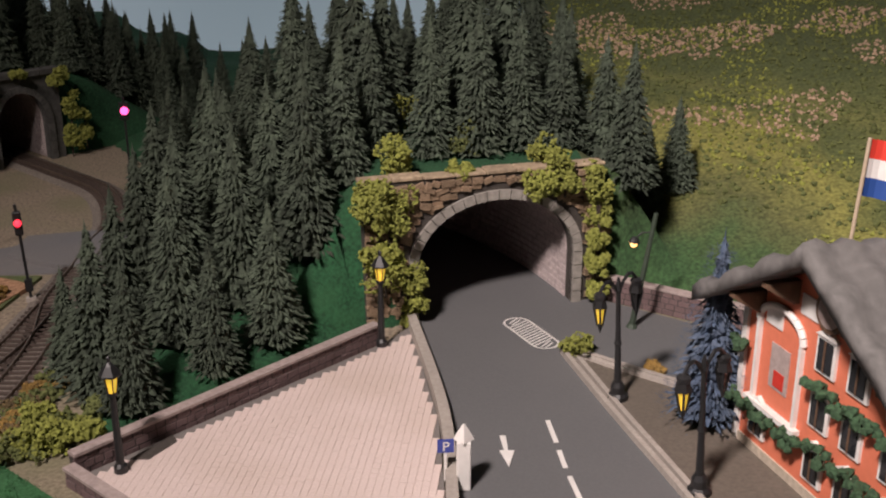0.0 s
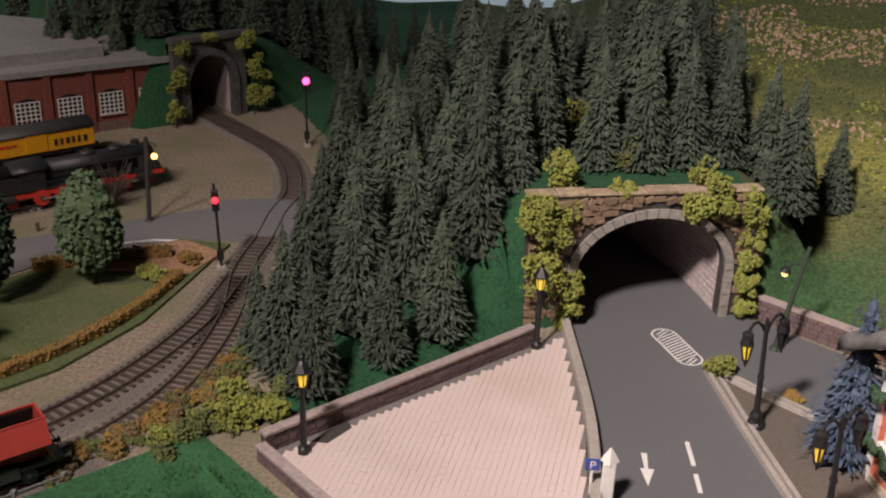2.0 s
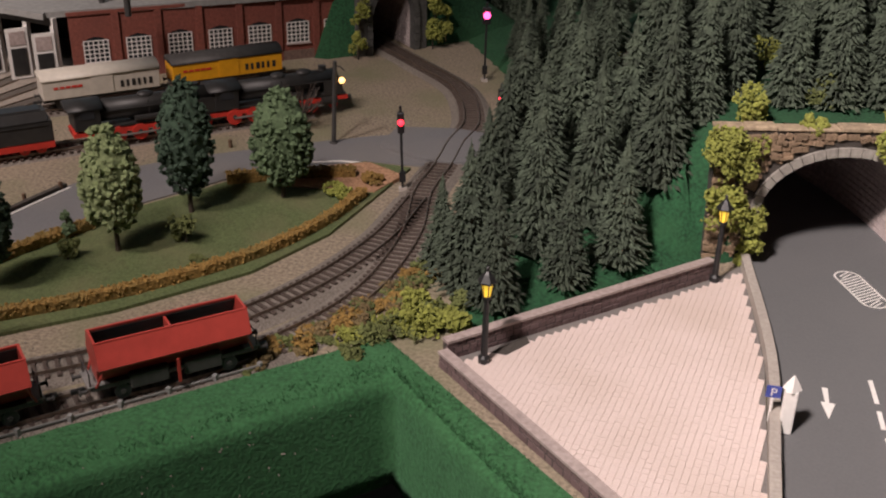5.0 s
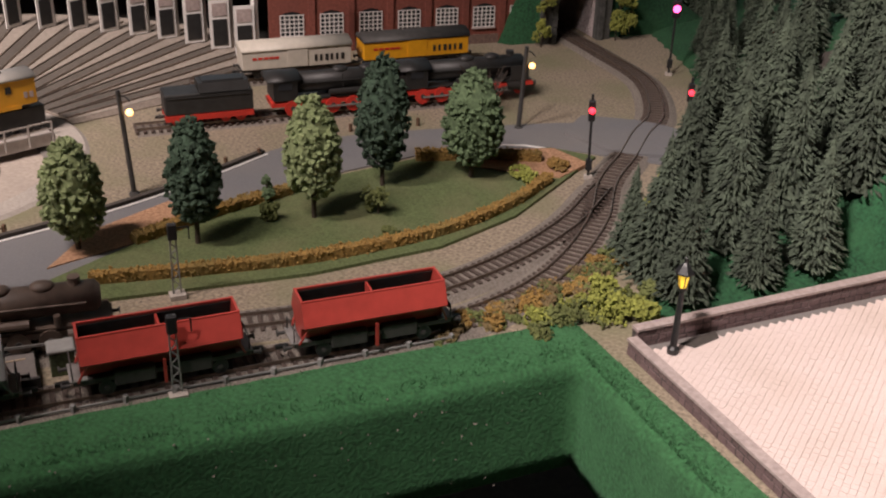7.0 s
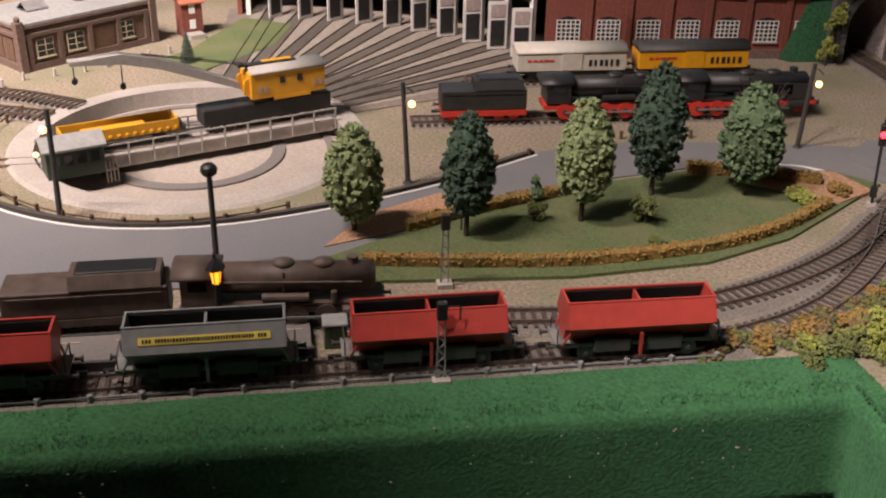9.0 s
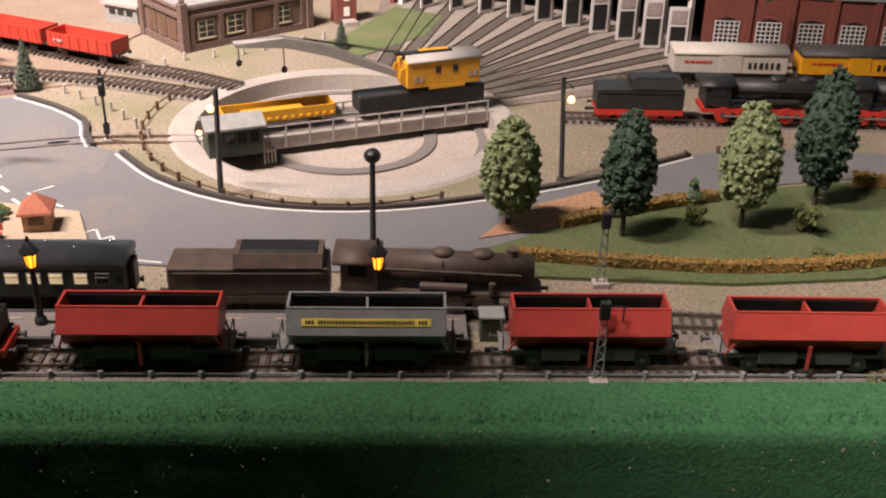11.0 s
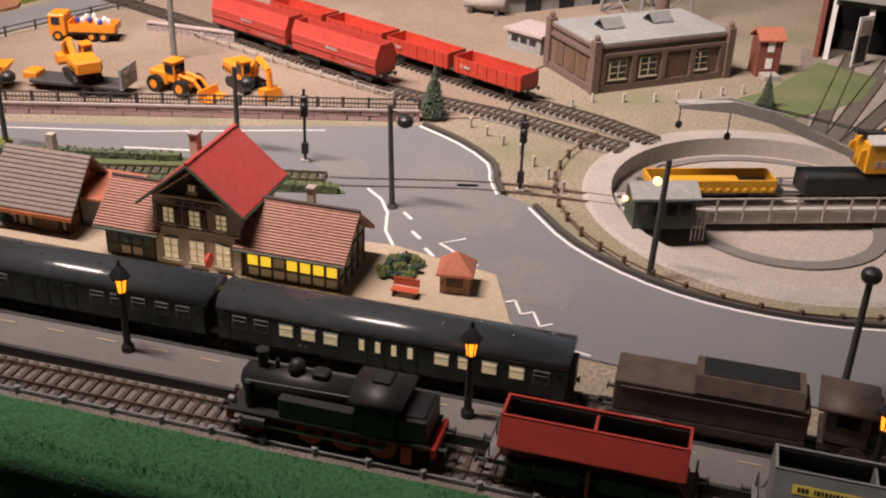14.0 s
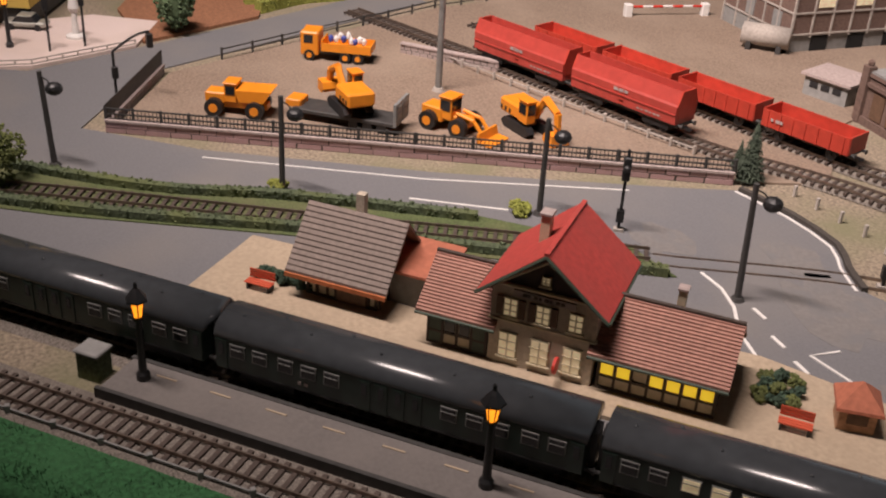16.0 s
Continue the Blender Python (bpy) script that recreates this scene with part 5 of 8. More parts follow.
    part("load", bx(-0.035, 0.020, -0.006, 0.006, 0.0140, 0.0190, 0.0015), M["yellow"], low)


# ---- tunnel portals ----
def arch_pts(w, spring, top, n=22):
    return [(w * math.cos(math.pi * k / n), spring + (top - spring) * math.sin(math.pi * k / n)) for k in range(n + 1)]


XZ = Matrix(((1, 0, 0, 0), (0, 0, 1, 0), (0, 1, 0, 0), (0, 0, 0, 1)))


crane_train()


def portal(label, m, w, spring, top, wl, wr, height, wall_mat, ring_mat, depth, bend, rubble, lining):
    t = thing("tunnel_portal", label, "tunnel", m)
    ar = arch_pts(w, spring, top)
    outline = [(w, 0)] + ar + [(-w, 0), (-wl, 0), (-wl, height), (wr, height), (wr, 0)]
    part("wall", prism(bmesh.new(), outline, 0.0, 0.012, XZ), wall_mat, t)
    # arch stones, one by one
    full = [(w, spring * k / 4) for k in range(4)] + ar + [(-w, spring * (3 - k) / 4) for k in range(4)]
    for a, b in zip(full[::1], full[1::1]):
        def outw(p):
            v = Vector((p[0], max(0, p[1] - spring) * (w / (top - spring)) ** 2)).normalized()
            return (p[0] + v.x * 0.0075, p[1] + v.y * 0.0075)
        a2 = (a[0] * 0.97 + b[0] * 0.03, a[1] * 0.97 + b[1] * 0.03)
        b2 = (a[0] * 0.05 + b[0] * 0.95, a[1] * 0.05 + b[1] * 0.95)
        part("arch_stone", prism(bmesh.new(), [a2, b2, outw(b2), outw(a2)], -0.003, 0.004, XZ), ring_mat, t)
    n = int((wl + wr) / 0.022)
    crg = random.Random(12)
    for k in range(n):
        x0 = -wl - 0.003 + k * (wl + wr + 0.006) / n
        dz = crg.uniform(-0.0012, 0.0012) if rubble else 0.0
        part("cap_stone", bx(x0, x0 + (wl + wr + 0.006) / n - 0.0006, (-0.0015 if rubble else -0.004) - crg.uniform(0, 0.0015), 0.012, height - 0.001, height + (0.0022 if rubble else 0.006) + dz, 0.0007), M["ledge"] if rubble else ring_mat, t)
    if rubble:
        rng = random.Random(9)
        z = 0.004
        while z < height - 0.006:
            x = -wl
            hh = rng.uniform(0.0035, 0.006)
            while x < wr:
                ln = rng.uniform(0.005, 0.012)
                cx, cz = x + ln / 2, z + hh / 2 + rng.uniform(-0.001, 0.001)
                e = (cx / (w + 0.010)) ** 2 + (max(0, cz - spring) / (top - spring + 0.010)) ** 2
                if e > 1.08 or (cz < spring and abs(cx) > w + 0.012):
                    q = new("stone", STONES[rng.randrange(4)])
                    q.parent = t
                    q.matrix_basis = pose(cx, 0.0, cz, 0, rng.uniform(-22, 22), 0) @ Matrix.Diagonal((ln * 0.90, rng.uniform(0.003, 0.010), hh * rng.uniform(0.75, 1.0), 1))
                    q.material_slots[0].link = "OBJECT"
                    q.material_slots[0].material = M["rubble"]
                x += ln
            z += hh * 0.95
    # vaulted lining of stone courses
    prof = [(w, 0)] + [(w, spring * k / 4) for k in range(1, 4)] + ar + [(-w, spring * (4 - k) / 4) for k in range(1, 4)] + [(-w, 0)]
    fine = []
    for a, b in zip(prof, prof[1:]):
        fine += [(a[0], a[1]), ((a[0] + b[0]) / 2, (a[1] + b[1]) / 2)]
    fine.append(prof[-1])
    verts, faces = [], []
    sh = bmesh.new()
    rows = []
    for j in range(17):
        y = 0.010 + depth * j / 16
        off = bend * (j / 16) ** 2
        rows.append([sh.verts.new((p[0] * 1.012 + off, y, p[1] * 1.012)) for p in fine])
    for a, b in zip(rows, rows[1:]):
        for i in range(len(fine) - 1):
            sh.faces.new((a[i], a[i + 1], b[i + 1], b[i]))
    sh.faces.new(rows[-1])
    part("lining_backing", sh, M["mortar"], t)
    rng = random.Random(4)
    for i in range(len(fine) - 1):
        a, b = Vector(fine[i]), Vector(fine[i + 1])
        y = 0.012 - (i % 2) * 0.006
        while y < depth:
            L = rng.uniform(0.010, 0.016)
            y0, y1 = max(0.012, y), min(depth, y + L - 0.0014)
            if y1 > y0 + 0.002:
                k = len(verts)
                for yy in (y0, y1):
                    off = bend * ((yy - 0.01) / depth) ** 2
                    for q in (a.lerp(b, 0.15), a.lerp(b, 0.85)):
                        verts.append((q.x * 0.985 + off, yy, q.y * 0.985))
                for yy, qq in ((y0, 0), (y1, 0)):
                    off = bend * ((yy - 0.01) / depth) ** 2
                    for q in (a, b):
                        verts.append((q.x * 1.012 + off, yy, q.y * 1.012))
                faces += [(k, k + 1, k + 3, k + 2), (k, k + 4, k + 5, k + 1), (k + 2, k + 3, k + 7, k + 6), (k, k + 2, k + 6, k + 4), (k + 1, k + 5, k + 7, k + 3)]
            y += L
    me = bpy.data.meshes.new("lining_masonry")
    me.from_pydata(verts, [], faces)
    me.materials.append(lining)
    st = new("lining_masonry", me)
    st.parent = t
    tagged(st, "", "", "", "stuff")
    return t


a_road = math.degrees(math.atan2(0.042, 0.134))
portal("road tunnel portal of brown rubble stone with grey arch", pose(0.043, 0.811, 0, 0, 0, a_road), 0.066, 0.046, 0.097, 0.108, 0.088, 0.1185, M["mortar"], M["arch"], 0.30, -0.09, True, M["lining"])
portal("dark grey stone railway tunnel portal", pose(-0.500, 1.262, 0, 0, 0, 46.0), 0.031, 0.045, 0.086, 0.050, 0.050, 0.105, M["darkstone"], M["darkstone"], 0.22, -0.02, False, M["lining"])


RAIL_D, RAIL_C = Vector((0.6947, 0.7193)), Vector((-0.500, 1.262))


def rail_height(x, y):
    q = Vector((x, y)) - RAIL_C
    al, back = q.dot(RAIL_D), RAIL_D.x * q.y - RAIL_D.y * q.x
    h = 0.105 * sstep(0.008, 0.02, back) * (1 - sstep(0.06, 0.26 if al > 0 else 0.11, abs(al))) + 0.05 * sstep(0.06, 0.5, back) * (1 - sstep(-0.5, -0.4, x)) - 0.006
    h = max(h, -0.02 + 0.10 * sstep(1.42, 1.75, y) * (1 - sstep(-0.62, -0.48, x)))
    if x > -0.15:
        h -= 0.05 * sstep(-0.15, 0.0, x)
    return h + 0.008 * noise.noise(Vector((x * 12, y * 12, 5)))


def rail_hill():
    """Grassy bank over the railway tunnel and behind the engine shed."""
    bm = bmesh.new()
    st, x0, y0, nx, ny = 0.02, -1.75, 1.18, 85, 42
    d, c = RAIL_D, RAIL_C
    H, V = {}, {}
    for i in range(nx + 1):
        for j in range(ny + 1):
            x, y = x0 + i * st, y0 + j * st
            H[i, j] = rail_height(x, y)
            V[i, j] = (x, y)
    vs = {}

    def v(i, j):
        if (i, j) not in vs:
            vs[i, j] = bm.verts.new((*V[i, j], H[i, j]))
        return vs[i, j]
    for i in range(nx):
        for j in range(ny):
            x, y = V[i, j][0] + st / 2, V[i, j][1] + st / 2
            q = Vector((x, y)) - c
            al, back = q.dot(d), d.x * q.y - d.y * q.x
            if max(H[i, j], H[i + 1, j], H[i, j + 1], H[i + 1, j + 1]) < -0.004 or (abs(al) < 0.038 and -0.03 < back < 0.028):
                continue
            bm.faces.new((v(i, j), v(i + 1, j), v(i + 1, j + 1), v(i, j + 1)))
    struct("rail_hill", bm, M["hill"], "dark green bank over the railway tunnel", True)


rail_hill()


# ---- engine shed ----
def polar(r, a):
    return (TC[0] + r * math.cos(radians(a)), TC[1] + r * math.sin(radians(a)))


def roundhouse():
    t = thing("roundhouse", "red brick engine shed with grey roof and white door leaves", "engine shed")
    A = [77.5 + 5.3 * k for k in range(11)]
    front = [polar(0.468, a) for a in A]
    side = [(-0.545, 1.245)]
    # brick side wall with arched windows
    p0, p1 = Vector((-0.815, 1.010)), Vector((-0.548, 1.243))
    d = (p1 - p0).normalized()
    wall_m = pose(p0.x, p0.y, 0, 0, 0, math.degrees(math.atan2(d.y, d.x)))
    L = (p1 - p0).length
    w = part("side_wall", bx(0, L, 0, 0.006, 0, 0.082), M["brick"], t)
    w.matrix_basis = wall_m
    part("cornice", bx(-0.002, L, -0.002, 0.008, 0.080, 0.084), M["brick"], w)
    part("plinth", bx(0, L, -0.0015, 0, 0, 0.012), M["brownbrick"], w)
    for k in range(7):
        x = 0.028 + k * 0.050
        if k < 6:
            part("pilaster", bx(x + 0.021, x + 0.029, -0.0025, 0.0, 0.0, 0.080), M["brick"], w)
        win = part("window", prism(bmesh.new(), [(x - 0.0145, 0.022), (x + 0.0145, 0.022), (x + 0.0145, 0.046), (x + 0.009, 0.051), (x, 0.053), (x - 0.009, 0.051), (x - 0.0145, 0.046)], -0.0006, 0.002, XZ), M["glass"], w)
        bars = bmesh.new()
        for i in range(6):
            box(bars, x - 0.0142 + i * 0.00568 - 0.0006, x - 0.0142 + i * 0.00568 + 0.0006, -0.0014, -0.0006, 0.022, 0.0485)
        for j in range(6):
            box(bars, x - 0.0145, x + 0.0145, -0.0016, -0.0008, 0.0218 + j * 0.0052, 0.0228 + j * 0.0052)
        part("glazing_grid", bars, M["white"], win)
        part("sill", bx(x - 0.016, x + 0.016, -0.003, 0, 0.0200, 0.0218), M["capstone"], win)
    body = [p0[:], p1[:], (-0.62, 1.36), polar(0.86, 95), polar(0.80, 110), polar(0.74, 128)]
    inner = [polar(0.50, a) for a in reversed(A)]
    part("back_wall", prism(bmesh.new(), [p1[:], (-0.62, 1.36), polar(0.86, 95), polar(0.80, 110), polar(0.74, 131), polar(0.735, 131), polar(0.79, 110), polar(0.85, 95), (-0.63, 1.345)], 0, 0.085), M["brick"], t)
    part("roof", prism(bmesh.new(), [polar(0.455, a) for a in A][::-1] + [(-0.835, 0.995), (p1.x + 0.004, p1.y - 0.006), (-0.61, 1.37), polar(0.87, 95), polar(0.81, 110), polar(0.75, 131)][0:], 0.079, 0.086), M["greyroof"], t, "grey felted roof")
    rr = bmesh.new()
    prism(rr, [(-0.78, 1.075), (-0.62, 1.215), (-0.66, 1.26), (-0.82, 1.12)], 0.086, 0.100)
    part("roof_lantern", rr, M["greyroof"], t, "raised grey roof lantern")
    for k, (x, y) in enumerate(((-0.80, 1.06), (-0.74, 1.02), (-0.87, 1.10), (-0.95, 1.10), (-1.03, 1.10))):
        c = part("flue", cy((x, y, 0.085), (x, y, 0.108), 0.0038), M["darkgrey"], t)
        part("flue_cap", cy((x, y, 0.108), (x, y, 0.110), 0.0052), M["darkgrey"], c)
    # white framed door leaves standing open
    for k, a in enumerate(A):
        p = polar(0.468, a)
        pm = pose(*p, 0, 0, 0, a - 90)
        post = part("door_pillar", bx(-0.003, 0.003, -0.003, 0.003, 0, 0.079), M["white"], t)
        post.matrix_basis = pm
        if k < 10:
            q = polar(0.464, a - 0.4)
            leaf = part("door_leaf", bx(-0.0008, 0.0008, -0.025, 0.0, 0.003, 0.064), M["white"], t, "white framed shed door leaf")
            leaf.matrix_basis = pose(*q, 0, 0, 0, a - 90 - 32)
            for z0, z1, mm in ((0.007, 0.040, "lococoat"), (0.044, 0.060, "capstone")):
                part("door_panel", bx(-0.0016, 0.0016, -0.0215, -0.0035, z0, z1), M[mm], leaf)
    part("door_beam", prism(bmesh.new(), [polar(0.465, a) for a in A] + [polar(0.473, a) for a in reversed(A)], 0.070, 0.079), M["darkgrey"], t)
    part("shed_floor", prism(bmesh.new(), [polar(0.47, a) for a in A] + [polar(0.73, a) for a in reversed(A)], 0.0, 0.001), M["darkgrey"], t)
    # added near-black wall stands for the shed's unlit depth behind the doors
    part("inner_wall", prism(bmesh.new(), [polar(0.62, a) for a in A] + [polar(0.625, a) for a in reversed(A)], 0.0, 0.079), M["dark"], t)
    e = part("end_wall", bx(-0.003, 0.003, 0, 0.28, 0, 0.079), M["brick"], t)
    e.matrix_basis = pose(*polar(0.468, A[-1] + 1.5), 0, 0, 0, A[-1] - 90)


roundhouse()
struct("shed_forecourt", prism(bmesh.new(), [polar(0.178, a) for a in range(66, 136, 4)] + [polar(0.50, a) for a in range(134, 62, -4)], -0.003, 0.0012), mat("cinder_ground", (0.20, 0.165, 0.135), 0.95, 0.3, 400, 0.5, second=(0.15, 0.12, 0.10)), "grey-brown cinder ground between the shed tracks")


def gable(bm, x0, x1, y0, y1, eave, ridge, over=0.004, thick=0.002, axis="x"):
    """Two roof slabs with the ridge along x (or y)."""
    if axis == "x":
        ym = (y0 + y1) / 2
        k = (ridge - eave) / (ym - y0)
        prof = [(y0 - over, eave - over * k), (ym, ridge), (y1 + over, eave - over * k), (y1 + over, eave - over * k + thick), (ym, ridge + thick * 1.2), (y0 - over, eave - over * k + thick)]
        extrude_x(bm, prof, x0 - over, x1 + over)
    else:
        v0 = len(bm.verts)
        gable(bm, y0, y1, -x1, -x0, eave, ridge, over, thick, "x")
        bm.verts.ensure_lookup_table()
        bmesh.ops.transform(bm, matrix=pose(0, 0, 0, 0, 0, 90), verts=bm.verts[v0:])
    return bm


def tile_rows(parent, x0, x1, y0, y1, eave, ridge, material, rows=12, cols=0, over=0.004):
    """Raised tile courses on both slopes of a gable roof with its ridge along x."""
    ym = (y0 + y1) / 2
    for s in (-1, 1):
        ye = y0 - over if s < 0 else y1 + over
        ze = eave - over * (ridge - eave) / (ym - y0)
        for r in range(rows):
            bm = bmesh.new()
            f0, f1 = r / rows, (r + 0.94) / rows
            a = Vector((0, ye + (ym - ye) * f0, ze + (ridge - ze) * f0 + 0.0036))
            b = Vector((0, ye + (ym - ye) * f1, ze + (ridge - ze) * f1 + 0.0026))
            vs = [bm.verts.new(v) for v in ((x0 - over, a.y, a.z), (x1 + over, a.y, a.z), (x1 + over, b.y, b.z), (x0 - over, b.y, b.z))]
            bm.faces.new(vs)
            ws = [bm.verts.new(v) for v in ((x0 - over, a.y, a.z - 0.0014), (x1 + over, a.y, a.z - 0.0014))]
            bm.faces.new((ws[0], ws[1], vs[1], vs[0]))
            part("tile_course", bm, material, parent)


def gable_wall(bm, x, y0, y1, eave, ridge, th=0.002):
    ym = (y0 + y1) / 2
    for xx in (x - th / 2,):
        extrude_x(bm, [(y0, 0), (y1, 0), (y1, eave), (ym, ridge), (y0, eave)], xx, xx + th)
    return bm


def house_window(parent, x, y, z0, w, h, pane, face=-1, shutters=None, axis="x", arched=False):
    """A window in a wall that faces -y."""
    f = part("window", bx(x - w / 2, x + w / 2, y - 0.0010, y + 0.001, z0, z0 + h), M["cream"], parent)
    part("window_pane", bx(x - w / 2 + 0.0009, x + w / 2 - 0.0009, y - 0.0014, y - 0.0008, z0 + 0.0009, z0 + h - 0.0009), pane, f)
    bars = bx(x - 0.0004, x + 0.0004, y - 0.0019, y - 0.0013, z0, z0 + h)
    for k in (1, 2):
        box(bars, x - w / 2, x + w / 2, y - 0.0018, y - 0.0012, z0 + h * k / 3 - 0.0003, z0 + h * k / 3 + 0.0003)
    part("glazing_grid", bars, M["cream"], f)
    part("sill", bx(x - w / 2 - 0.001, x + w / 2 + 0.001, y - 0.0025, y, z0 - 0.0012, z0), M["cream"], f)
    if shutters:
        for s in (-1, 1):
            part("shutter", bx(x + s * (w / 2 + 0.0024) - 0.0021, x + s * (w / 2 + 0.0024) + 0.0021, y - 0.0018, y, z0, z0 + h), shutters, f)


def station():
    t = thing("station_building", "small station with red gable roof and half-timbered wings", "station", at_st(0, 0, 0.0045))
    # tower: u -0.095..-0.021, v 0.148..0.222; gable faces the platform
    x0, x1, y0, y1 = -0.092, -0.024, 0.150, 0.216
    tower = part("tower_wall", bx(x0, x1, y0, y1, 0, 0.058), M["greystone"], t, "pale grey-beige stone walls of the middle house")
    g = bmesh.new()
    for yy in (y0, y1 - 0.002):
        extr = [(x0, 0.058), (x1, 0.058), ((x0 + x1) / 2, 0.084)]
        prism(g, extr, yy, yy + 0.002, XZ)
    part("gable_front", g, M["timber"], tower)
    part("roof", gable(bmesh.new(), x0, x1, y0, y1, 0.058, 0.086, 0.008, 0.002, "y"), M["redroof"], t, "bright red gable roof")
    part("ridge_cap", bx(-0.0595, -0.0565, y0 - 0.008, y1 + 0.008, 0.0875, 0.0892), M["redroof"], t)
    for s in (-1, 1):
        part("gutter", rod(bmesh.new(), (-0.058 + s * 0.0425, y0 - 0.008, 0.0515), (-0.058 + s * 0.0425, y1 + 0.008, 0.0515), 0.001), M["cabin"], t)
        bb = rod(bmesh.new(), (-0.058, y0 - 0.0085, 0.0865), (-0.058 + s * 0.042, y0 - 0.0085, 0.0520), 0.0012, None, 6)
        part("barge_board", bb, M["cabin"], t)
    for x in (-0.079, -0.058, -0.037):
        house_window(tower, x, y0, 0.036, 0.0095, 0.013, M["litwin"], shutters=M["wood"] if x < -0.04 else None)
        house_window(tower, x, y0, 0.006, 0.0125, 0.018, M["litwin"])
    house_window(tower, -0.058, y0 - 0.001, 0.064, 0.006, 0.006, M["litwin"])
    part("name_board", bx(-0.078, -0.038, y0 - 0.0012, y0, 0.0515, 0.0558), M["capstone"], tower)
    text_bars(tower, -0.072, -0.044, y0 - 0.0014, 0.0525, 0.002, M["timber"], 8, 15)
    part("string_course", bx(x0 - 0.001, x1 + 0.001, y0 - 0.0012, y1 + 0.001, 0.0315, 0.0328), M["cream"], tower)
    part("clock_sign", cy((-0.046, y0 - 0.008, 0.014), (-0.044, y0 - 0.008, 0.014), 0.0055), M["red"], tower, "round red platform sign")
    b = bmesh.new()
    for s in (-1, 1):
        rod(b, (-0.058, y0 - 0.001, 0.080), (-0.058 + s * 0.030, y0 - 0.001, 0.0585), 0.0012, None, 6)
    rod(b, (x0, y0 - 0.001, 0.0585), (x1, y0 - 0.001, 0.0585), 0.0012, None, 6)
    part("gable_beam", b, M["cream"], tower)
    ch = part("chimney", bx(-0.0735, -0.0675, 0.178, 0.186, 0.074, 0.0950), M["cream"], t)
    part("chimney_cap", bx(-0.0745, -0.0665, 0.177, 0.187, 0.0950, 0.0965), M["capstone"], ch)
    # wings
    for wx0, wx1, nm, lit in ((-0.020, 0.052, "waiting_room_wing", True), (-0.134, -0.094, "goods_wing", False)):
        wy0, wy1 = 0.152, 0.206
        w = part(nm, bx(wx0, wx1, wy0, wy1, 0, 0.027), M["cream"], t, "half-timbered wing with tiled roof")
        gm = bmesh.new()
        gable_wall(gm, wx0 + 0.001, wy0, wy1, 0.027, 0.048)
        gable_wall(gm, wx1 - 0.001, wy0, wy1, 0.027, 0.048)
        part("gable_wall", gm, M["cream"], w)
        part("roof", gable(bmesh.new(), wx0, wx1, wy0, wy1, 0.029, 0.050, 0.007), M["tile"], w)
        tile_rows(w, wx0, wx1, wy0, wy1, 0.029, 0.050, M["tile"], 18, 0, 0.007)
        part("ridge_tiles", rod(bmesh.new(), (wx0 - 0.007, (wy0 + wy1) / 2, 0.0535), (wx1 + 0.007, (wy0 + wy1) / 2, 0.0535), 0.0014), M["timber"], w)
        part("gutter", rod(bmesh.new(), (wx0 - 0.007, wy0 - 0.0075, 0.0245), (wx1 + 0.007, wy0 - 0.0075, 0.0245), 0.0011), M["cabin"], w)
        bt = bmesh.new()
        n = 7 if lit else 4
        for k in range(n + 1):
            x = wx0 + (wx1 - wx0) * k / n
            box(bt, x - 0.0008, x + 0.0008, wy0 - 0.001, wy0 + 0.001, 0, 0.027)
        for z in (0.001, 0.010, 0.0255):
            box(bt, wx0, wx1, wy0 - 0.0011, wy0 + 0.001, z - 0.0008, z + 0.0008)
        for k in range(5):
            y = wy0 + (wy1 - wy0) * k / 4
            box(bt, wx1 - 0.001, wx1 + 0.001, y - 0.0008, y + 0.0008, 0, 0.027 + (0.02 if k == 2 else 0.009 if k in (1, 3) else 0))
        for z in (0.010, 0.0255, 0.036):
            box(bt, wx1 - 0.001, wx1 + 0.0011, wy0 + max(0, z - 0.027) * 1.1, wy1 - max(0, z - 0.027) * 1.1, z - 0.0008, z + 0.0008)
        part("timber_frame", bt, M["timber"], w)
        for k in range(n):
            x = wx0 + (wx1 - wx0) * (k + 0.5) / n
            if lit and k in (0, 1, 3, 4, 5, 6):
                part("window_pane", bx(x - 0.0038, x + 0.0038, wy0 - 0.0008, wy0 + 0.0005, 0.0112, 0.0240), M["yellowwin"], w, "yellow lit window")
            elif not lit and k in (1, 2):
                part("window_pane", bx(x - 0.0035, x + 0.0035, wy0 - 0.0008, wy0 + 0.0005, 0.0112, 0.0240), M["glass"], w)
            elif not lit:
                part("wing_door", bx(x - 0.004, x + 0.004, wy0 - 0.0009, wy0 + 0.0005, 0.001, 0.0245), M["cabin"], w)
    c2 = part("chimney", bx(0.016, 0.021, 0.183, 0.189, 0.046, 0.063), M["cream"], t)
    part("chimney_cap", bx(0.0152, 0.0218, 0.1822, 0.1898, 0.063, 0.0645), M["capstone"], c2)


station()


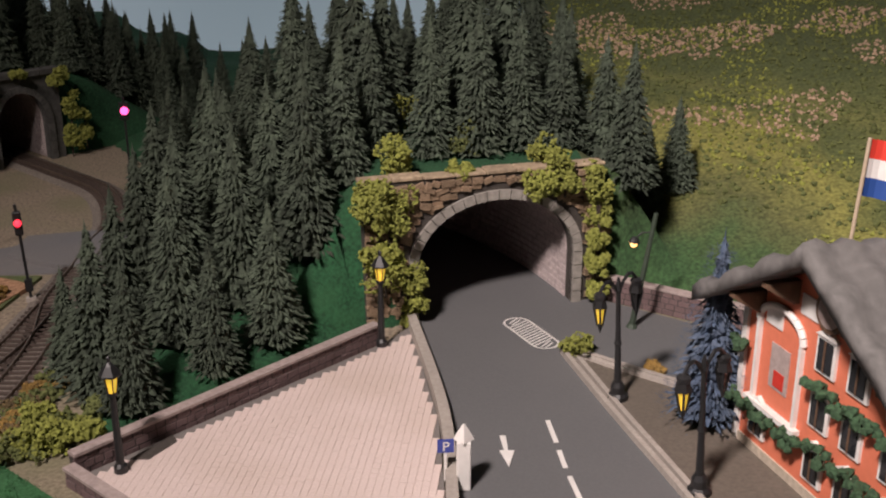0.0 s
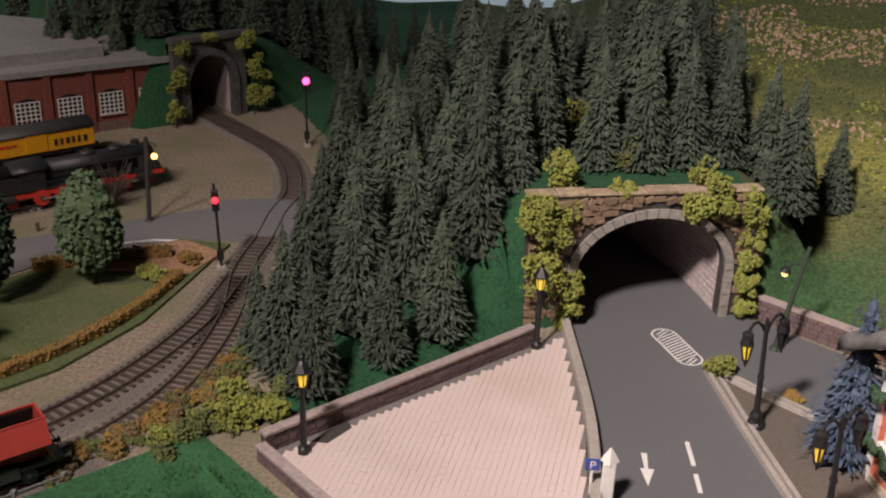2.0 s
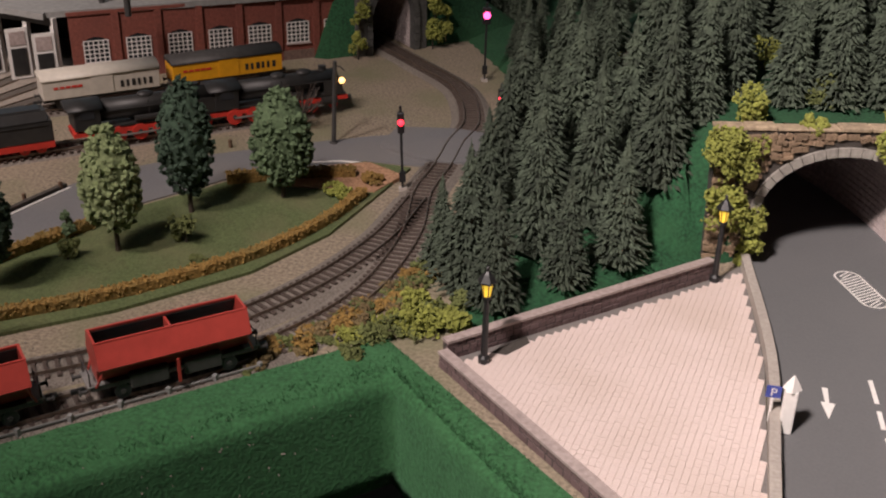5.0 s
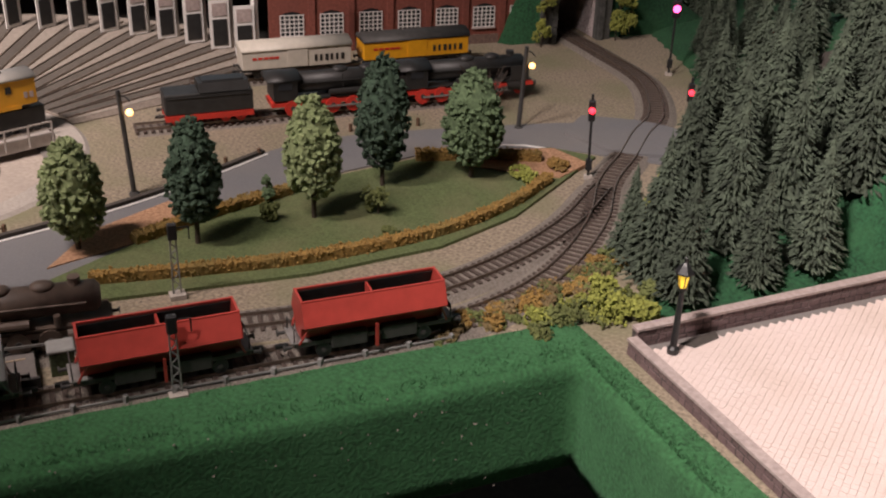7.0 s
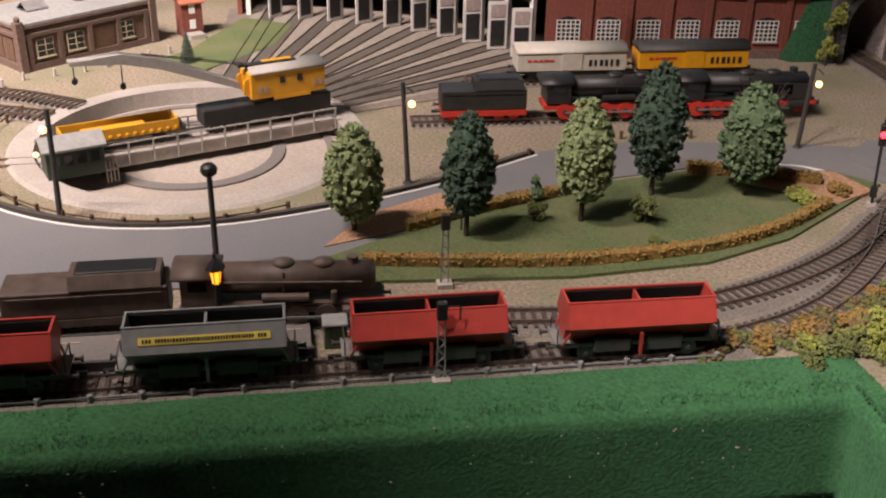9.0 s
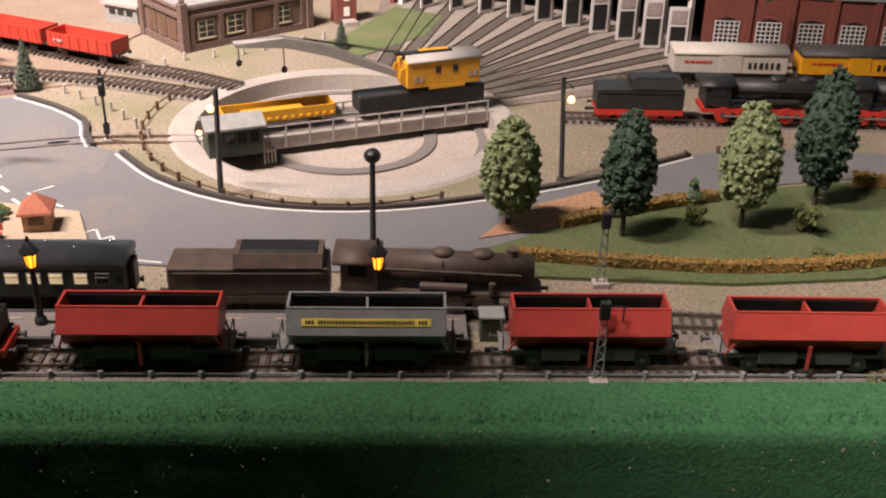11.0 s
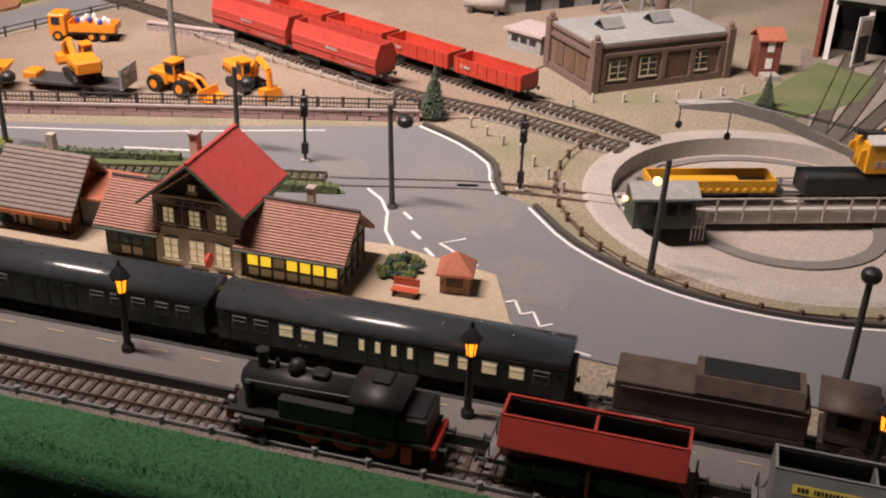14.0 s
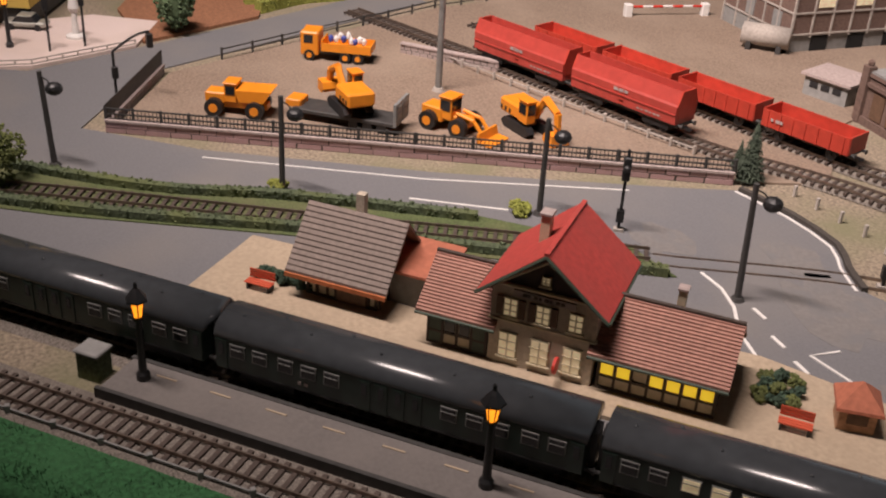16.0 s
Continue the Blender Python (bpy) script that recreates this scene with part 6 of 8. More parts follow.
def goods_shed():
    t = thing("goods_shed", "half-timbered goods shed with grey-brown tiled roof", "shed", at_st(-0.205, 0.170, 0.0045))
    x0, x1, y0, y1 = -0.028, 0.026, 0.0, 0.048
    w = part("wall", bx(x0, x1, y0, y1, 0, 0.028), M["cream"], t)
    g = bmesh.new()
    gable_wall(g, x0 + 0.001, y0, y1, 0.028, 0.055)
    gable_wall(g, x1 - 0.001, y0, y1, 0.028, 0.055)
    part("gable_wall", g, M["orangewood"], w)
    part("roof", gable(bmesh.new(), x0, x1, y0, y1, 0.030, 0.056, 0.011), M["greytile"], t)
    tile_rows(t, x0, x1, y0, y1, 0.030, 0.056, M["greytile"], 13, 0, 0.011)
    part("fascia", bx(x0 - 0.011, x1 + 0.011, y0 - 0.0125, y0 - 0.0108, 0.0165, 0.0195), M["orangewood"], t)
    part("sliding_door", bx(-0.004, 0.018, y0 - 0.0022, y0, 0.001, 0.024), M["wood"], w)
    part("notice", bx(-0.003, 0.008, y0 - 0.0028, y0 - 0.002, 0.011, 0.014), M["capstone"], w)
    part("notice", bx(-0.020, -0.013, y0 - 0.0016, y0, 0.016, 0.022), M["benchred"], w)
    bt = bmesh.new()
    for x in (-0.027, -0.020, -0.012, -0.0055, 0.0195, 0.025):
        box(bt, x - 0.0009, x + 0.0009, y0 - 0.0012, y0 + 0.001, 0, 0.028)
    for z in (0.001, 0.014, 0.0265):
        box(bt, x0, x1, y0 - 0.0013, y0 + 0.001, z - 0.0008, z + 0.0008)
    for y in (0.002, 0.016, 0.032, 0.046):
        box(bt, x1 - 0.001, x1 + 0.0012, y - 0.0009, y + 0.0009, 0, 0.028)
    for z in (0.014, 0.027):
        box(bt, x1 - 0.001, x1 + 0.0013, y0, y1, z - 0.0008, z + 0.0008)
    part("timber_frame", bt, M["timber"], w)
    part("chimney", bx(-0.006, 0.000, 0.030, 0.036, 0.048, 0.068), M["greystone"], t)
    c = thing("connecting_passage", "low grey passage with terracotta roof between shed and station", "passage", at_st(-0.157, 0.182, 0.0045))
    part("wall", bx(-0.020, 0.022, 0.004, 0.034, 0, 0.026), M["greyroof"], c)
    part("roof", extrude_x(bmesh.new(), [(-0.002, 0.026), (0.038, 0.034), (0.038, 0.036), (-0.002, 0.028)], -0.020, 0.022), M["pinkroof"], c)
    part("doorway", bx(0.004, 0.014, 0.003, 0.005, 0, 0.018), M["dark"], c)


goods_shed()


def bench(m):
    t = thing("platform_bench", "orange-red slatted bench on the station apron", "bench", m, "station benches")
    for k in range(3):
        part("seat_slat", bx(-0.010, 0.010, -0.004 + k * 0.0026, -0.0018 + k * 0.0026, 0.0050, 0.0058), M["benchred"], t)
        part("back_slat", bx(-0.010, 0.010, 0.0042, 0.0049, 0.0062 + k * 0.0023, 0.0080 + k * 0.0023), M["benchred"], t)
    for x in (-0.008, 0.008):
        part("leg", bx(x - 0.0006, x + 0.0006, -0.0035, 0.0048, 0, 0.0050), M["black"], t)


bench(at_st(-0.264, 0.158, 0.0045))
bench(at_st(0.099, 0.162, 0.0045))


def kiosk():
    t = thing("kiosk", "little hut with terracotta pyramid roof beside the station", "kiosk", at_st(0.131, 0.186, 0.0045, 8))
    part("wall", bx(-0.011, 0.011, -0.010, 0.010, 0, 0.016, 0.0004), M["leaflitter"], t)
    part("roof", lathe(bmesh.new(), [(0.0195, 0.0155), (0.0190, 0.0175), (0.001, 0.030)], 4), M["pinkroof"], t).rotation_euler = (0, 0, radians(45))
    part("shutter", bx(-0.006, 0.006, -0.0108, -0.010, 0.006, 0.013), M["wood"], t)


kiosk()


def brick_works():
    m = pose(-1.240, 0.552, 0, 0, 0, 86.5)
    t = thing("works_building", "brown brick works building with flat grey roof and skylights", "factory", m)
    Lx, Ly = 0.180, 0.100
    part("wall", bx(0, Lx, 0, Ly, 0, 0.048), M["brownbrick"], t)
    part("parapet", bx(-0.003, Lx + 0.003, -0.003, Ly + 0.003, 0.040, 0.044), M["brownbrick"], t)
    part("parapet", bx(-0.002, Lx + 0.002, -0.002, Ly + 0.002, 0.050, 0.0535), M["brownbrick"], t)
    part("plinth", bx(-0.003, Lx + 0.003, -0.003, Ly + 0.003, 0, 0.008), M["brownbrick"], t)
    part("roof", prism(bmesh.new(), [(-0.001, -0.001), (Lx, -0.001), (Lx, Ly), (-0.001, Ly)], 0.0536, 0.056), M["greyroof"], t, "pale grey flat roof")
    for x, y in ((0.05, 0.055), (0.12, 0.06)):
        s = part("skylight", gable(bmesh.new(), x - 0.014, x + 0.014, y - 0.012, y + 0.012, 0.057, 0.066, 0.0, 0.001), M["steel"], t)
        part("skylight_pane", bx(x - 0.013, x + 0.013, y - 0.0115, y + 0.0115, 0.056, 0.0585), M["glass"], s)
    for x, y in ((0, 0), (0, Ly), (Lx, 0)):
        part("corner_pier", bx(x - 0.005, x + 0.005, y - 0.005, y + 0.005, 0, 0.060, 0.0006), M["brownbrick"], t)
        part("finial", ball(bmesh.new(), (x, y, 0.063), 0.004), M["brownbrick"], t)
    for x in (0.030, 0.070, 0.140):
        house_window(t, x, -0.0005, 0.014, 0.022, 0.022, M["glass"])
    part("gate", bx(0.093, 0.123, -0.001, 0.001, 0.002, 0.036), M["wood"], t)
    for k in range(5):
        x = 0.01 + k * 0.04
        part("pilaster", bx(x - 0.003, x + 0.003, -0.003, 0, 0.008, 0.040), M["brownbrick"], t)
    for y in (0.025, 0.05, 0.075):
        part("side_panel", bx(-0.0012, 0, y - 0.009, y + 0.009, 0.010, 0.036), M["wood"], t)
    stack = part("chimney", lathe(bmesh.new(), [(0.010, 0), (0.009, 0.03), (0.0065, 0.16)], 16, 0.168, 0.120), M["brownbrick"], t, "round brick smoke stack")
    h = thing("yard_hut", "small grey hut with flat pale roof in the yard", "hut", pose(-1.42, 0.548, 0, 0, 0, 20))
    part("wall", bx(0, 0.052, 0, 0.045, 0, 0.024), M["greyroof"], h)
    part("roof", bx(-0.004, 0.056, -0.004, 0.049, 0.024, 0.027), M["capstone"], h)
    for x in (0.012, 0.026, 0.040):
        part("window_pane", bx(x - 0.005, x + 0.005, -0.0006, 0.0, 0.012, 0.019), M["glass"], h)
    b = thing("signal_booth", "narrow red brick booth with white windows", "booth", pose(-1.222, 0.785, 0, 0, 0, 70))
    part("wall", bx(-0.014, 0.014, -0.012, 0.012, 0, 0.045), M["brick"], b)
    part("roof", gable(bmesh.new(), -0.014, 0.014, -0.012, 0.012, 0.045, 0.054, 0.003), M["pinkroof"], b)
    for z in (0.010, 0.030):
        part("window", bx(-0.004, 0.004, -0.0128, -0.012, z, z + 0.012), M["white"], b)
    part("step", bx(-0.010, 0.010, -0.030, -0.012, 0, 0.006), M["concrete"], b)


brick_works()


def mine_building():
    t = thing("mine_building", "tall half-timbered brown brick mine building", "factory", pose(-1.545, 0.620, 0, 0, 0, 90))
    part("wall", bx(0.0, 0.20, 0.0, 0.14, 0.022, 0.16), M["brownbrick"], t)
    part("base", bx(0.0, 0.20, 0.002, 0.14, 0, 0.022), M["greyroof"], t)
    bt = bmesh.new()
    for k in range(8):
        x = k * 0.2 / 7
        box(bt, x - 0.0012, x + 0.0012, -0.0015, 0, 0.02, 0.16)
    for k in range(6):
        y = k * 0.14 / 5
        box(bt, -0.0015, 0, y - 0.0012, y + 0.0012, 0, 0.16)
    for z in (0.024, 0.05, 0.076, 0.102):
        box(bt, -0.0016, 0.2, -0.0016, 0, z - 0.001, z + 0.001)
        box(bt, -0.0016, 0, 0, 0.14, z - 0.001, z + 0.001)
    part("timber_frame", bt, M["concrete"], t)
    for x in (0.045, 0.10, 0.155):
        part("window_pane", bx(x - 0.012, x + 0.012, -0.0012, 0, 0.056, 0.078), M["litwin"], t)
        part("bay_door", bx(x - 0.012, x + 0.012, 0.0005, 0.002, 0.0, 0.020), M["dark"], t)
    for y in (0.03, 0.085):
        part("side_door", bx(-0.0014, 0, y - 0.008, y + 0.008, 0.026, 0.046), M["greyroof"], t)
    w = thing("tank_wagon_body", "pale grey tank lying beside the mine building", "tank", pose(-1.562, 0.598, 0, 0, 0, 45))
    part("tank", rod(bmesh.new(), (-0.028, 0, 0.020), (0.028, 0, 0.020), 0.013, None, 18), M["concrete"], w, "", True)
    for x in (-0.018, 0.018):
        part("saddle", bx(x - 0.003, x + 0.003, -0.011, 0.011, 0, 0.012), M["darkgrey"], w)
    hd = thing("headframe", "grey steel lattice winding tower of the mine", "tower", pose(-1.47, 0.80, 0))
    for sx in (-1, 1):
        for sy in (-1, 1):
            part("leg", rod(bmesh.new(), (sx * 0.045, sy * 0.045, 0), (sx * 0.014, sy * 0.014, 0.30), 0.003, None, 6), M["steel"], hd)
    b = bmesh.new()
    for k in range(7):
        f0, f1 = k / 7, (k + 1) / 7
        r0, r1 = 0.045 - 0.031 * f0, 0.045 - 0.031 * f1
        for q, p in (((-r0, -r0), (r1, -r1)), ((r0, -r0), (-r1, -r1)), ((-r0, -r0), (-r1, r1)), ((-r0, r0), (-r1, -r1)), ((r0, -r0), (r1, r1))):
            rod(b, (*q, 0.30 * f0), (*p, 0.30 * f1), 0.0012, None, 5)
    part("bracing", b, M["steel"], hd)
    g = thing("crossing_barrier", "red and white level crossing barrier with white posts", "barrier", pose(-1.715, 0.555, 0, 0, 0, 82))
    for k in range(7):
        part("barrier_band", rod(bmesh.new(), (-0.05 + k * 0.014, 0, 0.014), (-0.036 + k * 0.014, 0, 0.014), 0.0016), M["white"] if k % 2 else M["red"], g)
    for x in (-0.056, 0.052):
        part("post", bx(x - 0.005, x + 0.005, -0.005, 0.005, 0, 0.018, 0.001), M["white"], g)


mine_building()


def orange_house():
    """The inn with its gable to the road."""
    m = pose(0.186, 0.606, 0.0035, 0, 0, -73)
    t = thing("inn", "orange plastered inn with grey wavy roof, white trim and garlands", "house", m)
    L, D, H = 0.16, 0.16, 0.100
    top = 0.147
    part("wall", prism(bmesh.new(), [(0, 0), (L, 0), (L, H), (L / 2, top), (0, H)], 0, D, XZ), M["peach"], t)
    part("plinth", bx(-0.001, L + 0.001, -0.0012, D, 0, 0.006), M["greystone"], t)
    # thick wavy roof, its ridge running back from the gable
    bm = bmesh.new()
    nx, ny = 24, 26
    rim = {}
    for up in (1, 0):
        rows = []
        for j in range(ny + 1):
            y = -0.026 + (D + 0.03) * j / ny
            row = []
            for i in range(nx + 1):
                x = -0.024 + (L + 0.048) * i / nx
                z = top - abs(x - L / 2) * (top - H) / (L / 2)
                row.append(bm.verts.new((x, y, z + (0.010 + 0.0032 * math.sin(i * 1.7 + j * 0.4) + 0.002 * math.sin(j * 1.9) if up else 0.0005))))
            rows.append(row)
        for a, b in zip(rows, rows[1:]):
            for i in range(nx):
                bm.faces.new((a[i], a[i + 1], b[i + 1], b[i]) if up else (a[i], b[i], b[i + 1], a[i + 1]))
        rim[up] = rows
    for i in range(nx):
        bm.faces.new((rim[0][0][i], rim[0][0][i + 1], rim[1][0][i + 1], rim[1][0][i]))
    for j in range(ny):
        for e in (0, nx):
            bm.faces.new((rim[0][j][e], rim[1][j][e], rim[1][j + 1][e], rim[0][j + 1][e]))
    part("roof", bm, M["snowroof"], t, "grey thick wavy roof", True)
    for k, (x, z) in enumerate(((0.014, 0.106), (0.045, 0.124), (0.115, 0.124), (0.146, 0.106))):
        part("rafter", prism(bmesh.new(), [(0, 0), (-0.022, 0.0), (-0.022, -0.003), (-0.004, -0.014), (0, -0.014)], x - 0.003, x + 0.003, Matrix(((0, 0, 1, 0), (1, 0, 0, 0), (0, 1, 0, z), (0, 0, 0, 1)))), M["wood"], t)
        part("rafter_panel", bx(x + 0.006, x + 0.022, -0.0009, 0, z - 0.018, z - 0.006), M["white"], t)
    for x in (0.022, 0.078, 0.106, 0.138):
        for z in (0.012, 0.046, 0.080):
            if x < 0.05 and z > 0.04:
                continue
            f = part("window", bx(x - 0.0085, x + 0.0085, -0.0018, 0.0, z, z + 0.022), M["white"], t)
            part("window_pane", bx(x - 0.0060, x + 0.0060, -0.0026, -0.0016, z + 0.002, z + 0.020), M["glass"], f)
            part("muntin", bx(x - 0.0005, x + 0.0005, -0.0032, -0.0024, z + 0.002, z + 0.020), M["wood"], f)
            part("pediment", prism(bmesh.new(), [(x - 0.0095, z + 0.022), (x + 0.0095, z + 0.022), (x, z + 0.0275)], -0.003, 0.0, XZ), M["white"], f)
    # white arched niche with a painting shown as plain patches
    niche = part("niche_frame", bx(0.014, 0.0165, -0.003, 0, 0.036, 0.088), M["white"], t)
    part("niche_side", bx(0.056, 0.0585, -0.003, 0, 0.036, 0.088), M["white"], niche)
    b = bmesh.new()
    pts = [(0.036 + 0.022 * math.cos(math.pi * k / 10), -0.0015, 0.088 + 0.014 * math.sin(math.pi * k / 10)) for k in range(11)]
    for p, q in zip(pts, pts[1:]):
        rod(b, p, q, 0.0022, None, 8)
    part("niche_arch", b, M["white"], niche)
    part("niche_ledge", bx(0.010, 0.062, -0.005, 0, 0.0335, 0.0365), M["white"], niche)
    part("painted_patch", bx(0.028, 0.046, -0.0008, 0, 0.050, 0.078), M["capstone"], niche)
    part("painted_patch", bx(0.033, 0.043, -0.0013, 0, 0.052, 0.062), M["red"], niche)
    part("medallion", cy((0.080, -0.0045, 0.118), (0.080, 0, 0.118), 0.012, None, 20), M["wood"], t)
    part("medallion_face", cy((0.080, -0.0052, 0.118), (0.080, -0.004, 0.118), 0.009, None, 20), M["capstone"], t)
    for x0, x1, z in ((-0.004, 0.070, 0.030), (0.070, 0.172, 0.036), (0.070, 0.172, 0.071), (-0.004, 0.012, 0.066)):
        b = bmesh.new()
        rng = random.Random(int(x0 * 1e3 + z * 1e4))
        for k in range(int((x1 - x0) / 0.0022)):
            ball(b, (x0 + k * 0.0022, -0.006 + rng.uniform(-0.003, 0.003), z + rng.uniform(-0.004, 0.004)), rng.uniform(0.0022, 0.0042), 1, (1, 1, 1), 0.7, rng)
        tagged(part("garland", b, M["garland"], t, "dark green flower box garland"), kind="stuff")
    part("corner_pier", bx(-0.002, 0.003, -0.002, 0.003, 0, H - 0.01), M["white"], t)
    pole = thing("flag_pole", "red, white and blue striped flag on a wooden pole", "flag", pose(0.222, 0.556, 0.150, 0, 3, 0))
    part("pole", cy((0, 0, -0.01), (0, 0, 0.060), 0.0011), M["tan"], pole)
    for k, mm in enumerate(("flagblue", "white", "flagred")):
        f = bmesh.new()
        rows = [[f.verts.new((0.001 + 0.045 * i / 12, 0.002 * math.sin(i * 0.9), 0.028 + (k + j) * 0.0105 - 0.0006 * i)) for i in range(13)] for j in (0, 1)]
        for i in range(12):
            f.faces.new((rows[0][i], rows[0][i + 1], rows[1][i + 1], rows[1][i]))
        part("flag_stripe", f, M[mm], pole)


orange_house()


# ---- platform ----
def platform():
    t = struct("platform", prism(bmesh.new(), [sp(-0.285, 0.0112), sp(-0.285, 0.0452), sp(0.470, 0.0452), sp(0.470, 0.0112)], 0.0, 0.0088), M["platform"], "long grey station platform between the tracks")
    link_mesh("platform_edge", beam(bmesh.new(), [Vector((*sp(-0.287, 0.0105), 0)), Vector((*sp(0.472, 0.0105), 0))], 0.003, 0.0, 0.0094), M["darkgrey"], t)
    link_mesh("platform_edge", beam(bmesh.new(), [Vector((*sp(-0.287, 0.0460), 0)), Vector((*sp(0.472, 0.0460), 0))], 0.003, 0.0, 0.0094), M["darkgrey"], t)
    for k in range(20):
        u = -0.262 + k * 0.0375
        link_mesh("platform_dash", beam(bmesh.new(), [Vector((*sp(u, 0.036), 0)), Vector((*sp(u + 0.014, 0.036), 0))], 0.0013, 0.0086, 0.0093), M["tan"], t)


platform()


# ---- lamps, poles and signals ----
def lantern(name, label, h, m, glass_mat, group, light=0.0):
    t = thing(name, label, "lamp", m, group)
    post = part("post", lathe(bmesh.new(), [(0.0042, 0), (0.0042, 0.004), (0.0026, 0.006), (0.0022, h * 0.45), (0.0017, h - 0.024)], 10), M["black"], t)
    head = part("glass", lathe(bmesh.new(), [(0.0026, h - 0.023), (0.0042, h - 0.012)], 6), glass_mat, t, "glowing amber lamp glass")
    part("roof", lathe(bmesh.new(), [(0.0068, h - 0.0122), (0.0066, h - 0.011), (0.0030, h - 0.006), (0.0012, h - 0.004), (0.0012, h - 0.001), (0.0004, h)], 6), M["black"], t)
    fr = bmesh.new()
    for k in range(6):
        a = k * 6.28319 / 6
        rod(fr, (0.0027 * math.cos(a), 0.0027 * math.sin(a), h - 0.0235), (0.0044 * math.cos(a), 0.0044 * math.sin(a), h - 0.0118), 0.0004, None, 4)
    part("frame", fr, M["black"], t)
    part("collar", lathe(bmesh.new(), [(0.0034, h - 0.0250), (0.0034, h - 0.0230)], 8), M["black"], t)
    return t


la = lantern("street_lamp", "black lantern street lamp with amber glass by the parking wall", 0.076, pose(-0.192, 0.562, 0.0042), M["amberdim"], "parking lanterns")
copy_thing(la, pose(-0.046, 0.738, 0.0042))
lp = lantern("platform_lamp", "black platform lantern with bright amber glass", 0.067, pose(*sp(-0.267, 0.030), 0.0088), M["amber"], "platform lanterns")
for u in (-0.048, 0.179, 0.409):
    copy_thing(lp, pose(*sp(u, 0.030), 0.0088))


def twin_lamp(m):
    t = thing("street_lamp", "ornate black twin-armed street lamp with hanging lanterns", "lamp", m, "twin street lamps")
    part("base", lathe(bmesh.new(), [(0.0070, 0), (0.0070, 0.003), (0.0050, 0.005), (0.0048, 0.010), (0.0032, 0.013)], 12), M["black"], t)
    part("post", lathe(bmesh.new(), [(0.0026, 0.012), (0.0020, 0.040), (0.0027, 0.042), (0.0018, 0.045), (0.0016, 0.078), (0.0025, 0.081), (0.0008, 0.090)], 10), M["black"], t)
    for s in (-1, 1):
        arm = bmesh.new()
        pts = [(s * 0.017 * f, 0, 0.078 + 0.012 * math.sin(f * 2.6)) for f in (0, .25, .5, .75, 1)]
        for p, q in zip(pts, pts[1:]):
            rod(arm, p, q, 0.0012, None, 6)
        a = part("arm", arm, M["black"], t)
        part("globe_cap", ball(bmesh.new(), (s * 0.017, 0, 0.0815), 0.0046, 1, (1, 1, 0.8)), M["black"], a)
        part("glass", lathe(bmesh.new(), [(0.0014, 0.0625), (0.0028, 0.073)], 6, s * 0.017), M["amberdim"] if s < 0 else M["black"], a)
        for k in range(4):
            g = 0.785 + k * 6.28319 / 4
            part("cage_bar", rod(bmesh.new(), (s * 0.017 + 0.0016 * math.cos(g), 0.0016 * math.sin(g), 0.061), (s * 0.017 + 0.0040 * math.cos(g), 0.0040 * math.sin(g), 0.075), 0.0008, None, 5), M["black"], a)
        part("lantern_roof", lathe(bmesh.new(), [(0.0050, 0.0745), (0.0036, 0.080)], 6, s * 0.017), M["black"], a)
        part("frame", rod(bmesh.new(), (s * 0.017, 0, 0.056), (s * 0.017, 0, 0.062), 0.0004, 0.0020, 6), M["black"], a)
    return t


tw = twin_lamp(pose(0.1185, 0.656, 0.0035) @ pose(0, 0, 0, 0, -4, 38))
copy_thing(tw, pose(0.148, 0.540, 0.0035) @ pose(0, 0, 0, 0, -4, 38))


def goose_pole(h, m, label, bulb=True, lean=0.0, group="road lamps"):
    t = thing("street_lamp", label, "lamp", m @ pose(0, 0, 0, 0, lean, 0), group)
    part("post", cy((0, 0, 0), (0, 0, h), 0.0026, 0.0021, 8), M["darkgrey"], t)
    part("base", cy((0, 0, 0), (0, 0, 0.003), 0.0055, 0.004, 8), M["darkgrey"], t)
    part("arm", rod(rod(bmesh.new(), (0, 0, h - 0.004), (0.006, 0, h - 0.006), 0.0006, None, 6), (0.006, 0, h - 0.006), (0.010, 0, h - 0.010), 0.0006, None, 6), M["black"], t)
    if bulb:
        part("bulb", ball(bmesh.new(), (0.0075, 0, h - 0.020), 0.0034, 2), M["bulb"], t, "glowing warm bulb")
    else:
        part("shade", ball(bmesh.new(), (0.013, 0, h - 0.013), 0.0072, 2, (1, 1, 0.8)), M["black"], t, "round black lamp shade")
    return t


def wall_lamp(m):
    t = thing("street_lamp", "leaning dark green lamp post with a small glowing bulb", "lamp", m, "road lamps")
    part("post", cy((0, 0, 0), (0, 0, 0.095), 0.0026, 0.0017, 8), M["cabin"], t)
    part("base", cy((0, 0, 0), (0, 0, 0.003), 0.0048, 0.0036, 8), M["cabin"], t)
    part("arm", rod(rod(bmesh.new(), (0, 0, 0.080), (-0.008, 0, 0.078), 0.0006, None, 6), (-0.008, 0, 0.078), (-0.012, 0, 0.072), 0.0006, None, 6), M["black"], t)
    part("shade", lathe(bmesh.new(), [(0.0046, 0.0700), (0.0030, 0.0730), (0.0010, 0.0745)], 10, -0.012), M["black"], t)
    part("bulb", ball(bmesh.new(), (-0.012, 0, 0.0685), 0.0028, 2), M["bulb"], t, "glowing warm bulb")


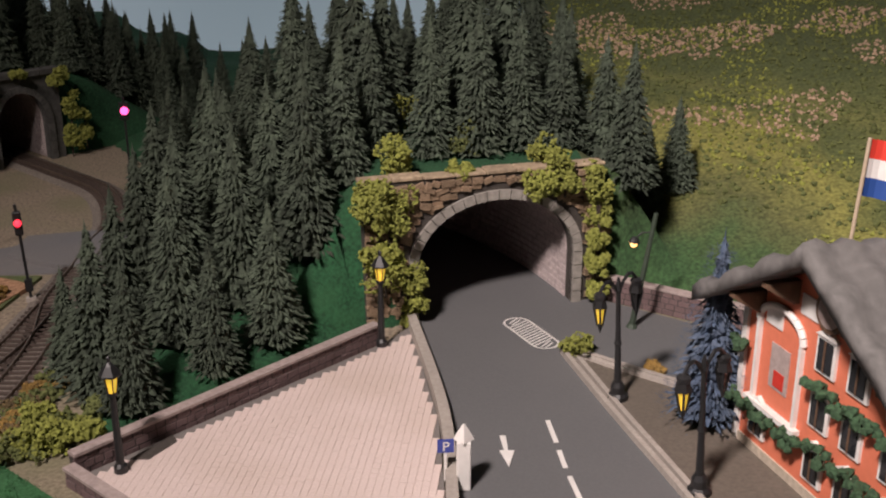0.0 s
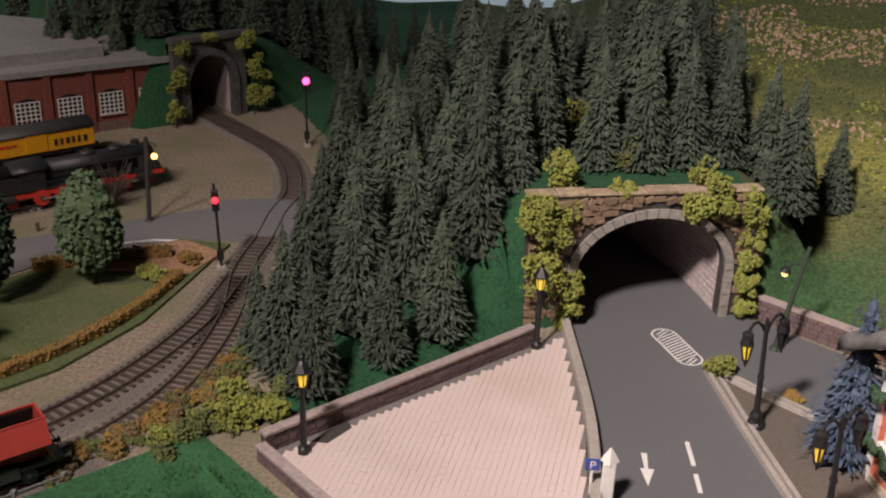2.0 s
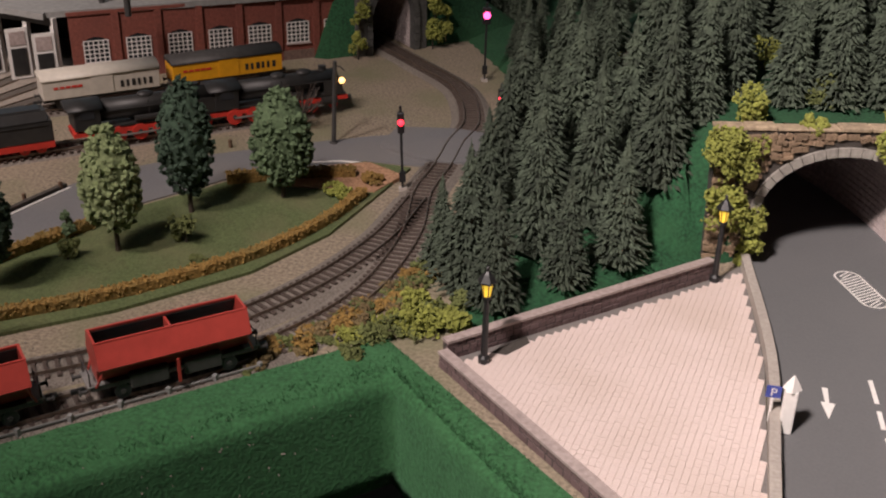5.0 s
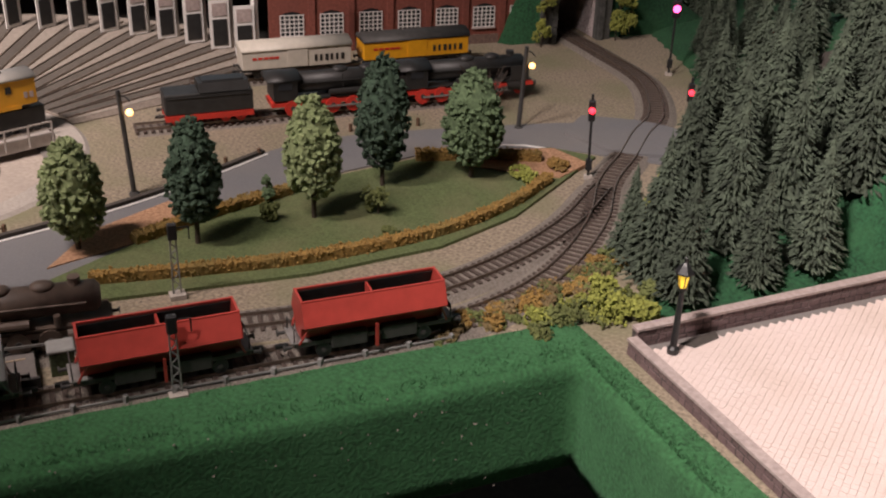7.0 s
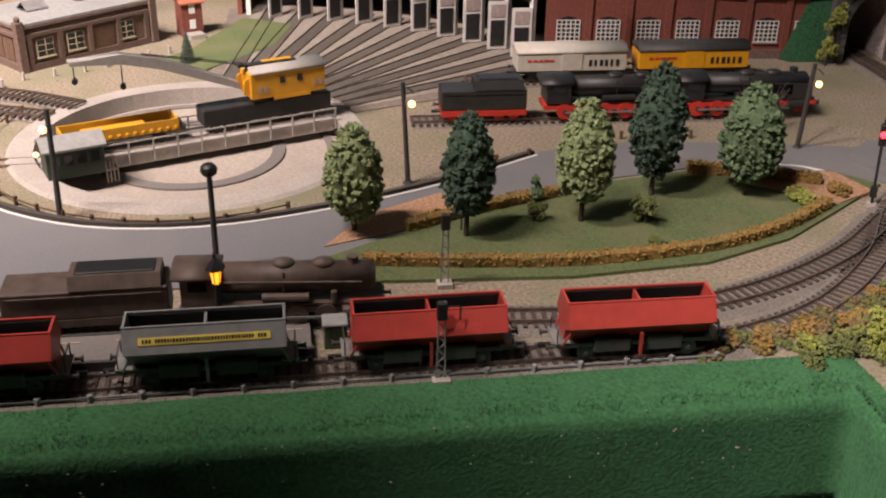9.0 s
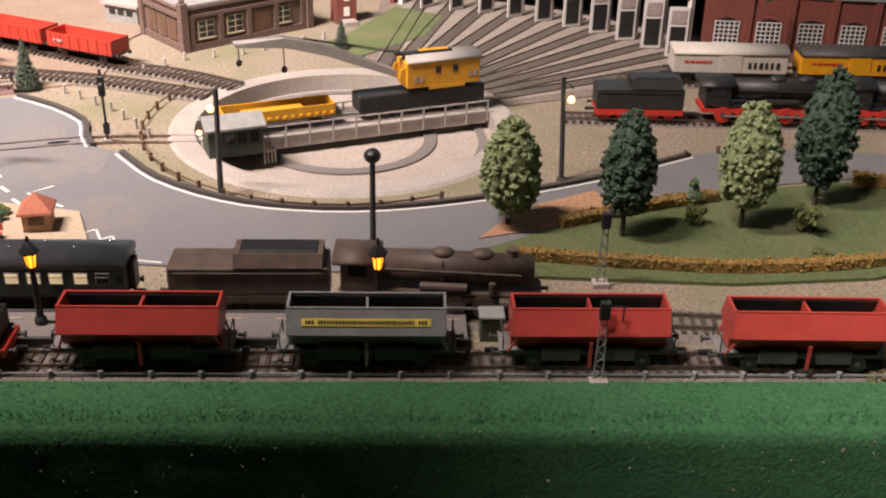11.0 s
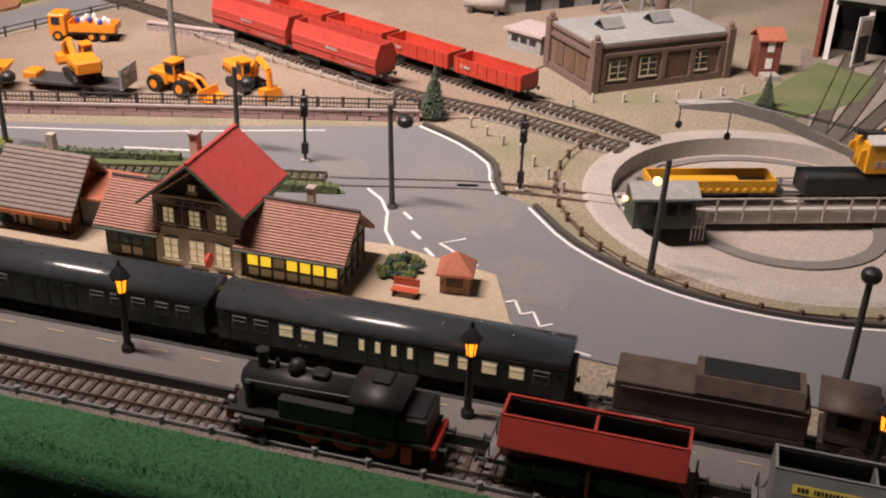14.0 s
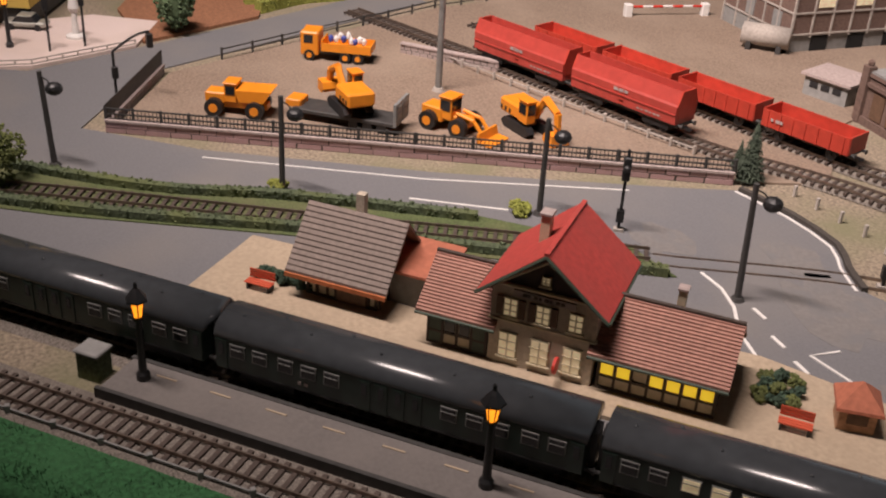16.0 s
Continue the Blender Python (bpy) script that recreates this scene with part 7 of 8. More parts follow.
goose_pole(0.090, pose(-0.450, 0.925, 0, 0, 0, 20), "grey wooden lamp post with glowing bulb by the crossing", True, 2)
goose_pole(0.098, pose(-0.693, 0.600, 0, 0, 0, 20), "grey wooden lamp post with glowing bulb by the road", True, -3)
wall_lamp(pose(0.148, 0.778, 0.0015) @ pose(0, 0, 0, 0, 8, 0))
goose_pole(0.100, pose(-0.870, 0.349, 0, 0, 0, 190), "dark lamp post with glowing bulb beside the turntable", True, -2)
goose_pole(0.092, pose(-1.060, 0.221, 0.0015, 0, 0, 45), "black lamp post with round shade at the road bend", False, -2)
goose_pole(0.084, pose(-1.223, 0.139, 0.0015, 0, 0, 45), "black lamp post with round shade beside the road", False)
goose_pole(0.084, pose(-1.316, -0.053, 0.0015, 0, 0, 45), "black lamp post with round shade beside the hedge", False)
goose_pole(0.083, pose(-1.413, -0.227, 0.0015, 0, 0, 45), "black lamp post with round shade near the junction", False, -3)
globe = thing("street_lamp", "black lamp post with round black globe beside the locomotive", "lamp", pose(-0.692, 0.369, 0.0), "road lamps")
part("post", cy((0, 0, 0), (0, 0, 0.086), 0.0025, 0.0021, 8), M["darkgrey"], globe)
part("base", cy((0, 0, 0), (0, 0, 0.003), 0.0055, 0.004, 8), M["darkgrey"], globe)
part("shade", ball(bmesh.new(), (0, 0, 0.089), 0.0066, 2, (1, 1, 0.9)), M["black"], globe, "round black lamp globe")
tp = thing("wooden_mast", "tall grey wooden mast in the works yard", "mast", pose(-1.513, 0.158, 0.002))
part("mast", cy((0, 0, 0), (0, 0, 0.17), 0.0036, 0.003, 10), M["steel"], tp)
part("base", cy((0, 0, 0), (0, 0, 0.004), 0.007, 0.005, 10), M["concrete"], tp)


def light_signal(h, m, label, bulb_mat, big=False, lean=0.0):
    t = thing("railway_signal", label, "signal", m @ pose(0, 0, 0, 0, lean, 0))
    part("mast", bx(-0.0012, 0.0012, -0.0012, 0.0012, 0, h), M["black"], t)
    w = 0.005 if big else 0.0032
    part("head", bx(-w, w, -0.003, 0.003, h - 0.026, h - 0.006, 0.0008), M["black"], t)
    part("lamp", ball(bmesh.new(), (0, -0.0036, h - 0.015), 0.0046 if big else 0.0032, 2), bulb_mat, t, "glowing signal lamp")
    part("base", bx(-0.004, 0.004, -0.003, 0.003, 0, 0.004), M["concrete"], t)
    part("cabinet", bx(-0.003, 0.003, -0.0025, 0.0025, 0.010, 0.020), M["black"], t)
    return t


light_signal(0.085, pose(-0.343, 0.834, 0, 0, 0, 20), "slim black signal with red light at the crossing", M["redbulb"], False, -2)
light_signal(0.070, pose(-0.284, 0.975, 0, 0, 0, 20), "slim black signal with red light among the firs", M["redbulb"])
light_signal(0.098, pose(-0.355, 1.185, 0, 0, 0, 20), "tall black signal with bright pink light before the tunnel", M["pinkbulb"], True)
light_signal(0.074, pose(-1.045, 0.339, 0, 0, 0, 60), "dark semaphore mast beside the turntable crossing", M["black"])
light_signal(0.072, pose(-1.180, 0.189, 0, 0, 0, 60), "dark signal mast behind the station", M["black"])


def gantry_signal(m, label):
    t = thing("lattice_signal", label, "signal", m)
    for s in (-1, 1):
        part("mast_rail", rod(bmesh.new(), (s * 0.003, 0, 0), (s * 0.0018, 0, 0.062), 0.0006, None, 5), M["steel"], t)
    b = bmesh.new()
    for k in range(12):
        x = 0.003 - 0.0012 * k / 12
        rod(b, (x * (-1) ** k, 0, k * 0.0052), (-x * (-1) ** k, 0, (k + 1) * 0.0052), 0.0005, None, 4)
    part("lattice", b, M["steel"], t)
    part("head", bx(-0.0034, 0.0034, -0.0025, 0.0025, 0.049, 0.062, 0.0008), M["black"], t)
    part("basket", rod(rod(bmesh.new(), (0, 0, 0.058), (0.012, 0, 0.058), 0.0006, None, 5), (0.012, 0, 0.058), (0.012, 0, 0.048), 0.0006, None, 5), M["black"], t)
    part("base", bx(-0.006, 0.006, -0.005, 0.005, 0, 0.004), M["concrete"], t)


gantry_signal(pose(*sp(0.553, -0.0285), 0.0, 0, 0, ST), "grey lattice mast signal by the front track")
gantry_signal(pose(*sp(0.575, 0.100), 0.0, 0, 0, ST), "grey lattice mast signal between the tracks")


def relay_box(m):
    t = thing("relay_box", "small grey-green relay cabinet beside the track", "cabinet", m)
    part("body", bx(-0.008, 0.008, -0.007, 0.007, 0, 0.018, 0.0006), M["hedgeg"], t)
    part("lid", bx(-0.009, 0.009, -0.008, 0.008, 0.018, 0.0205, 0.0008), M["greyroof"], t)


relay_box(at_st(-0.303, 0.030))
relay_box(at_st(0.487, 0.028))
relay_box(at_st(0.283, 0.026, 0.0088))


def bollard_sign():
    t = thing("bollard", "white pointed bollard at the parking entrance", "bollard", pose(0.012, 0.549, 0.0115))
    part("shaft", bx(-0.0042, 0.0042, -0.0042, 0.0042, -0.010, 0.022, 0.0006), M["white"], t)
    part("tip", lathe(bmesh.new(), [(0.0062, 0.022), (0.0042, 0.026), (0.0006, 0.032)], 4), M["white"], t)
    s = thing("parking_sign", "blue square parking sign on a white post", "sign", pose(0.0015, 0.553, 0.004, 0, 0, 5))
    part("post", cy((0, 0, 0), (0, 0, 0.026), 0.0010), M["white"], s)
    part("plate", bx(-0.0048, 0.0048, -0.0012, -0.0004, 0.019, 0.0275), M["sign"], s)
    word = bpy.data.curves.new("letter", "FONT")
    word.body, word.size, word.align_x = "P", 0.0085, "CENTER"
    word.materials.append(M["white"])
    w = new("letter", word)
    w.parent = s
    w.matrix_basis = pose(0, -0.0015, 0.0203, 90, 0, 0)


bollard_sign()


# ---- fences ----
def post_fence(name, pts, label, spacing=0.032, h=0.011, bars=(0.0085,), r=0.0016, mtl="bridge"):
    ln = [Vector((*p, 0)) for p in pts]
    t = thing(name, label, "fence")
    run = []
    for p, q in zip(ln, ln[1:]):
        n = max(1, round((q - p).length / spacing))
        run += [p.lerp(q, k / n) for k in range(n)]
    run.append(ln[-1])
    bm = bx(-r, r, -r, r, 0, h, 0.0003)
    first = part("post", bm, M[mtl], t)
    first.location = run[0]
    for p in run[1:]:
        o = new("post", first.data)
        o.parent = t
        o.location = p
        o.rotation_euler = (0, 0.06 * noise.noise(p * 90), 0.4 * noise.noise(p * 40))
    for z in bars:
        part("rail", beam(bmesh.new(), ln, 0.0012, z - 0.0006, z + 0.0006), M[mtl], t)
    return t


post_fence("lineside_fence", [sp(-0.55, -0.024), sp(0.20, -0.025), sp(0.745, -0.026)], "low weathered grey fence along the track", 0.032, 0.0075, (0.0048,), 0.0016, "greyroof")
post_fence("lineside_fence", [(-1.235, 0.350), (-1.20, 0.375), (-1.12, 0.385), (-1.03, 0.375)], "low grey posts beside the road bend", 0.032, 0.011, (), 0.0014, "bridge")
tt_pts = [polar(0.203, a) for a in range(200, 352, 8)]
post_fence("lineside_fence", tt_pts, "low brown posts round the turntable", 0.030, 0.009, (0.006,), 0.0015, "wood")
post_fence("lineside_fence", [(-0.675, 0.66), (-0.60, 0.83), (-0.52, 0.905)], "low brown posts behind the road", 0.035, 0.009, (), 0.0015, "wood")
post_fence("lineside_fence", [(-1.30, 0.335), (-1.44, 0.268), (-1.60, 0.20)], "pale wooden fence before the hopper wagons", 0.026, 0.011, (0.008,), 0.0013, "concrete")
post_fence("lineside_fence", [(-1.205, 0.475), (-1.215, 0.535), (-1.19, 0.60), (-1.17, 0.74)], "grey posts before the works building", 0.03, 0.010, (), 0.0014, "bridge")


def yard_fence():
    t = thing("yard_fence", "dark metal railing on the yard wall", "fence")
    pts = [(-1.236, 0.335), (-1.482, -0.178), (-1.628, -0.108)]
    ln = [Vector((*p, 0)) for p in pts]
    for z in (0.0130, 0.0180, 0.0230):
        part("rail", beam(bmesh.new(), ln[:2], 0.0016, z - 0.0006, z + 0.0006), M["darkgrey"], t)
    part("mesh_panel", beam(bmesh.new(), ln[1:], 0.001, 0.009, 0.026), M["darkgrey"], t)
    n = 22
    first = part("post", bx(-0.0012, 0.0012, -0.0012, 0.0012, 0.010, 0.0245), M["darkgrey"], t)
    first.location = ln[0]
    for k in range(1, n + 1):
        o = new("post", first.data)
        o.parent, o.location = t, ln[0].lerp(ln[1], k / n)
    bm = bmesh.new()
    for k in range(160):
        p, q = ln[0].lerp(ln[1], k / 160), ln[0].lerp(ln[1], (k + 1) / 160)
        c = p.lerp(q, 0.5)
        rod(bm, (c.x, c.y, 0.0125), (c.x, c.y, 0.0225), 0.0004, None, 4, False)
    part("bar_infill", bm, M["darkgrey"], t)


yard_fence()
post_fence("rear_fence", [(-1.66, -0.04), (-1.80, 0.26), (-1.86, 0.50)], "dark fence along the far road", 0.04, 0.014, (0.006, 0.012), 0.0012, "darkgrey")


# ---- trees, hedges and bushes ----
def conifer_mesh(seed, bits=1150):
    """A stepped cone of small upturned needle sprays round a ragged core."""
    rng = random.Random(seed)
    verts, faces = [], []

    def reach(f):
        step = (f * 15) % 1.0
        return (0.205 * (1 - f) ** 0.88 + 0.010) * (1.06 - 0.22 * step)
    n, rings = 11, 34
    for k in range(rings):
        f = k / (rings - 1)
        for i in range(n):
            a = 6.28319 * (i + 0.5 * (k % 2)) / n
            r = reach(f) * rng.uniform(0.52, 0.82)
            verts.append((r * math.cos(a), r * math.sin(a), 0.07 + 0.92 * f - (0.02 if i % 2 else 0.0)))
    for k in range(rings - 1):
        for i in range(n):
            p, q = k * n + i, k * n + (i + 1) % n
            faces += [(p, q, q + n), (p, q + n, p + n)]
    faces.append(tuple(range(n))[::-1])
    for _ in range(bits):
        f = 1 - rng.random() ** 0.62
        a = rng.uniform(0, 6.28319)
        c, s = math.cos(a), math.sin(a)
        R = reach(f) * rng.uniform(0.86, 1.20)
        L = min(R * 0.95, rng.uniform(0.050, 0.085) * (1 - 0.45 * f))
        w = rng.uniform(0.008, 0.014) * (1 - 0.3 * f)
        z = 0.075 + 0.925 * f
        tilt = rng.uniform(-0.55, 0.15)
        side = rng.uniform(-0.45, 0.45)
        o = len(verts)
        bx_, by_, bz_ = (R - L) * c, (R - L) * s, z + 0.012
        tx, ty, tz = R * c - side * L * s, R * s + side * L * c, z + tilt * L
        mx, my, mz = bx_ * 0.4 + tx * 0.6, by_ * 0.4 + ty * 0.6, bz_ * 0.4 + tz * 0.6
        verts += [(bx_, by_, bz_), (mx - w * s, my + w * c, mz), (mx + w * s, my - w * c, mz), (mx, my, mz + w * 0.9), (tx, ty, tz)]
        faces += [(o, o + 3, o + 1), (o, o + 2, o + 3), (o + 1, o + 3, o + 4), (o + 3, o + 2, o + 4), (o, o + 1, o + 2), (o + 1, o + 4, o + 2)]
    o = len(verts)
    verts += [(0, 0, 1.05), (0.012, 0, 0.95), (-0.006, 0.010, 0.95), (-0.006, -0.010, 0.95)]
    faces += [(o, o + 1, o + 2), (o, o + 2, o + 3), (o, o + 3, o + 1)]
    return verts, faces


def conifer(seed, label, material, name="fir_tree", group="fir forest"):
    t = thing(name, label, "tree", group=group)
    part("trunk", cy((0, 0, -0.12), (0, 0, 0.8), 0.028, 0.008, 7), M["trunk"], t)
    verts, faces = conifer_mesh(seed)
    me = bpy.data.meshes.new("crown")
    me.from_pydata(verts, [], faces)
    me.materials.append(material)
    c = new("crown", me)
    c.parent = t
    return t


def put(ob, x, y, z, h, turn, slim=1.0):
    ob.matrix_basis = pose(x, y, z, 0, 0, turn) @ Matrix.Diagonal((h * slim, h * slim, h, 1))


def ground_z(x, y):
    h = hill_height(x, y)
    return max(0.0, h)


FIRS = [conifer(s, "dark grey-green model fir tree in the forest", M["conifer"]) for s in (1, 2, 3, 4, 5)]
rng = random.Random(21)
spots = []
# the firs in front, along the wall and the track
for x, y, h in ((-0.262, 0.690, 0.088), (-0.205, 0.640, 0.105), (-0.235, 0.672, 0.125), (-0.160, 0.690, 0.098), (-0.190, 0.715, 0.135), (-0.240, 0.745, 0.125), (-0.125, 0.735, 0.112), (-0.155, 0.775, 0.150),
                (-0.205, 0.800, 0.145), (-0.105, 0.800, 0.150), (-0.245, 0.830, 0.130), (-0.080, 0.835, 0.120), (-0.140, 0.850, 0.155), (-0.190, 0.875, 0.150),
                (-0.060, 0.880, 0.12), (-0.010, 0.870, 0.115), (0.030, 0.880, 0.125), (0.065, 0.895, 0.120), (0.100, 0.905, 0.105), (0.140, 0.920, 0.125), (0.185, 0.945, 0.085), (0.215, 0.965, 0.09), (0.165, 0.985, 0.10)):
    spots.append((x, y, h))
tries = 0
while len(spots) < 96 and tries < 6000:
    tries += 1
    x, y = rng.uniform(-0.42, 0.16), rng.uniform(0.86, 1.62)
    if hill_distance(x, y) < 0.02 or x > 0.17 - (y - 0.9) * 0.15 or (-0.07 < x < 0.13 and y < 0.865):
        continue
    if any((x - a) ** 2 + (y - b) ** 2 < 0.050 ** 2 for a, b, _ in spots):
        continue
    if x < -0.02 and y > 1.30:
        continue
    spots.append((x, y, rng.uniform(0.110, 0.155) * (1.0 - 0.36 * sstep(1.0, 1.30, y) * (x < 0.0))))
for k, (x, y, h) in enumerate(spots):
    src = FIRS[k % 5]
    ob = src if k < 5 else copy_thing(src, Matrix())
    ob.scale = (1, 1, 1)
    put(ob, x, y, ground_z(x, y) - 0.004, h, rng.uniform(0, 360), rng.uniform(0.88, 1.16))
for k in range(36):
    x, y = rng.uniform(-1.45, -0.66), rng.uniform(1.44, 1.68)
    put(copy_thing(FIRS[k % 5], Matrix()), x, y, max(0.0, rail_height(x, y)) - 0.004, rng.uniform(0.11, 0.145), rng.uniform(0, 360))
rear = []
while len(rear) < 52:
    x, y = rng.uniform(-0.74, -0.20), rng.uniform(1.24, 1.60)
    q = Vector((x, y)) - RAIL_C
    al, back = q.dot(RAIL_D), RAIL_D.x * q.y - RAIL_D.y * q.x
    if back < 0.05 or (al > 0.065 and back < 0.06) or (x > -0.36 and rng.random() < 0.75) or any((x - a) ** 2 + (y - b) ** 2 < 0.040 ** 2 for a, b in rear):
        continue
    rear.append((x, y))
    put(copy_thing(FIRS[len(rear) % 5], Matrix()), x, y, max(0.0, rail_height(x, y)) - 0.004, rng.uniform(0.120, 0.160) * (0.72 if x > -0.36 else 1.0), rng.uniform(0, 360), rng.uniform(0.78, 1.0))
for al, back, h in ((0.085, 0.035, 0.11), (0.115, 0.05, 0.125), (0.15, 0.04, 0.12), (0.135, 0.085, 0.14), (0.185, 0.06, 0.13), (0.22, 0.035, 0.115), (0.205, 0.10, 0.14), (0.25, 0.075, 0.13)):
    p = RAIL_C + RAIL_D * al + Vector((-RAIL_D.y, RAIL_D.x)) * back
    put(copy_thing(FIRS[int(al * 100) % 5], Matrix()), p.x, p.y, max(0.0, rail_height(p.x, p.y)) - 0.004, h, al * 900, 0.9)
for x, y, h in ((-1.237, 0.352, 0.058), (-1.125, 0.700, 0.042), (-1.262, 0.358, 0.03)):
    o = copy_thing(FIRS[1], Matrix())
    o["group"] = "yard firs"
    put(o, x, y, 0, h, 40, 1.1)


def spray(seed, n, shape, r0, r1):
    """A cloud of small leaf tufts; shape(rng) gives a place for each."""
    rg = random.Random(seed)
    verts, faces = [], []
    for _ in range(n):
        c = Vector(shape(rg))
        r = rg.uniform(r0, r1)
        o = len(verts)
        pts = [Vector((1, 0, 0)), Vector((-1, 0, 0)), Vector((0, 1, 0)), Vector((0, -1, 0)), Vector((0, 0, 1)), Vector((0, 0, -1))]
        e = Euler((rg.uniform(0, 6), rg.uniform(0, 6), rg.uniform(0, 6))).to_matrix()
        for p in pts:
            verts.append(c + e @ (p * r * rg.uniform(0.55, 1.25)))
        faces += [(o, o + 2, o + 4), (o + 2, o + 1, o + 4), (o + 1, o + 3, o + 4), (o + 3, o, o + 4), (o + 2, o, o + 5), (o + 1, o + 2, o + 5), (o + 3, o + 1, o + 5), (o, o + 3, o + 5)]
    me = bpy.data.meshes.new("crown")
    me.from_pydata(verts, [], faces)
    return me


def egg(h, w, low):
    def f(rg):
        while True:
            a, b, c = rg.uniform(-1, 1), rg.uniform(-1, 1), rg.uniform(-1, 1)
            d = a * a + b * b + c * c
            if 0.45 < d < 1:
                k = 1.0 - 0.22 * c
                return (a * w * k, b * w * k, low + (h - low) * (0.5 + 0.5 * c))
    return f


def leafy(x, y, h, w, low, material, label, seed, n=900):
    t = thing("garden_tree", label, "tree", pose(x, y, 0.003, 0, 0, seed * 50), "garden trees")
    tr = cy((0, 0, 0), (0, 0, h * 0.6), 0.0024, 0.001, 8)
    for k in range(5):
        a = k * 1.3
        rod(tr, (0, 0, low + k * 0.008), (w * 0.6 * math.cos(a), w * 0.6 * math.sin(a), low + 0.014 + k * 0.01), 0.0009, 0.0004, 5)
    part("trunk", tr, M["trunk"], t)
    part("inner_crown", ball(bmesh.new(), (0, 0, (h + low) / 2), 1.0, 2, (w * 0.86, w * 0.86, (h - low) * 0.44), 0.1, random.Random(seed)), material, t)
    me = spray(seed, n, egg(h, w, low), 0.0020, 0.0040)
    me.materials.append(material)
    c = new("crown", me)
    c.parent = t


leafy(-0.661, 0.492, 0.096, 0.0245, 0.008, M["leafl"], "pale green garden tree with egg-shaped crown", 31)
leafy(-0.583, 0.545, 0.110, 0.0215, 0.018, M["leafd"], "dark green garden tree with egg-shaped crown", 32)
leafy(-0.525, 0.632, 0.112, 0.0240, 0.018, M["leafl"], "pale green garden tree with slim trunk", 33)
leafy(-0.505, 0.720, 0.126, 0.0240, 0.016, M["leafd"], "tall dark green garden tree on the lawn", 34)
leafy(-0.441, 0.778, 0.106, 0.0280, 0.012, M["leafm"], "broad mid-green garden tree at the lawn's end", 35)


def bush(x, y, z, r, h, material, label, seed, n=110, name="bush", group=""):
    t = thing(name, label, "bush", pose(x, y, z), group)

    rb = random.Random(seed * 3 + 1)
    lobes = [(Vector((rb.uniform(-0.62, 0.62) * r, rb.uniform(-0.62, 0.62) * r, rb.uniform(0.22, 0.74) * h)), rb.uniform(0.30, 0.62)) for _ in range(7)]

    def f(rg):
        c, k = lobes[rg.randrange(7)]
        d = Vector((rg.gauss(0, 1), rg.gauss(0, 1), rg.gauss(0, 1))).normalized() * rg.uniform(0.55, 1.0) * k
        return (c.x + d.x * r, c.y + d.y * r, max(0.0, c.z + d.z * min(h, r * 1.5) * 0.7))
    me = spray(seed, int(n * 2.4), f, 0.0009, 0.0024)
    me.materials.append(material)
    c = new("foliage", me)
    c.parent = t
    part("stem", cy((0, 0, -0.003), (0, 0, h * 0.6), 0.0012, 0.0006, 6), M["trunk"], t)


bs = random.Random(8)
for k in range(44):
    f = k / 43
    q = smooth_line([(-0.350, 0.508), (-0.318, 0.560), (-0.288, 0.625), (-0.266, 0.700)], 0.004)
    p = q[int(f * (len(q) - 1))] + Vector((bs.uniform(-0.007, 0.010), bs.uniform(-0.007, 0.007), 0))
    bush(p.x, p.y, 0, bs.uniform(0.008, 0.015), bs.uniform(0.005, 0.011), M[("hedge", "bushd", "scrub")[k % 3]], "low ochre-brown scrub beside the track", 100 + k, 80, group="lineside scrub")
for k in range(16):
    p = Vector((-0.305, 0.535, 0)).lerp(Vector((-0.236, 0.640, 0)), bs.random()) + Vector((bs.uniform(-0.012, 0.018), bs.uniform(-0.012, 0.008), 0))
    bush(p.x, p.y, 0, bs.uniform(0.009, 0.016), bs.uniform(0.006, 0.016), M["bush"] if k % 2 else M["bushd"], "yellow-green flock bush beside the track", 500 + k, 80, group="lineside bushes")
for k, (x, y, r, h) in enumerate(((-0.245, 0.592, 0.020, 0.022), (-0.225, 0.598, 0.016, 0.020), (-0.262, 0.620, 0.016, 0.018), (-0.262, 0.760, 0.012, 0.03), (-0.268, 0.86, 0.012, 0.02), (0.098, 0.724, 0.015, 0.026), (0.150, 0.700, 0.008, 0.008))):
    bush(x, y, 0, r, h, M["bush"] if k < 6 else M["hedge"], "light yellow-green flock bush", 140 + k, 140, group="lineside bushes")
# creepers on and round the road tunnel portal
pd = Vector((0.954, 0.299, 0))
for k, (a, z, r, h, out) in enumerate(((-0.098, 0.048, 0.017, 0.045, 1), (-0.088, 0.078, 0.020, 0.042, 1), (-0.106, 0.092, 0.015, 0.028, 1), (-0.076, 0.020, 0.018, 0.040, 1), (-0.072, 0.0, 0.012, 0.030, 1), (-0.094, 0.030, 0.020, 0.046, 1), (-0.090, 0.062, 0.022, 0.046, 1), (-0.100, 0.098, 0.020, 0.026, 1), (0.085, 0.062, 0.011, 0.045, 1), (0.084, 0.030, 0.011, 0.045, 1), (0.083, 0.096, 0.012, 0.030, 1), (0.083, 0.078, 0.011, 0.045, 1), (0.086, 0.045, 0.012, 0.045, 1), (0.084, 0.012, 0.010, 0.045, 1), (0.034, 0.094, 0.019, 0.030, 1), (0.044, 0.110, 0.020, 0.032, 0), (0.054, 0.098, 0.013, 0.026, 1), (-0.030, 0.113, 0.011, 0.018, 0), (-0.078, 0.113, 0.018, 0.040, -1), (0.085, 0.0, 0.010, 0.022, 1))):
    p = Vector((0.043, 0.811, 0)) + pd * a - Vector((-0.299, 0.954, 0)) * (0.007 if out > 0 else (-0.003 if out == 0 else -0.022))
    bush(p.x, p.y, z, r, h, M["bush"], "yellow-green creeper hanging on the tunnel portal", 160 + k, 240, "creeper", "portal creepers")
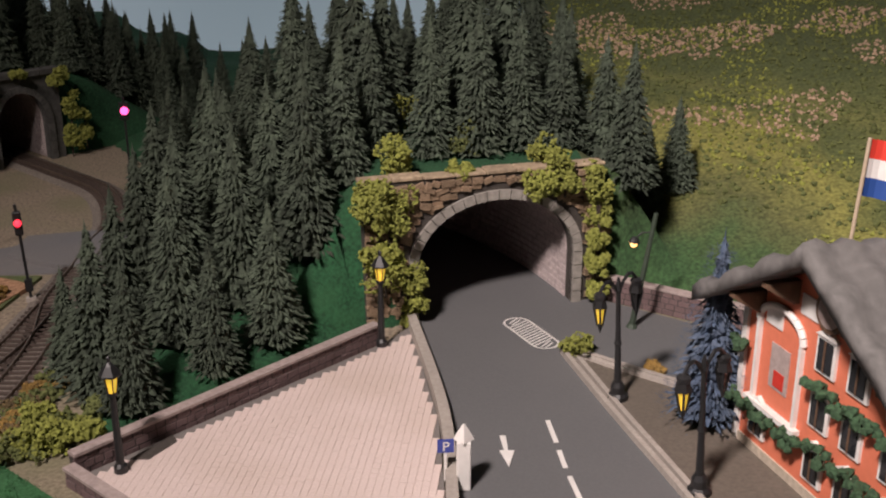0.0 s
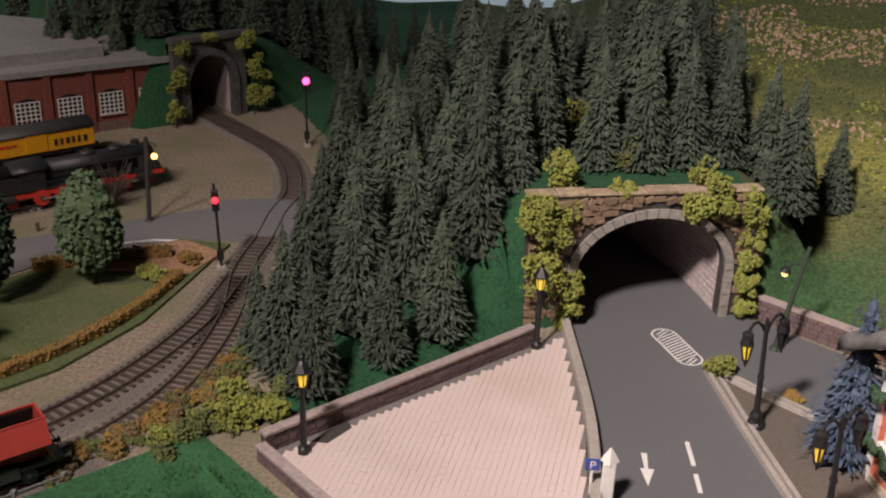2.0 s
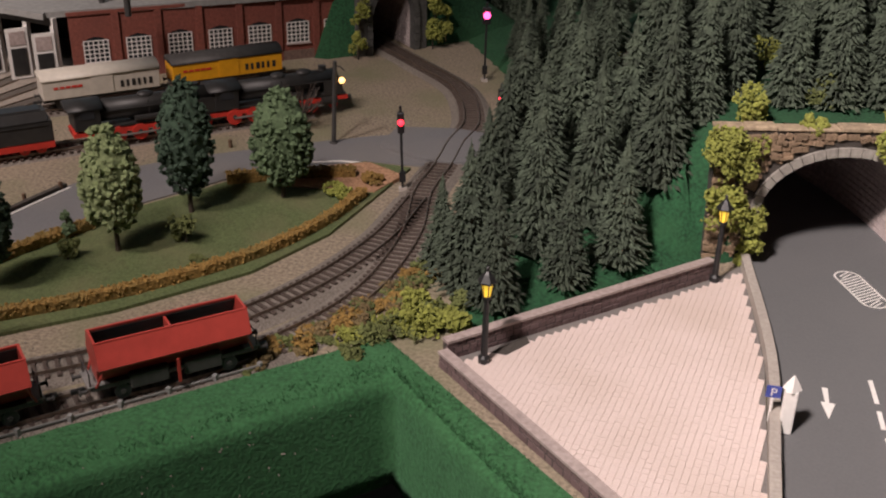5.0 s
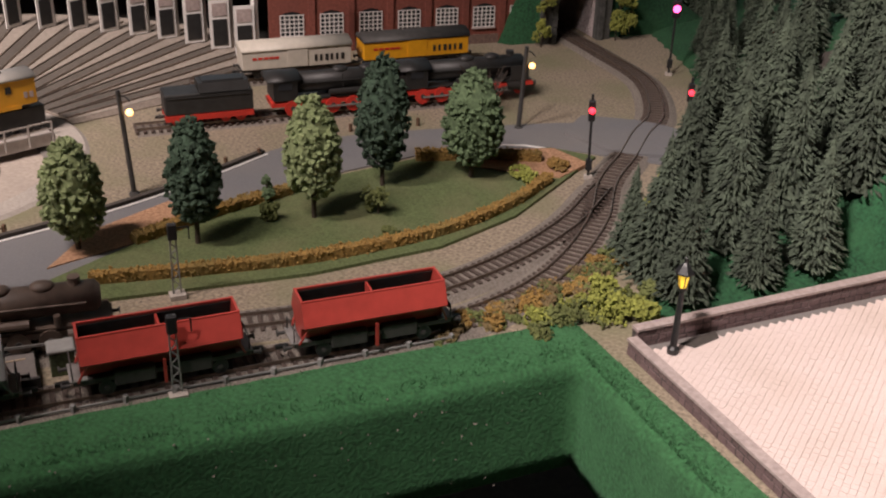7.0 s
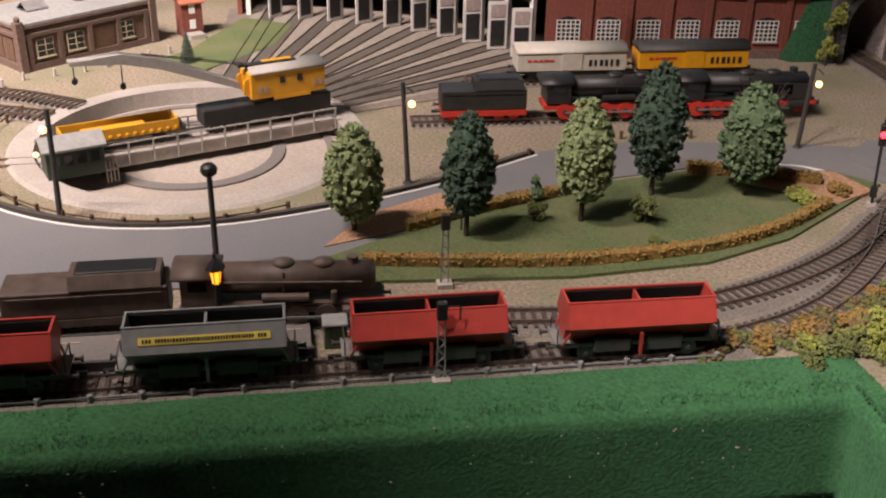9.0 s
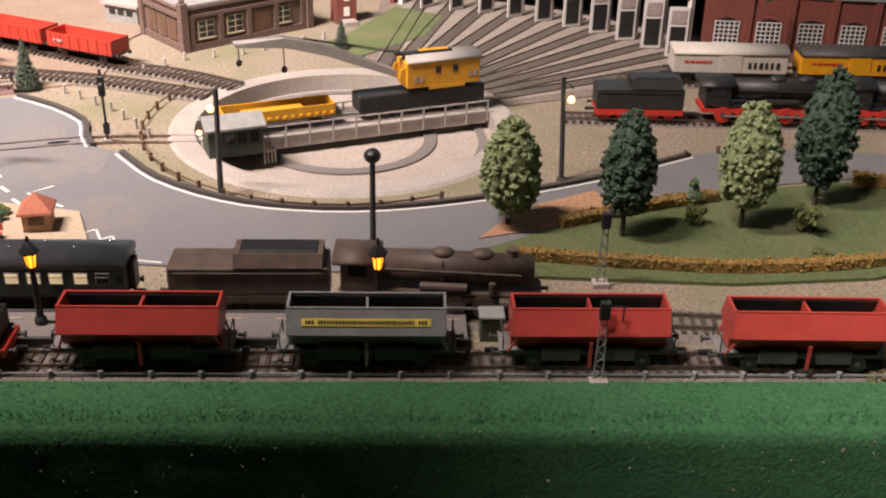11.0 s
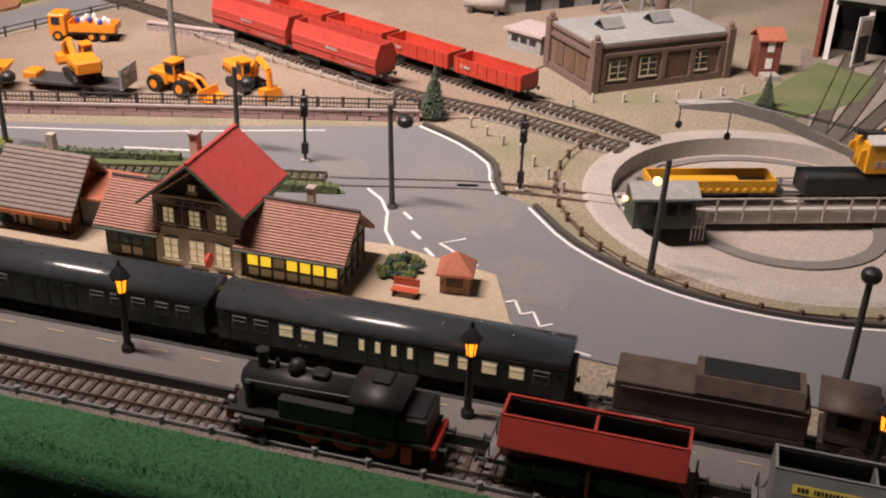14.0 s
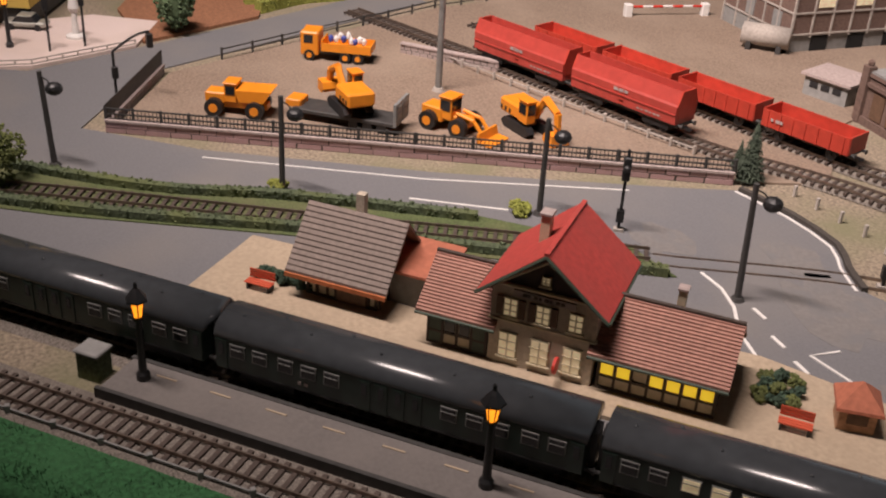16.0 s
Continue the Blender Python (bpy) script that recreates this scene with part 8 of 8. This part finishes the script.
# creepers on the railway portal
for k, (a, z, r, h) in enumerate(((-0.055, 0.0, 0.012, 0.05), (-0.052, 0.04, 0.014, 0.05), (-0.045, 0.085, 0.014, 0.03), (0.055, 0.0, 0.014, 0.05), (0.058, 0.04, 0.016, 0.05), (0.045, 0.085, 0.015, 0.03), (0.0, 0.105, 0.012, 0.012), (0.075, 0.01, 0.014, 0.06))):
    p = Vector((-0.500, 1.262, 0)) + Vector((0.6947, 0.7193, 0)) * a + Vector((0.7193, -0.6947, 0)) * 0.008
    bush(p.x, p.y, z, r, h, M["bush"], "yellow-green creeper on the railway tunnel portal", 190 + k, 160, "creeper", "rail portal creepers")
for k in range(22):
    x, y = bs.uniform(-0.24, 0.1), bs.uniform(0.85, 1.15)
    if hill_distance(x, y) > 0.05:
        bush(x, y, ground_z(x, y) - 0.003, bs.uniform(0.008, 0.016), bs.uniform(0.02, 0.05), M["bush"] if k % 2 else M["bushd"], "yellow-green shrub between the firs", 220 + k, 90, group="forest shrubs")


def meadow_tufts():
    """Flock clumps and fallen leaves on the meadow slope."""
    for name, mtl, n, seed, lo, hi, label in (("meadow_tufts", "bush", 5000, 51, 0.0010, 0.0032, "yellow-green flock tufts on the meadow"), ("meadow_tufts", "bushd", 9000, 52, 0.0012, 0.0042, "olive flock tufts on the meadow"), ("fallen_leaves", "leaves", 6500, 53, 0.0014, 0.0032, "pale brown fallen leaves on the slope")):
        rg = random.Random(seed)

        def f(r):
            while True:
                x, y = r.uniform(0.12, 1.0), r.uniform(0.80, 1.75)
                if x - 0.13 < 0.35 * (0.86 - y) or hill_distance(x, y) < 0.06:
                    continue
                q = noise.noise(Vector((x * 8, y * 8, seed)))
                s = hill_distance(x, y)
                if mtl == "leaves" and (q < 0.10 or s < 0.26):
                    continue
                if mtl == "bushd" and s < 0.13:
                    continue
                if mtl == "bush" and (q < 0.05 or s < 0.10):
                    continue
                return (x, y, hill_height(x, y) + 0.001)
        me = spray(seed, n, f, lo, hi)
        me.name = name
        me.materials.append(M[mtl])
        tagged(new(name, me), label, "grass", "", "stuff")


meadow_tufts()


def hedge(name, pts, w, h, material, label, n, seed):
    ln = smooth_line(pts, 0.008)
    t = thing(name, label, "hedge")
    part("core", beam(bmesh.new(), ln, w * 0.8, 0.0, h * 0.9), material, t)
    ns = normals(ln)

    def f(r):
        i = r.randrange(len(ln) - 1)
        p = ln[i].lerp(ln[i + 1], r.random()) + ns[i] * w * 0.5 * r.uniform(-1, 1)
        return (p.x, p.y, h * (r.random() ** 0.5))
    me = spray(seed, n, f, 0.0009, 0.0020)
    me.materials.append(material)
    c = new("foliage", me)
    c.parent = t


hedge("hedge", [(-0.615, 0.452), (-0.545, 0.508), (-0.478, 0.570), (-0.415, 0.655), (-0.383, 0.735), (-0.372, 0.805)], 0.010, 0.0125, M["hedge"], "clipped ochre hedge along the lawn's front", 2600, 61)
hedge("hedge", [(-0.628, 0.520), (-0.600, 0.600), (-0.570, 0.665)], 0.012, 0.012, M["hedge"], "clipped ochre hedge behind the lawn", 900, 62)
hedge("hedge", [(-0.505, 0.790), (-0.445, 0.825), (-0.395, 0.845)], 0.012, 0.014, M["hedge"], "clipped ochre hedge at the lawn's far corner", 900, 63)
hedge("hedge", [(-1.70, -0.62), (-1.381, -0.214), (-1.300, -0.052), (-1.225, 0.085)], 0.010, 0.010, M["hedgeg"], "low green hedge between road and branch track", 1800, 64)
hedge("hedge", [(-1.55, -0.62), (-1.322, -0.223), (-1.245, -0.062), (-1.165, 0.085), (-1.105, 0.190)], 0.010, 0.010, M["hedgeg"], "low green hedge behind the station", 1800, 65)
sheet("verge", [(-1.72, -0.64), (-1.389, -0.218), (-1.306, -0.055), (-1.23, 0.090), (-1.150, 0.185), (-1.100, 0.195), (-1.158, 0.080), (-1.238, -0.066), (-1.315, -0.230), (-1.55, -0.64)], 0.0026, M["lawn"], "olive grass verge of the branch track")
for k, (x, y, r, h, mm) in enumerate(((-0.480, 0.665, 0.014, 0.034, "bushd"), (-0.555, 0.605, 0.010, 0.022, "bushd"), (-0.578, 0.640, 0.008, 0.030, "leafm"), (-0.375, 0.835, 0.012, 0.014, "hedge"), (-0.395, 0.80, 0.014, 0.012, "bush"), (-1.320, -0.058, 0.010, 0.008, "bush"), (-1.228, 0.125, 0.010, 0.010, "bush"), (-0.45, 0.63, 0.01, 0.006, "bushd"))):
    bush(x, y, 0.002, r, h, M[mm], "small flock shrub on the lawn", 300 + k, 130, group="lawn shrubs")
bush(-1.385, -0.275, 0, 0.030, 0.062, M["bushd"], "round olive conifer bush at the track end", 320, 520, "round_bush")
for k in range(9):
    a = k * 0.7
    bush(*sp(0.075 + 0.010 * (k % 3), 0.185 + 0.012 * (k // 3)), 0.0045, 0.006, 0.008, M["leafd"] if k % 2 else M["bushd"], "little garden shrub beside the station", 330 + k, 60, group="station garden shrubs")
for k in range(6):
    bush(*sp(-0.272 + 0.009 * k, 0.172 + 0.003 * (k % 2)), 0.0045, 0.006, 0.008, M["leafd"], "little dark shrub behind the bench", 345 + k, 60, group="station garden shrubs")
bare = thing("dead_tree", "bare dark twiggy bush beside the sidings", "bush", pose(-0.505, 0.955, 0))
bb = bmesh.new()
for k in range(46):
    a, e = bs.uniform(0, 6.28), bs.uniform(0.2, 1.0)
    p = Vector((0.012 * math.cos(a), 0.012 * math.sin(a), bs.uniform(0.01, 0.03)))
    rod(bb, (p.x * 0.2, p.y * 0.2, p.z * 0.3), p, 0.0009, 0.0006, 4)
    rod(bb, p, p * 1.2 + Vector((0.014 * math.cos(a + e), 0.014 * math.sin(a + e), bs.uniform(0.004, 0.022))), 0.0007, 0.0004, 4)
part("brushwood", bb, M["timber"], bare)

tuft = thing("tinsel_plant", "spiky silver-blue tinsel plant on the hilltop", "plant", pose(0.062, 1.12, ground_z(0.062, 1.12) - 0.002))
part("stem", cy((0, 0, 0), (0, 0, 0.090), 0.0022, 0.0012, 7), M["trunk"], tuft)
spikes = bmesh.new()
for k in range(260):
    a, e = bs.uniform(0, 6.283), bs.uniform(-0.3, 1.4)
    d = Vector((math.cos(a) * math.cos(e), math.sin(a) * math.cos(e), math.sin(e)))
    p = Vector((0, 0, bs.uniform(0.060, 0.092)))
    rod(spikes, p, p + d * bs.uniform(0.014, 0.028), 0.0005, 0.0002, 3, False)
part("needle_tuft", spikes, M["tinsel"], tuft, "thin silvery blue needles")
blue = conifer(77, "blue-grey tinsel spruce beside the orange inn", M["bluetree"], "blue_spruce", "")
put(blue, 0.172, 0.622, 0.0035, 0.128, 30, 0.92)
bt = thing("tinsel", "stray silver-blue needles on the spruce", "needles", pose(0.170, 0.618, 0.0035))
bm = bmesh.new()
for k in range(900):
    z = bs.uniform(0.008, 0.122)
    r, a = 0.030 * (1 - z / 0.132) + 0.003, bs.uniform(0, 6.283)
    p = Vector((r * math.cos(a), r * math.sin(a), z))
    q = p + Vector((math.cos(a), math.sin(a), bs.uniform(-0.7, 0.7))) * bs.uniform(0.002, 0.007)
    s = Vector((-math.sin(a), math.cos(a), 0)) * 0.0003
    bm.faces.new([bm.verts.new(v) for v in (p - s, p + s, q)])
part("needles", bm, M["bluetree"], blue).matrix_parent_inverse = blue.matrix_basis.inverted() @ bt.matrix_basis
bpy.data.objects.remove(bt)


# ---- works yard machines ----
def tyre(t, x, y, r, w=0.007):
    o = part("wheel", cy((x, y - w / 2, r), (x, y + w / 2, r), r, None, 18), M["black"], t)
    s = 1 if y > 0 else -1
    part("rim", cy((x, y, r), (x, y + s * (w / 2 + 0.0006), r), r * 0.5, None, 12), M["orange"], o)


def tracks(t, x0, x1, yo, w, h):
    for s in (-1, 1):
        prof = [(x0 + h / 2, 0), (x1 - h / 2, 0), (x1, h / 2), (x1 - h / 2, h), (x0 + h / 2, h), (x0, h / 2)]
        part("crawler_track", prism(bmesh.new(), prof, s * yo - w / 2, s * yo + w / 2, XZ), M["black"], t)


def cabin_box(t, x0, x1, y0, y1, z0, z1):
    c = part("cab", bx(x0, x1, y0, y1, z0, z1, 0.0008), M["orange"], t)
    e = 0.0004
    part("cab_glass", bx(x0 - e, x1 + e, y0 + 0.0015, y1 - 0.0015, z0 + (z1 - z0) * 0.42, z1 - 0.002), M["glass"], c)
    part("cab_glass", bx(x0 + 0.0015, x1 - 0.0015, y0 - e, y1 + e, z0 + (z1 - z0) * 0.42, z1 - 0.002), M["glass"], c)
    part("cab_roof", bx(x0 - 0.001, x1 + 0.001, y0 - 0.001, y1 + 0.001, z1, z1 + 0.0016, 0.0005), M["orange"], c)


def dump_truck(m):
    t = thing("dumper", "orange articulated dumper with big black tyres", "machine", m)
    part("chassis", bx(-0.030, 0.028, -0.006, 0.006, 0.007, 0.013), M["orange"], t)
    part("bonnet", bx(-0.032, -0.012, -0.009, 0.009, 0.012, 0.022, 0.001), M["orange"], t)
    cabin_box(t, -0.013, -0.001, -0.009, 0.009, 0.013, 0.031)
    part("skip", prism(bmesh.new(), [(0.002, 0.016), (0.026, 0.016), (0.034, 0.028), (-0.001, 0.027)], -0.013, 0.013, XZ), M["orange"], t)
    for x in (-0.022, 0.018):
        for y in (-0.013, 0.013):
            tyre(t, x, y, 0.0088)


def wheel_loader(m):
    t = thing("wheel_loader", "orange wheel loader with lowered bucket", "machine", m)
    part("rear_body", bx(-0.032, -0.008, -0.010, 0.010, 0.008, 0.022, 0.0012), M["orange"], t)
    cabin_box(t, -0.012, 0.002, -0.009, 0.009, 0.012, 0.033)
    part("front_frame", bx(0.0, 0.020, -0.006, 0.006, 0.008, 0.017, 0.001), M["orange"], t)
    for s in (-1, 1):
        part("lift_arm", rod(rod(bmesh.new(), (0.006, s * 0.006, 0.020), (0.026, s * 0.006, 0.017), 0.002), (0.026, s * 0.006, 0.017), (0.037, s * 0.006, 0.005), 0.002), M["orange"], t)
    part("bucket", prism(bmesh.new(), [(0.036, 0.001), (0.052, 0.0005), (0.052, 0.0015), (0.040, 0.003), (0.038, 0.011), (0.036, 0.011)], -0.016, 0.016, XZ), M["orange"], t)
    for x in (-0.021, 0.013):
        for y in (-0.013, 0.013):
            tyre(t, x, y, 0.0092)


def excavator(m, boom=((0.006, 0.016), (0.020, 0.038), (0.040, 0.030), (0.043, 0.008)), label="orange tracked excavator with bent digging arm"):
    t = thing("excavator", label, "machine", m)
    tracks(t, -0.024, 0.022, 0.011, 0.008, 0.010)
    part("turntable_ring", cy((0, 0, 0.008), (0, 0, 0.013), 0.009), M["darkgrey"], t)
    part("engine_house", bx(-0.030, 0.004, -0.014, 0.014, 0.013, 0.027, 0.002), M["orange"], t)
    for k in range(3):
        part("grille", bx(-0.027 + k * 0.007, -0.024 + k * 0.007, -0.0146, 0.0146, 0.016, 0.020), M["black"], t)
    cabin_box(t, 0.002, 0.016, -0.014, -0.003, 0.013, 0.034)
    for (x0, z0), (x1, z1) in zip(boom, boom[1:]):
        b = bmesh.new()
        rod(b, (x0, 0.004, z0), (x1, 0.004, z1), 0.0042, 0.0034, 6)
        part("boom", b, M["orange"], t)
    x, z = boom[-1]
    part("bucket", prism(bmesh.new(), [(x - 0.008, z + 0.003), (x + 0.005, z + 0.004), (x + 0.006, z - 0.007), (x - 0.004, z - 0.008), (x - 0.010, z - 0.003)], -0.006, 0.014, XZ), M["orange"], t)
    part("hydraulic_ram", rod(bmesh.new(), (0.008, 0.004, 0.022), (0.028, 0.004, 0.037), 0.0014), M["steel"], t)


def tipper(m):
    t = thing("tipper_truck", "orange tipper lorry loaded with pale sacks", "lorry", m)
    part("chassis", bx(-0.034, 0.038, -0.007, 0.007, 0.007, 0.011), M["darkgrey"], t)
    cab = part("cab", bx(-0.038, -0.018, -0.0135, 0.0135, 0.006, 0.032, 0.0012), M["orange"], t)
    part("windscreen", bx(-0.0386, -0.037, -0.0115, 0.0115, 0.020, 0.029), M["glass"], cab)
    for s in (-1, 1):
        part("side_window", bx(-0.034, -0.024, s * 0.0137 - 0.0003, s * 0.0137 + 0.0003, 0.020, 0.029), M["glass"], cab)
    b = part("tipper_body", bx(-0.014, 0.040, -0.0135, 0.0135, 0.012, 0.0135), M["orange"], t)
    for s in (-1, 1):
        part("tipper_side", bx(-0.014, 0.040, s * 0.0135 - 0.0007, s * 0.0135 + 0.0007, 0.012, 0.021), M["orange"], b)
    part("tipper_end", bx(-0.0147, -0.0133, -0.0135, 0.0135, 0.012, 0.024), M["orange"], b)
    part("tipper_end", bx(0.0393, 0.0407, -0.0135, 0.0135, 0.012, 0.021), M["orange"], b)
    rg = random.Random(3)
    for k in range(9):
        part("sack", ball(bmesh.new(), (-0.006 + 0.0045 * k, rg.uniform(-0.007, 0.007), 0.021 + rg.uniform(0, 0.005)), 0.0042, 1, (0.8, 0.8, 1.2), 0.3, rg), M["white"] if k % 3 else M["sign"], t)
    for x in (-0.028, 0.012, 0.026):
        for y in (-0.0115, 0.0115):
            tyre(t, x, y, 0.0062, 0.005)


def low_loader(m):
    t = thing("low_loader", "dark grey low-loader trailer with raised ramp", "trailer", m)
    part("deck", bx(-0.056, 0.048, -0.0155, 0.0155, 0.008, 0.012, 0.0006), M["darkgrey"], t)
    for y in (-0.0095, 0.0095):
        r = part("ramp", bx(0.047, 0.050, y - 0.0085, y + 0.0085, 0.010, 0.032), M["grey"], t)
        part("ramp_slot", bx(0.0503, 0.0508, y - 0.005, y + 0.005, 0.016, 0.0215), M["concrete"], r)
        part("ramp_slot", bx(0.0503, 0.0508, y - 0.005, y + 0.005, 0.0235, 0.029), M["concrete"], r)
    for x in (0.006, 0.020, 0.034):
        for y in (-0.013, 0.013):
            o = part("wheel", cy((x, y - 0.002, 0.0048), (x, y + 0.002, 0.0048), 0.0048), M["black"], t)
    part("gooseneck", bx(-0.066, -0.050, -0.010, 0.010, 0.010, 0.018, 0.001), M["orange"], t)


dump_truck(pose(-1.496, -0.052, 0.002, 0, 0, 62))
low_loader(pose(-1.447, 0.046, 0.002, 0, 0, 52))
excavator(pose(-1.450, 0.044, 0.0145, 0, 0, 185), ((0.006, 0.018), (0.022, 0.036), (0.040, 0.028), (0.046, 0.012)), "orange excavator loaded on the trailer")
wheel_loader(pose(-1.408, 0.135, 0.002, 0, 0, 35))
excavator(pose(-1.392, 0.205, 0.002, 0, 0, 10))
tipper(pose(-1.632, 0.082, 0.002, 0, 0, 62))

# ---- the far town corner ----
sheet("pavement", [(-1.675, -0.30), (-1.668, -0.235), (-1.715, -0.125), (-1.80, -0.09), (-1.84, -0.16), (-1.80, -0.40)], 0.0042, M["pave"], "pale pink paved corner with a railing")
post_fence("corner_railing", [(-1.677, -0.30), (-1.672, -0.235), (-1.718, -0.125)], "low pale railing round the paved corner", 0.016, 0.010, (0.005, 0.0092), 0.0008, "concrete")
sheet("field", [(-1.73, -0.115), (-1.80, 0.03), (-2.02, 0.10), (-2.05, -0.06), (-1.86, -0.13)], 0.004, M["dirt"], "reddish-brown ploughed field beside the road")
hedge("hedge", [(-1.825, 0.035), (-1.86, 0.10), (-1.875, 0.17), (-1.95, 0.15), (-1.94, 0.05), (-1.85, 0.03)], 0.016, 0.016, M["bush"], "clipped yellow hedge round a garden", 1500, 66)


def town():
    t = thing("town_house", "yellow town house with dark shop front", "house", pose(-1.86, -0.36, 0.004, 0, 0, 68))
    part("wall", bx(-0.05, 0.14, 0, 0.12, 0.020, 0.10), M["townyellow"], t)
    part("shop_front", bx(-0.05, 0.14, 0.004, 0.12, 0, 0.020), M["darkgrey"], t)
    part("awning", extrude_x(bmesh.new(), [(-0.025, 0.020), (0.0, 0.030), (0.0, 0.032), (-0.025, 0.022)], -0.03, 0.11), M["townyellow"], t)
    for x in (-0.02, 0.02, 0.06, 0.10):
        part("window_pane", bx(x - 0.010, x + 0.010, -0.001, 0, 0.045, 0.070), M["glass"], t)
    c = thing("car", "silver-green parked car before the yellow house", "car", pose(-1.800, -0.235, 0.0042, 0, 0, 68))
    part("body", bx(-0.024, 0.024, -0.0095, 0.0095, 0.003, 0.0095, 0.0018), M["silver"], c)
    part("cabin", prism(bmesh.new(), [(-0.014, 0.0092), (0.015, 0.0092), (0.009, 0.0155), (-0.008, 0.0155)], -0.0085, 0.0085, XZ), M["glass"], c)
    part("roof", bx(-0.008, 0.009, -0.0085, 0.0085, 0.0152, 0.0165, 0.0006), M["silver"], c)
    for x in (-0.015, 0.015):
        for y in (-0.009, 0.009):
            part("wheel", cy((x, y - 0.0015, 0.0036), (x, y + 0.0015, 0.0036), 0.0036), M["black"], c)
    st = thing("statue", "small white statue on a round base", "statue", pose(-1.755, -0.185, 0.004))
    part("statue_body", lathe(bmesh.new(), [(0.011, 0), (0.011, 0.003), (0.004, 0.005), (0.003, 0.028), (0.006, 0.034), (0.004, 0.046), (0.001, 0.052)], 12), M["white"], st)
    s = thing("traffic_light", "black traffic light on a curved arm", "traffic light", pose(-1.548, -0.162, 0.0015, 0, 0, 100))
    part("mast", cy((0, 0, 0), (0, 0, 0.052), 0.0014), M["black"], s)
    part("base", cy((0, 0, 0), (0, 0, 0.003), 0.005), M["black"], s)
    b = bmesh.new()
    pts = [(0.03 * f * 1.2, 0, 0.052 + 0.016 * math.sin(f * 1.57)) for f in (0, .25, .5, .75, 1)]
    for p, q in zip(pts, pts[1:]):
        rod(b, p, q, 0.0012, None, 6)
    part("arm", b, M["black"], s)
    part("light_box", bx(0.033, 0.039, -0.003, 0.003, 0.052, 0.066, 0.0008), M["black"], s)
    part("light_box", bx(-0.003, 0.003, -0.0045, 0.0, 0.026, 0.038, 0.0008), M["black"], s)
    for x, y in ((-1.712, -0.215), (-1.722, -0.178)):
        q = thing("traffic_post", "black signal post at the paved corner", "post", pose(x, y, 0.004))
        part("mast", cy((0, 0, 0), (0, 0, 0.06), 0.0013), M["black"], q)
        part("light_box", bx(-0.003, 0.003, -0.003, 0.003, 0.045, 0.060, 0.0008), M["black"], q)
    lamp = lantern("street_lamp", "black lantern with glowing glass in the town", 0.070, pose(-1.735, -0.255, 0.004), M["amber"], "")
    leafy(-1.755, -0.075, 0.075, 0.022, 0.006, M["leafm"], "bushy green tree at the field corner", 36, 420)


town()
for k, (x, y, r) in enumerate(((-1.03, 0.28, 0.035), (-1.10, 0.30, 0.022), (-0.90, 0.26, 0.03), (-1.155, 0.215, 0.02))):
    rg = random.Random(400 + k)
    poly = [(x + r * (1 + 0.35 * rg.uniform(-1, 1)) * math.cos(a * 0.3927) * 1.3, y + r * (1 + 0.35 * rg.uniform(-1, 1)) * math.sin(a * 0.3927)) for a in range(16)]
    sheet("road_stain", poly, 0.00165, STAIN, "faint brown stain on the road surface", 0.0003)


def scatter_stones():
    """Loose grit on the sandy ground by the tracks."""
    def f(rg):
        while True:
            x, y = rg.uniform(-1.25, -0.25), rg.uniform(-0.1, 1.25)
            if (x - TC[0]) ** 2 + (y - TC[1]) ** 2 < 0.19 ** 2:
                continue
            return (x, y, 0.0004)
    me = spray(91, 2600, f, 0.0004, 0.0011)
    me.name = "grit"
    me.materials.append(M["ballast"])
    tagged(new("grit", me), "loose grey grit on the sandy ground", "grit", "", "stuff")


scatter_stones()
